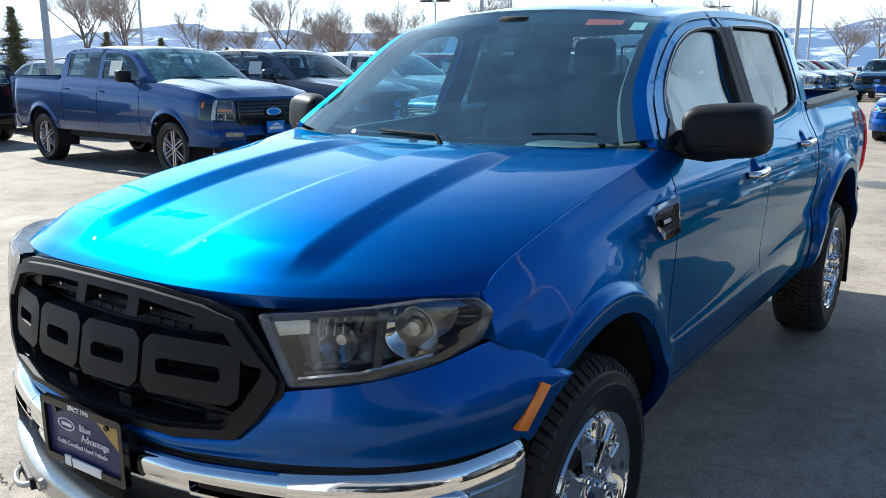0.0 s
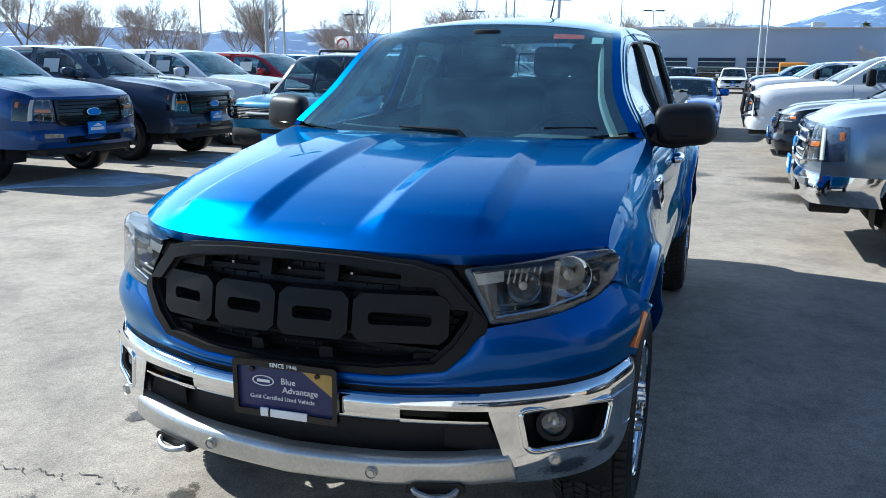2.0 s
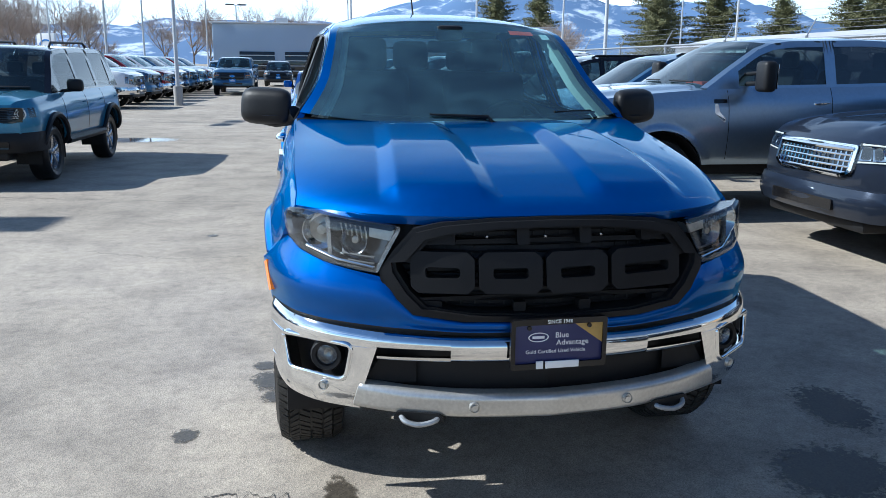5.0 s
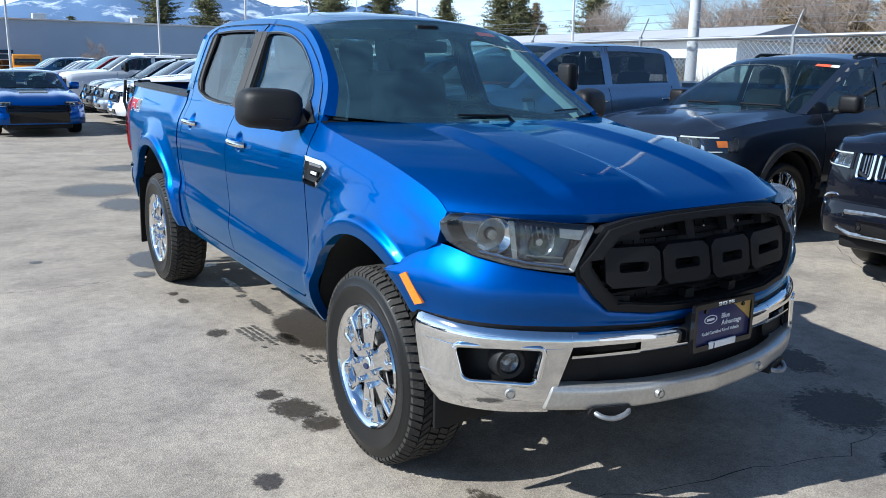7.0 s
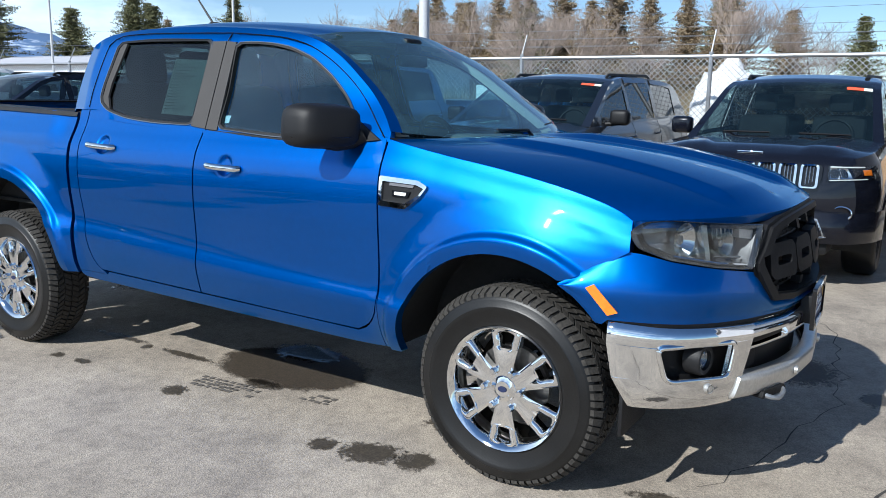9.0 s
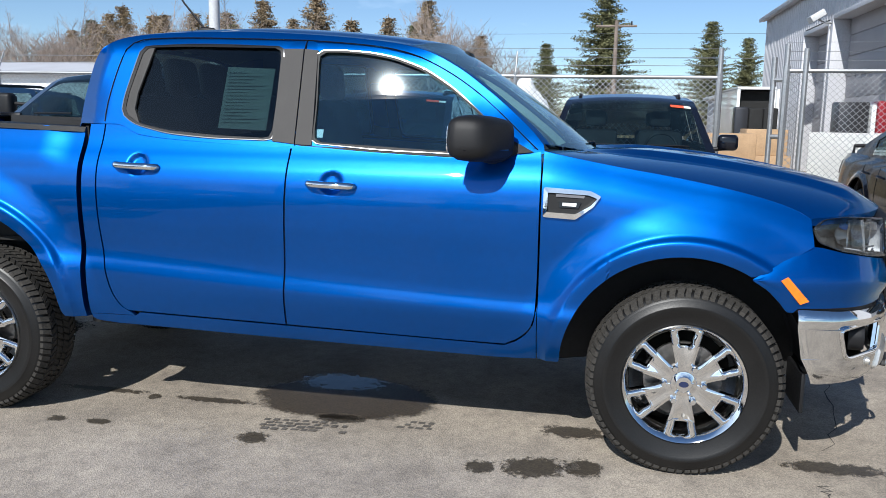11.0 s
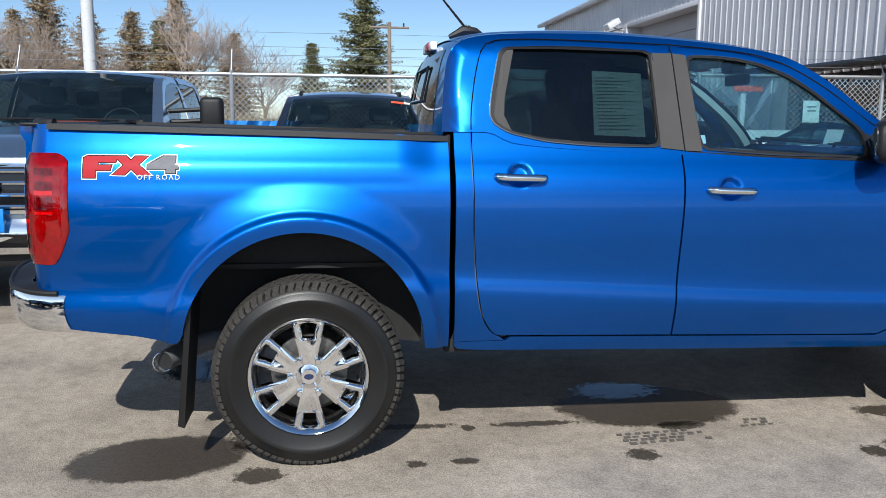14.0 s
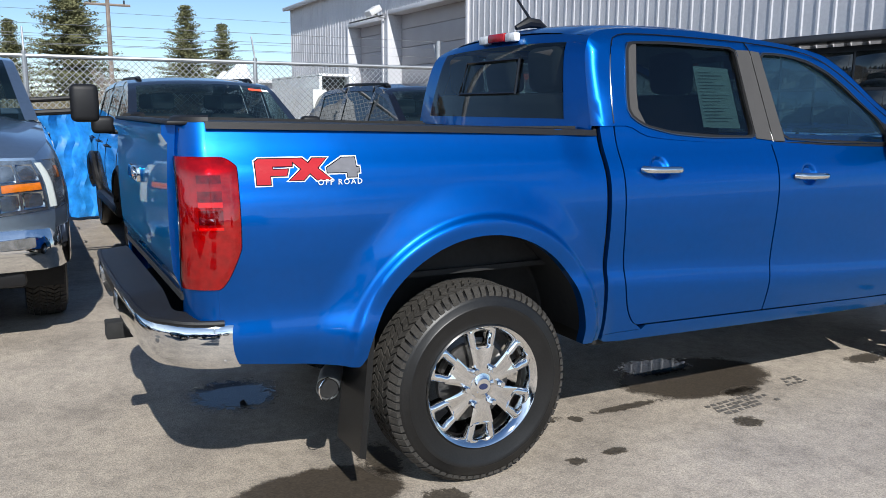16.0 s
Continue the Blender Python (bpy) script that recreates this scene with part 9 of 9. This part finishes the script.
place_trees(bares, [(62, 6.8, 1.05), (58, 12, 1.0), (64, 20, 1.1), (56, 27, 1.05), (60, 35, 1.1), (66, 40, 1.0), (58, 44, 1.1), (62, 50, 1.1), (55, 55, 1.0), (70, 58, 1.1), (60, 62, 1.0), (50, -2, 0.5), (52, -5, 0.45), (66, 47, 1.2), (74, 36, 1.2), (61, 24, 1.05), (63, 30, 1.1), (65, 55, 1.1), (68, 33, 1.2)])
place_trees(bares, [(20, 60, 0.7), (24, 72, 0.6), (12, 76, 0.5)])
for k in range(len(bares)):
    bares[k].matrix_basis = pose(-56 - 5 * k, 60 + 4 * k, 0)
for k in range(len(conifers)):
    conifers[k].matrix_basis = pose(70 + 4 * k, 90 + 3 * k, 0)
# low brush behind the fence
OLIVE = material("dry olive brush", (0.20, 0.165, 0.095), 0.9, vary=0.35, vscale=0.7)


def brush_belt(seed, count, x0, x1, y0, y1, low, high, mat):
    """Clumps of thin bent stems; one mesh of stuff."""
    rg = random.Random(seed)
    v, f = [], []
    for _ in range(count):
        c = Vector((rg.uniform(x0, x1), rg.uniform(y0, y1), 0))
        top = rg.uniform(low, high)
        for _ in range(16):
            a, r = rg.uniform(0, 6.28), rg.uniform(0.05, 0.55)
            p = c + Vector((rg.gauss(0, 0.14), rg.gauss(0, 0.14), 0))
            hgt = top * rg.uniform(0.55, 1.0)
            mid = p + Vector((math.cos(a) * r * 0.35, math.sin(a) * r * 0.35, hgt * 0.6))
            tip = p + Vector((math.cos(a) * r, math.sin(a) * r, hgt))
            w = Vector((math.sin(a), -math.cos(a), 0)) * 0.012
            b = len(v)
            v += [tuple(p - w), tuple(p + w), tuple(mid + w * 0.7), tuple(mid - w * 0.7), tuple(tip)]
            f += [(b, b + 1, b + 2, b + 3), (b + 3, b + 2, b + 4)]
    return tagged(link("brush", v, f, mat, None, "dry olive and brown brush behind the fence", smooth=0), category="brush", kind="stuff")


brush_belt(5, 1500, 15, 40, -3.0, 15, 0.9, 2.3, OLIVE)
brush_belt(6, 1500, 40, 60, -14, 60, 0.8, 2.2, TWIG)

# utility pole and wires
up = thing("utility_pole", "wooden utility pole with cross-arm and wires", "utility pole")
link("pole", *tube([(43, -1.6, 0), (43, -1.6, 6.9)], [0.14, 0.10], 8), BARK, up)
link("cross_arm", *tube([(43, -2.7, 6.6), (43, -0.5, 6.6)], 0.07, 6), BARK, up)
for s in (-1, 1):
    link("insulator", *tube([(43, -1.6 + s * 0.8, 6.6), (43, -1.6 + s * 0.8, 6.85)], 0.05, 6), DARKRIM, up)
for z, o in ((6.7, -0.9), (6.7, 0.9), (5.4, 0), (5.0, 0)):
    link("wire", *tube([(43 + 0.03 * abs(y), y, z - 0.5 + 0.5 * (y / 60) ** 2) for y in np.linspace(-60, 90, 26)], 0.008, 4), STEEL, up)

# ---- hills with snow, far off ----
HILL = bpy.data.materials.new("haze-blue snowy hills")
HILL.use_nodes = True
ht = HILL.node_tree
hb_ = ht.nodes["Principled BSDF"]
hb_.inputs["Roughness"].default_value = 0.95
hc = ht.nodes.new("ShaderNodeTexCoord")
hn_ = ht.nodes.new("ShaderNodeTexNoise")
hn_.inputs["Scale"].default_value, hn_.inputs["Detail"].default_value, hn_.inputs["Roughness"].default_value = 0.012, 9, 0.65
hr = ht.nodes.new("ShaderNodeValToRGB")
# slope and snow stops are both blued, so air haze is part of the colour
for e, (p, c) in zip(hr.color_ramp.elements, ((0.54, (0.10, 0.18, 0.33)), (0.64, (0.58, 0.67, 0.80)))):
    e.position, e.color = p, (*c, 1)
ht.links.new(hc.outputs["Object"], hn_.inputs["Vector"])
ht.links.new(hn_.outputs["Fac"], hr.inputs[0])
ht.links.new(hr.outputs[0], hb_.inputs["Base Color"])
hill_h = pchip([(-100, 30), (-70, 60), (-50, 75), (-35, 90), (-20, 85), (-8, 95), (0, 110), (8, 150), (16, 185), (24, 170), (32, 120), (40, 60), (55, 25), (75, 10), (140, 5)])
n_a, n_r = 200, 14
hg = np.zeros((n_a, n_r, 3))
for i, a in enumerate(np.linspace(-100, 140, n_a)):
    for j, t in enumerate(np.linspace(0, 1, n_r)):
        d = 1500 + 700 * t
        x, y = d * math.sin(radians(a)), d * math.cos(radians(a))
        ridge = float(hill_h(a)) * (1 + 0.35 * noise.fractal(Vector((x * 0.002, y * 0.002, 0)), 0.6, 2.1, 5)) 
        hg[i, j] = (x, y, ridge * math.sin(t * math.pi / 2) ** 1.2 * (1 + 0.12 * noise.noise(Vector((x * 0.01, y * 0.01, 3)))) - 1)
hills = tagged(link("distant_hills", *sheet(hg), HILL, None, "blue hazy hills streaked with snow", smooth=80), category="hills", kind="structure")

# ---- damp stains, puddles, cracks ----
for x, y, rx, ry, rot in ((-0.33, -0.04, 0.26, 0.40, 0),  (-0.93, 0.20, 0.065, 0.065, 0), (-0.965, 1.81, 0.07, 0.09, 0), (-0.74, 2.24, 0.20, 0.32, 8), (-0.92, 1.18, 0.035, 0.04, 0),
        (-0.91, 0.97, 0.03, 0.06, 0), (-0.54, 0.90, 0.035, 0.03, 0), (-0.52, 0.58, 0.03, 0.20, 0), (-0.53, -1.19, 0.07, 0.14, 0), (-1.0, -0.82, 0.055, 0.06, 0), (-0.955, -1.04, 0.09, 0.13, 15), (-0.92, -1.24, 0.08, 0.08, 0), (-0.68, -2.26, 0.06, 0.19, 0), (-0.53, 1.89, 0.15, 0.07, 0),
        (-1.30, -1.61, 0.05, 0.06, 0), (-0.45, 6.4, 0.45, 0.55, 0), (-0.40, 5.14, 0.25, 0.45, 0), (-0.50, 1.20, 0.03, 0.22, 0), (-0.62, -0.10, 0.05, 0.10, 0), (-1.6, 2.6, 0.05, 0.05, 0), (-1.15, -2.5, 0.10, 0.16, 20), (0.4, 8.6, 0.5, 0.4, 0), (2.6, 6.6, 0.9, 0.5, 0), (2.4, 8.4, 0.9, 0.4, 0)):
    stain(x, y, rx * 1.5, ry * 1.5, rot, SOAKED if min(rx, ry) > 0.16 and abs(y) < 4 else None)
for x, y, rx, ry, rot in ((1.23, -2.32, 0.36, 0.30, 20), (1.62, -1.75, 0.22, 0.34, -10), (0.95, -2.75, 0.14, 0.10, 0), (-0.55, -3.35, 0.07, 0.16, 30)):
    stain(x, y, rx, ry, rot)
stain(-0.10, 0.05, 0.20, 0.34, 0, PUDDLE, 0.006)
stain(0.50, 2.25, 0.34, 0.32, 0, PUDDLE, 0.006)
rice = random.Random(8)
for pts in (((-7.6, 3.3), (-7.05, 3.85), (-6.16, 4.23), (-6.05, 4.88), (-6.45, 5.12), (-7.18, 5.34), (-7.6, 4.6)), ((-7.75, 7.05), (-7.28, 6.79), (-6.55, 6.95), (-6.40, 7.20), (-6.75, 7.78), (-7.75, 8.18))):
    o = [(x + rice.uniform(-0.025, 0.025), y + rice.uniform(-0.025, 0.025)) for x, y in resample(rounded(list(pts), 0.12, 4), 70)]
    tagged(link("ice_patch", *prism(o, lambda a, b: (a, b, 0.012), lambda a, b: (a, b, 0.001)), ICE, None, "pale blue frozen patch in the shade", smooth=0), category="ice", kind="structure")
for x, y, rx, ry in ((-4.2, 12.5, 1.4, 0.8), (-7.2, 10.2, 0.7, 0.6)):
    stain(x, y, rx, ry, 0, PUDDLE, 0.005)


def tyre_print(x, y, length, width, rot, seed):
    """Rows of small wet dabs that a tyre's blocks left."""
    rg = random.Random(seed)
    v, f = [], []
    rows = max(3, int(width / 0.035))
    for i in range(rows):
        for k in range(int(length / 0.045)):
            if rg.random() < 0.16:
                continue
            a, b = (k + 0.5 * (i % 2)) * 0.045 - length / 2 + rg.gauss(0, 0.003), (i + 0.5) * 0.035 - width / 2 + rg.gauss(0, 0.002)
            w, h = rg.uniform(0.011, 0.019), rg.uniform(0.009, 0.014)
            n = len(v)
            v += [(b - h, a - w + 0.006, 0), (b + h, a - w, 0), (b + h * 1.1, a + w, 0), (b - h, a + w + 0.005, 0)]
            f.append((n, n + 1, n + 2, n + 3))
    tagged(link("tyre_print", v, f, DAMP, None, "damp tyre tread print on the asphalt", smooth=0, m=pose(x, y, 0.0035, 0, 0, rot)), category="stain", kind="structure")


tyre_print(-0.735, 0.06, 0.44, 0.15, 4, 3)
tyre_print(-0.60, -0.44, 0.20, 0.13, 2, 4)


def crack(pts, w, seed):
    rg = random.Random(seed)
    p = resample(pts, 60)
    left, right = [], []
    for i, (x, y) in enumerate(p):
        a, b = p[max(0, i - 1)], p[min(59, i + 1)]
        d = (b - a) / (np.linalg.norm(b - a) + 1e-9)
        o = rg.gauss(0, 0.018)
        ww = w * rg.uniform(0.3, 1.2)
        left.append((x - d[1] * (o + ww), y + d[0] * (o + ww), 0.003))
        right.append((x - d[1] * (o - ww), y + d[0] * (o - ww), 0.003))
    tagged(link("crack", left + right, [(i, i + 1, 61 + i, 60 + i) for i in range(59)], CRACK, None, "thin dark crack in the asphalt", smooth=0), category="crack", kind="structure")


crack([(-5.2, -2.3), (-2.5, -2.6), (-1.0, -2.75), (0.6, -2.95), (2.2, -3.1)], 0.006, 1)
crack([(-0.5, -2.3), (0.8, -2.6), (2.2, -2.4), (3.6, -1.2), (5.0, 0.2)], 0.003, 2)
crack([(-1.75, -2.15), (-1.4, -2.20), (-1.1, -2.14), (-0.86, -2.18)], 0.004, 7)
crack([(-2.6, 2.1), (-1.8, 1.7), (-1.2, 1.72)], 0.003, 3)
crack([(-4.5, 5.2), (-2.2, 4.6), (-0.5, 4.4), (2.0, 4.8)], 0.005, 4)
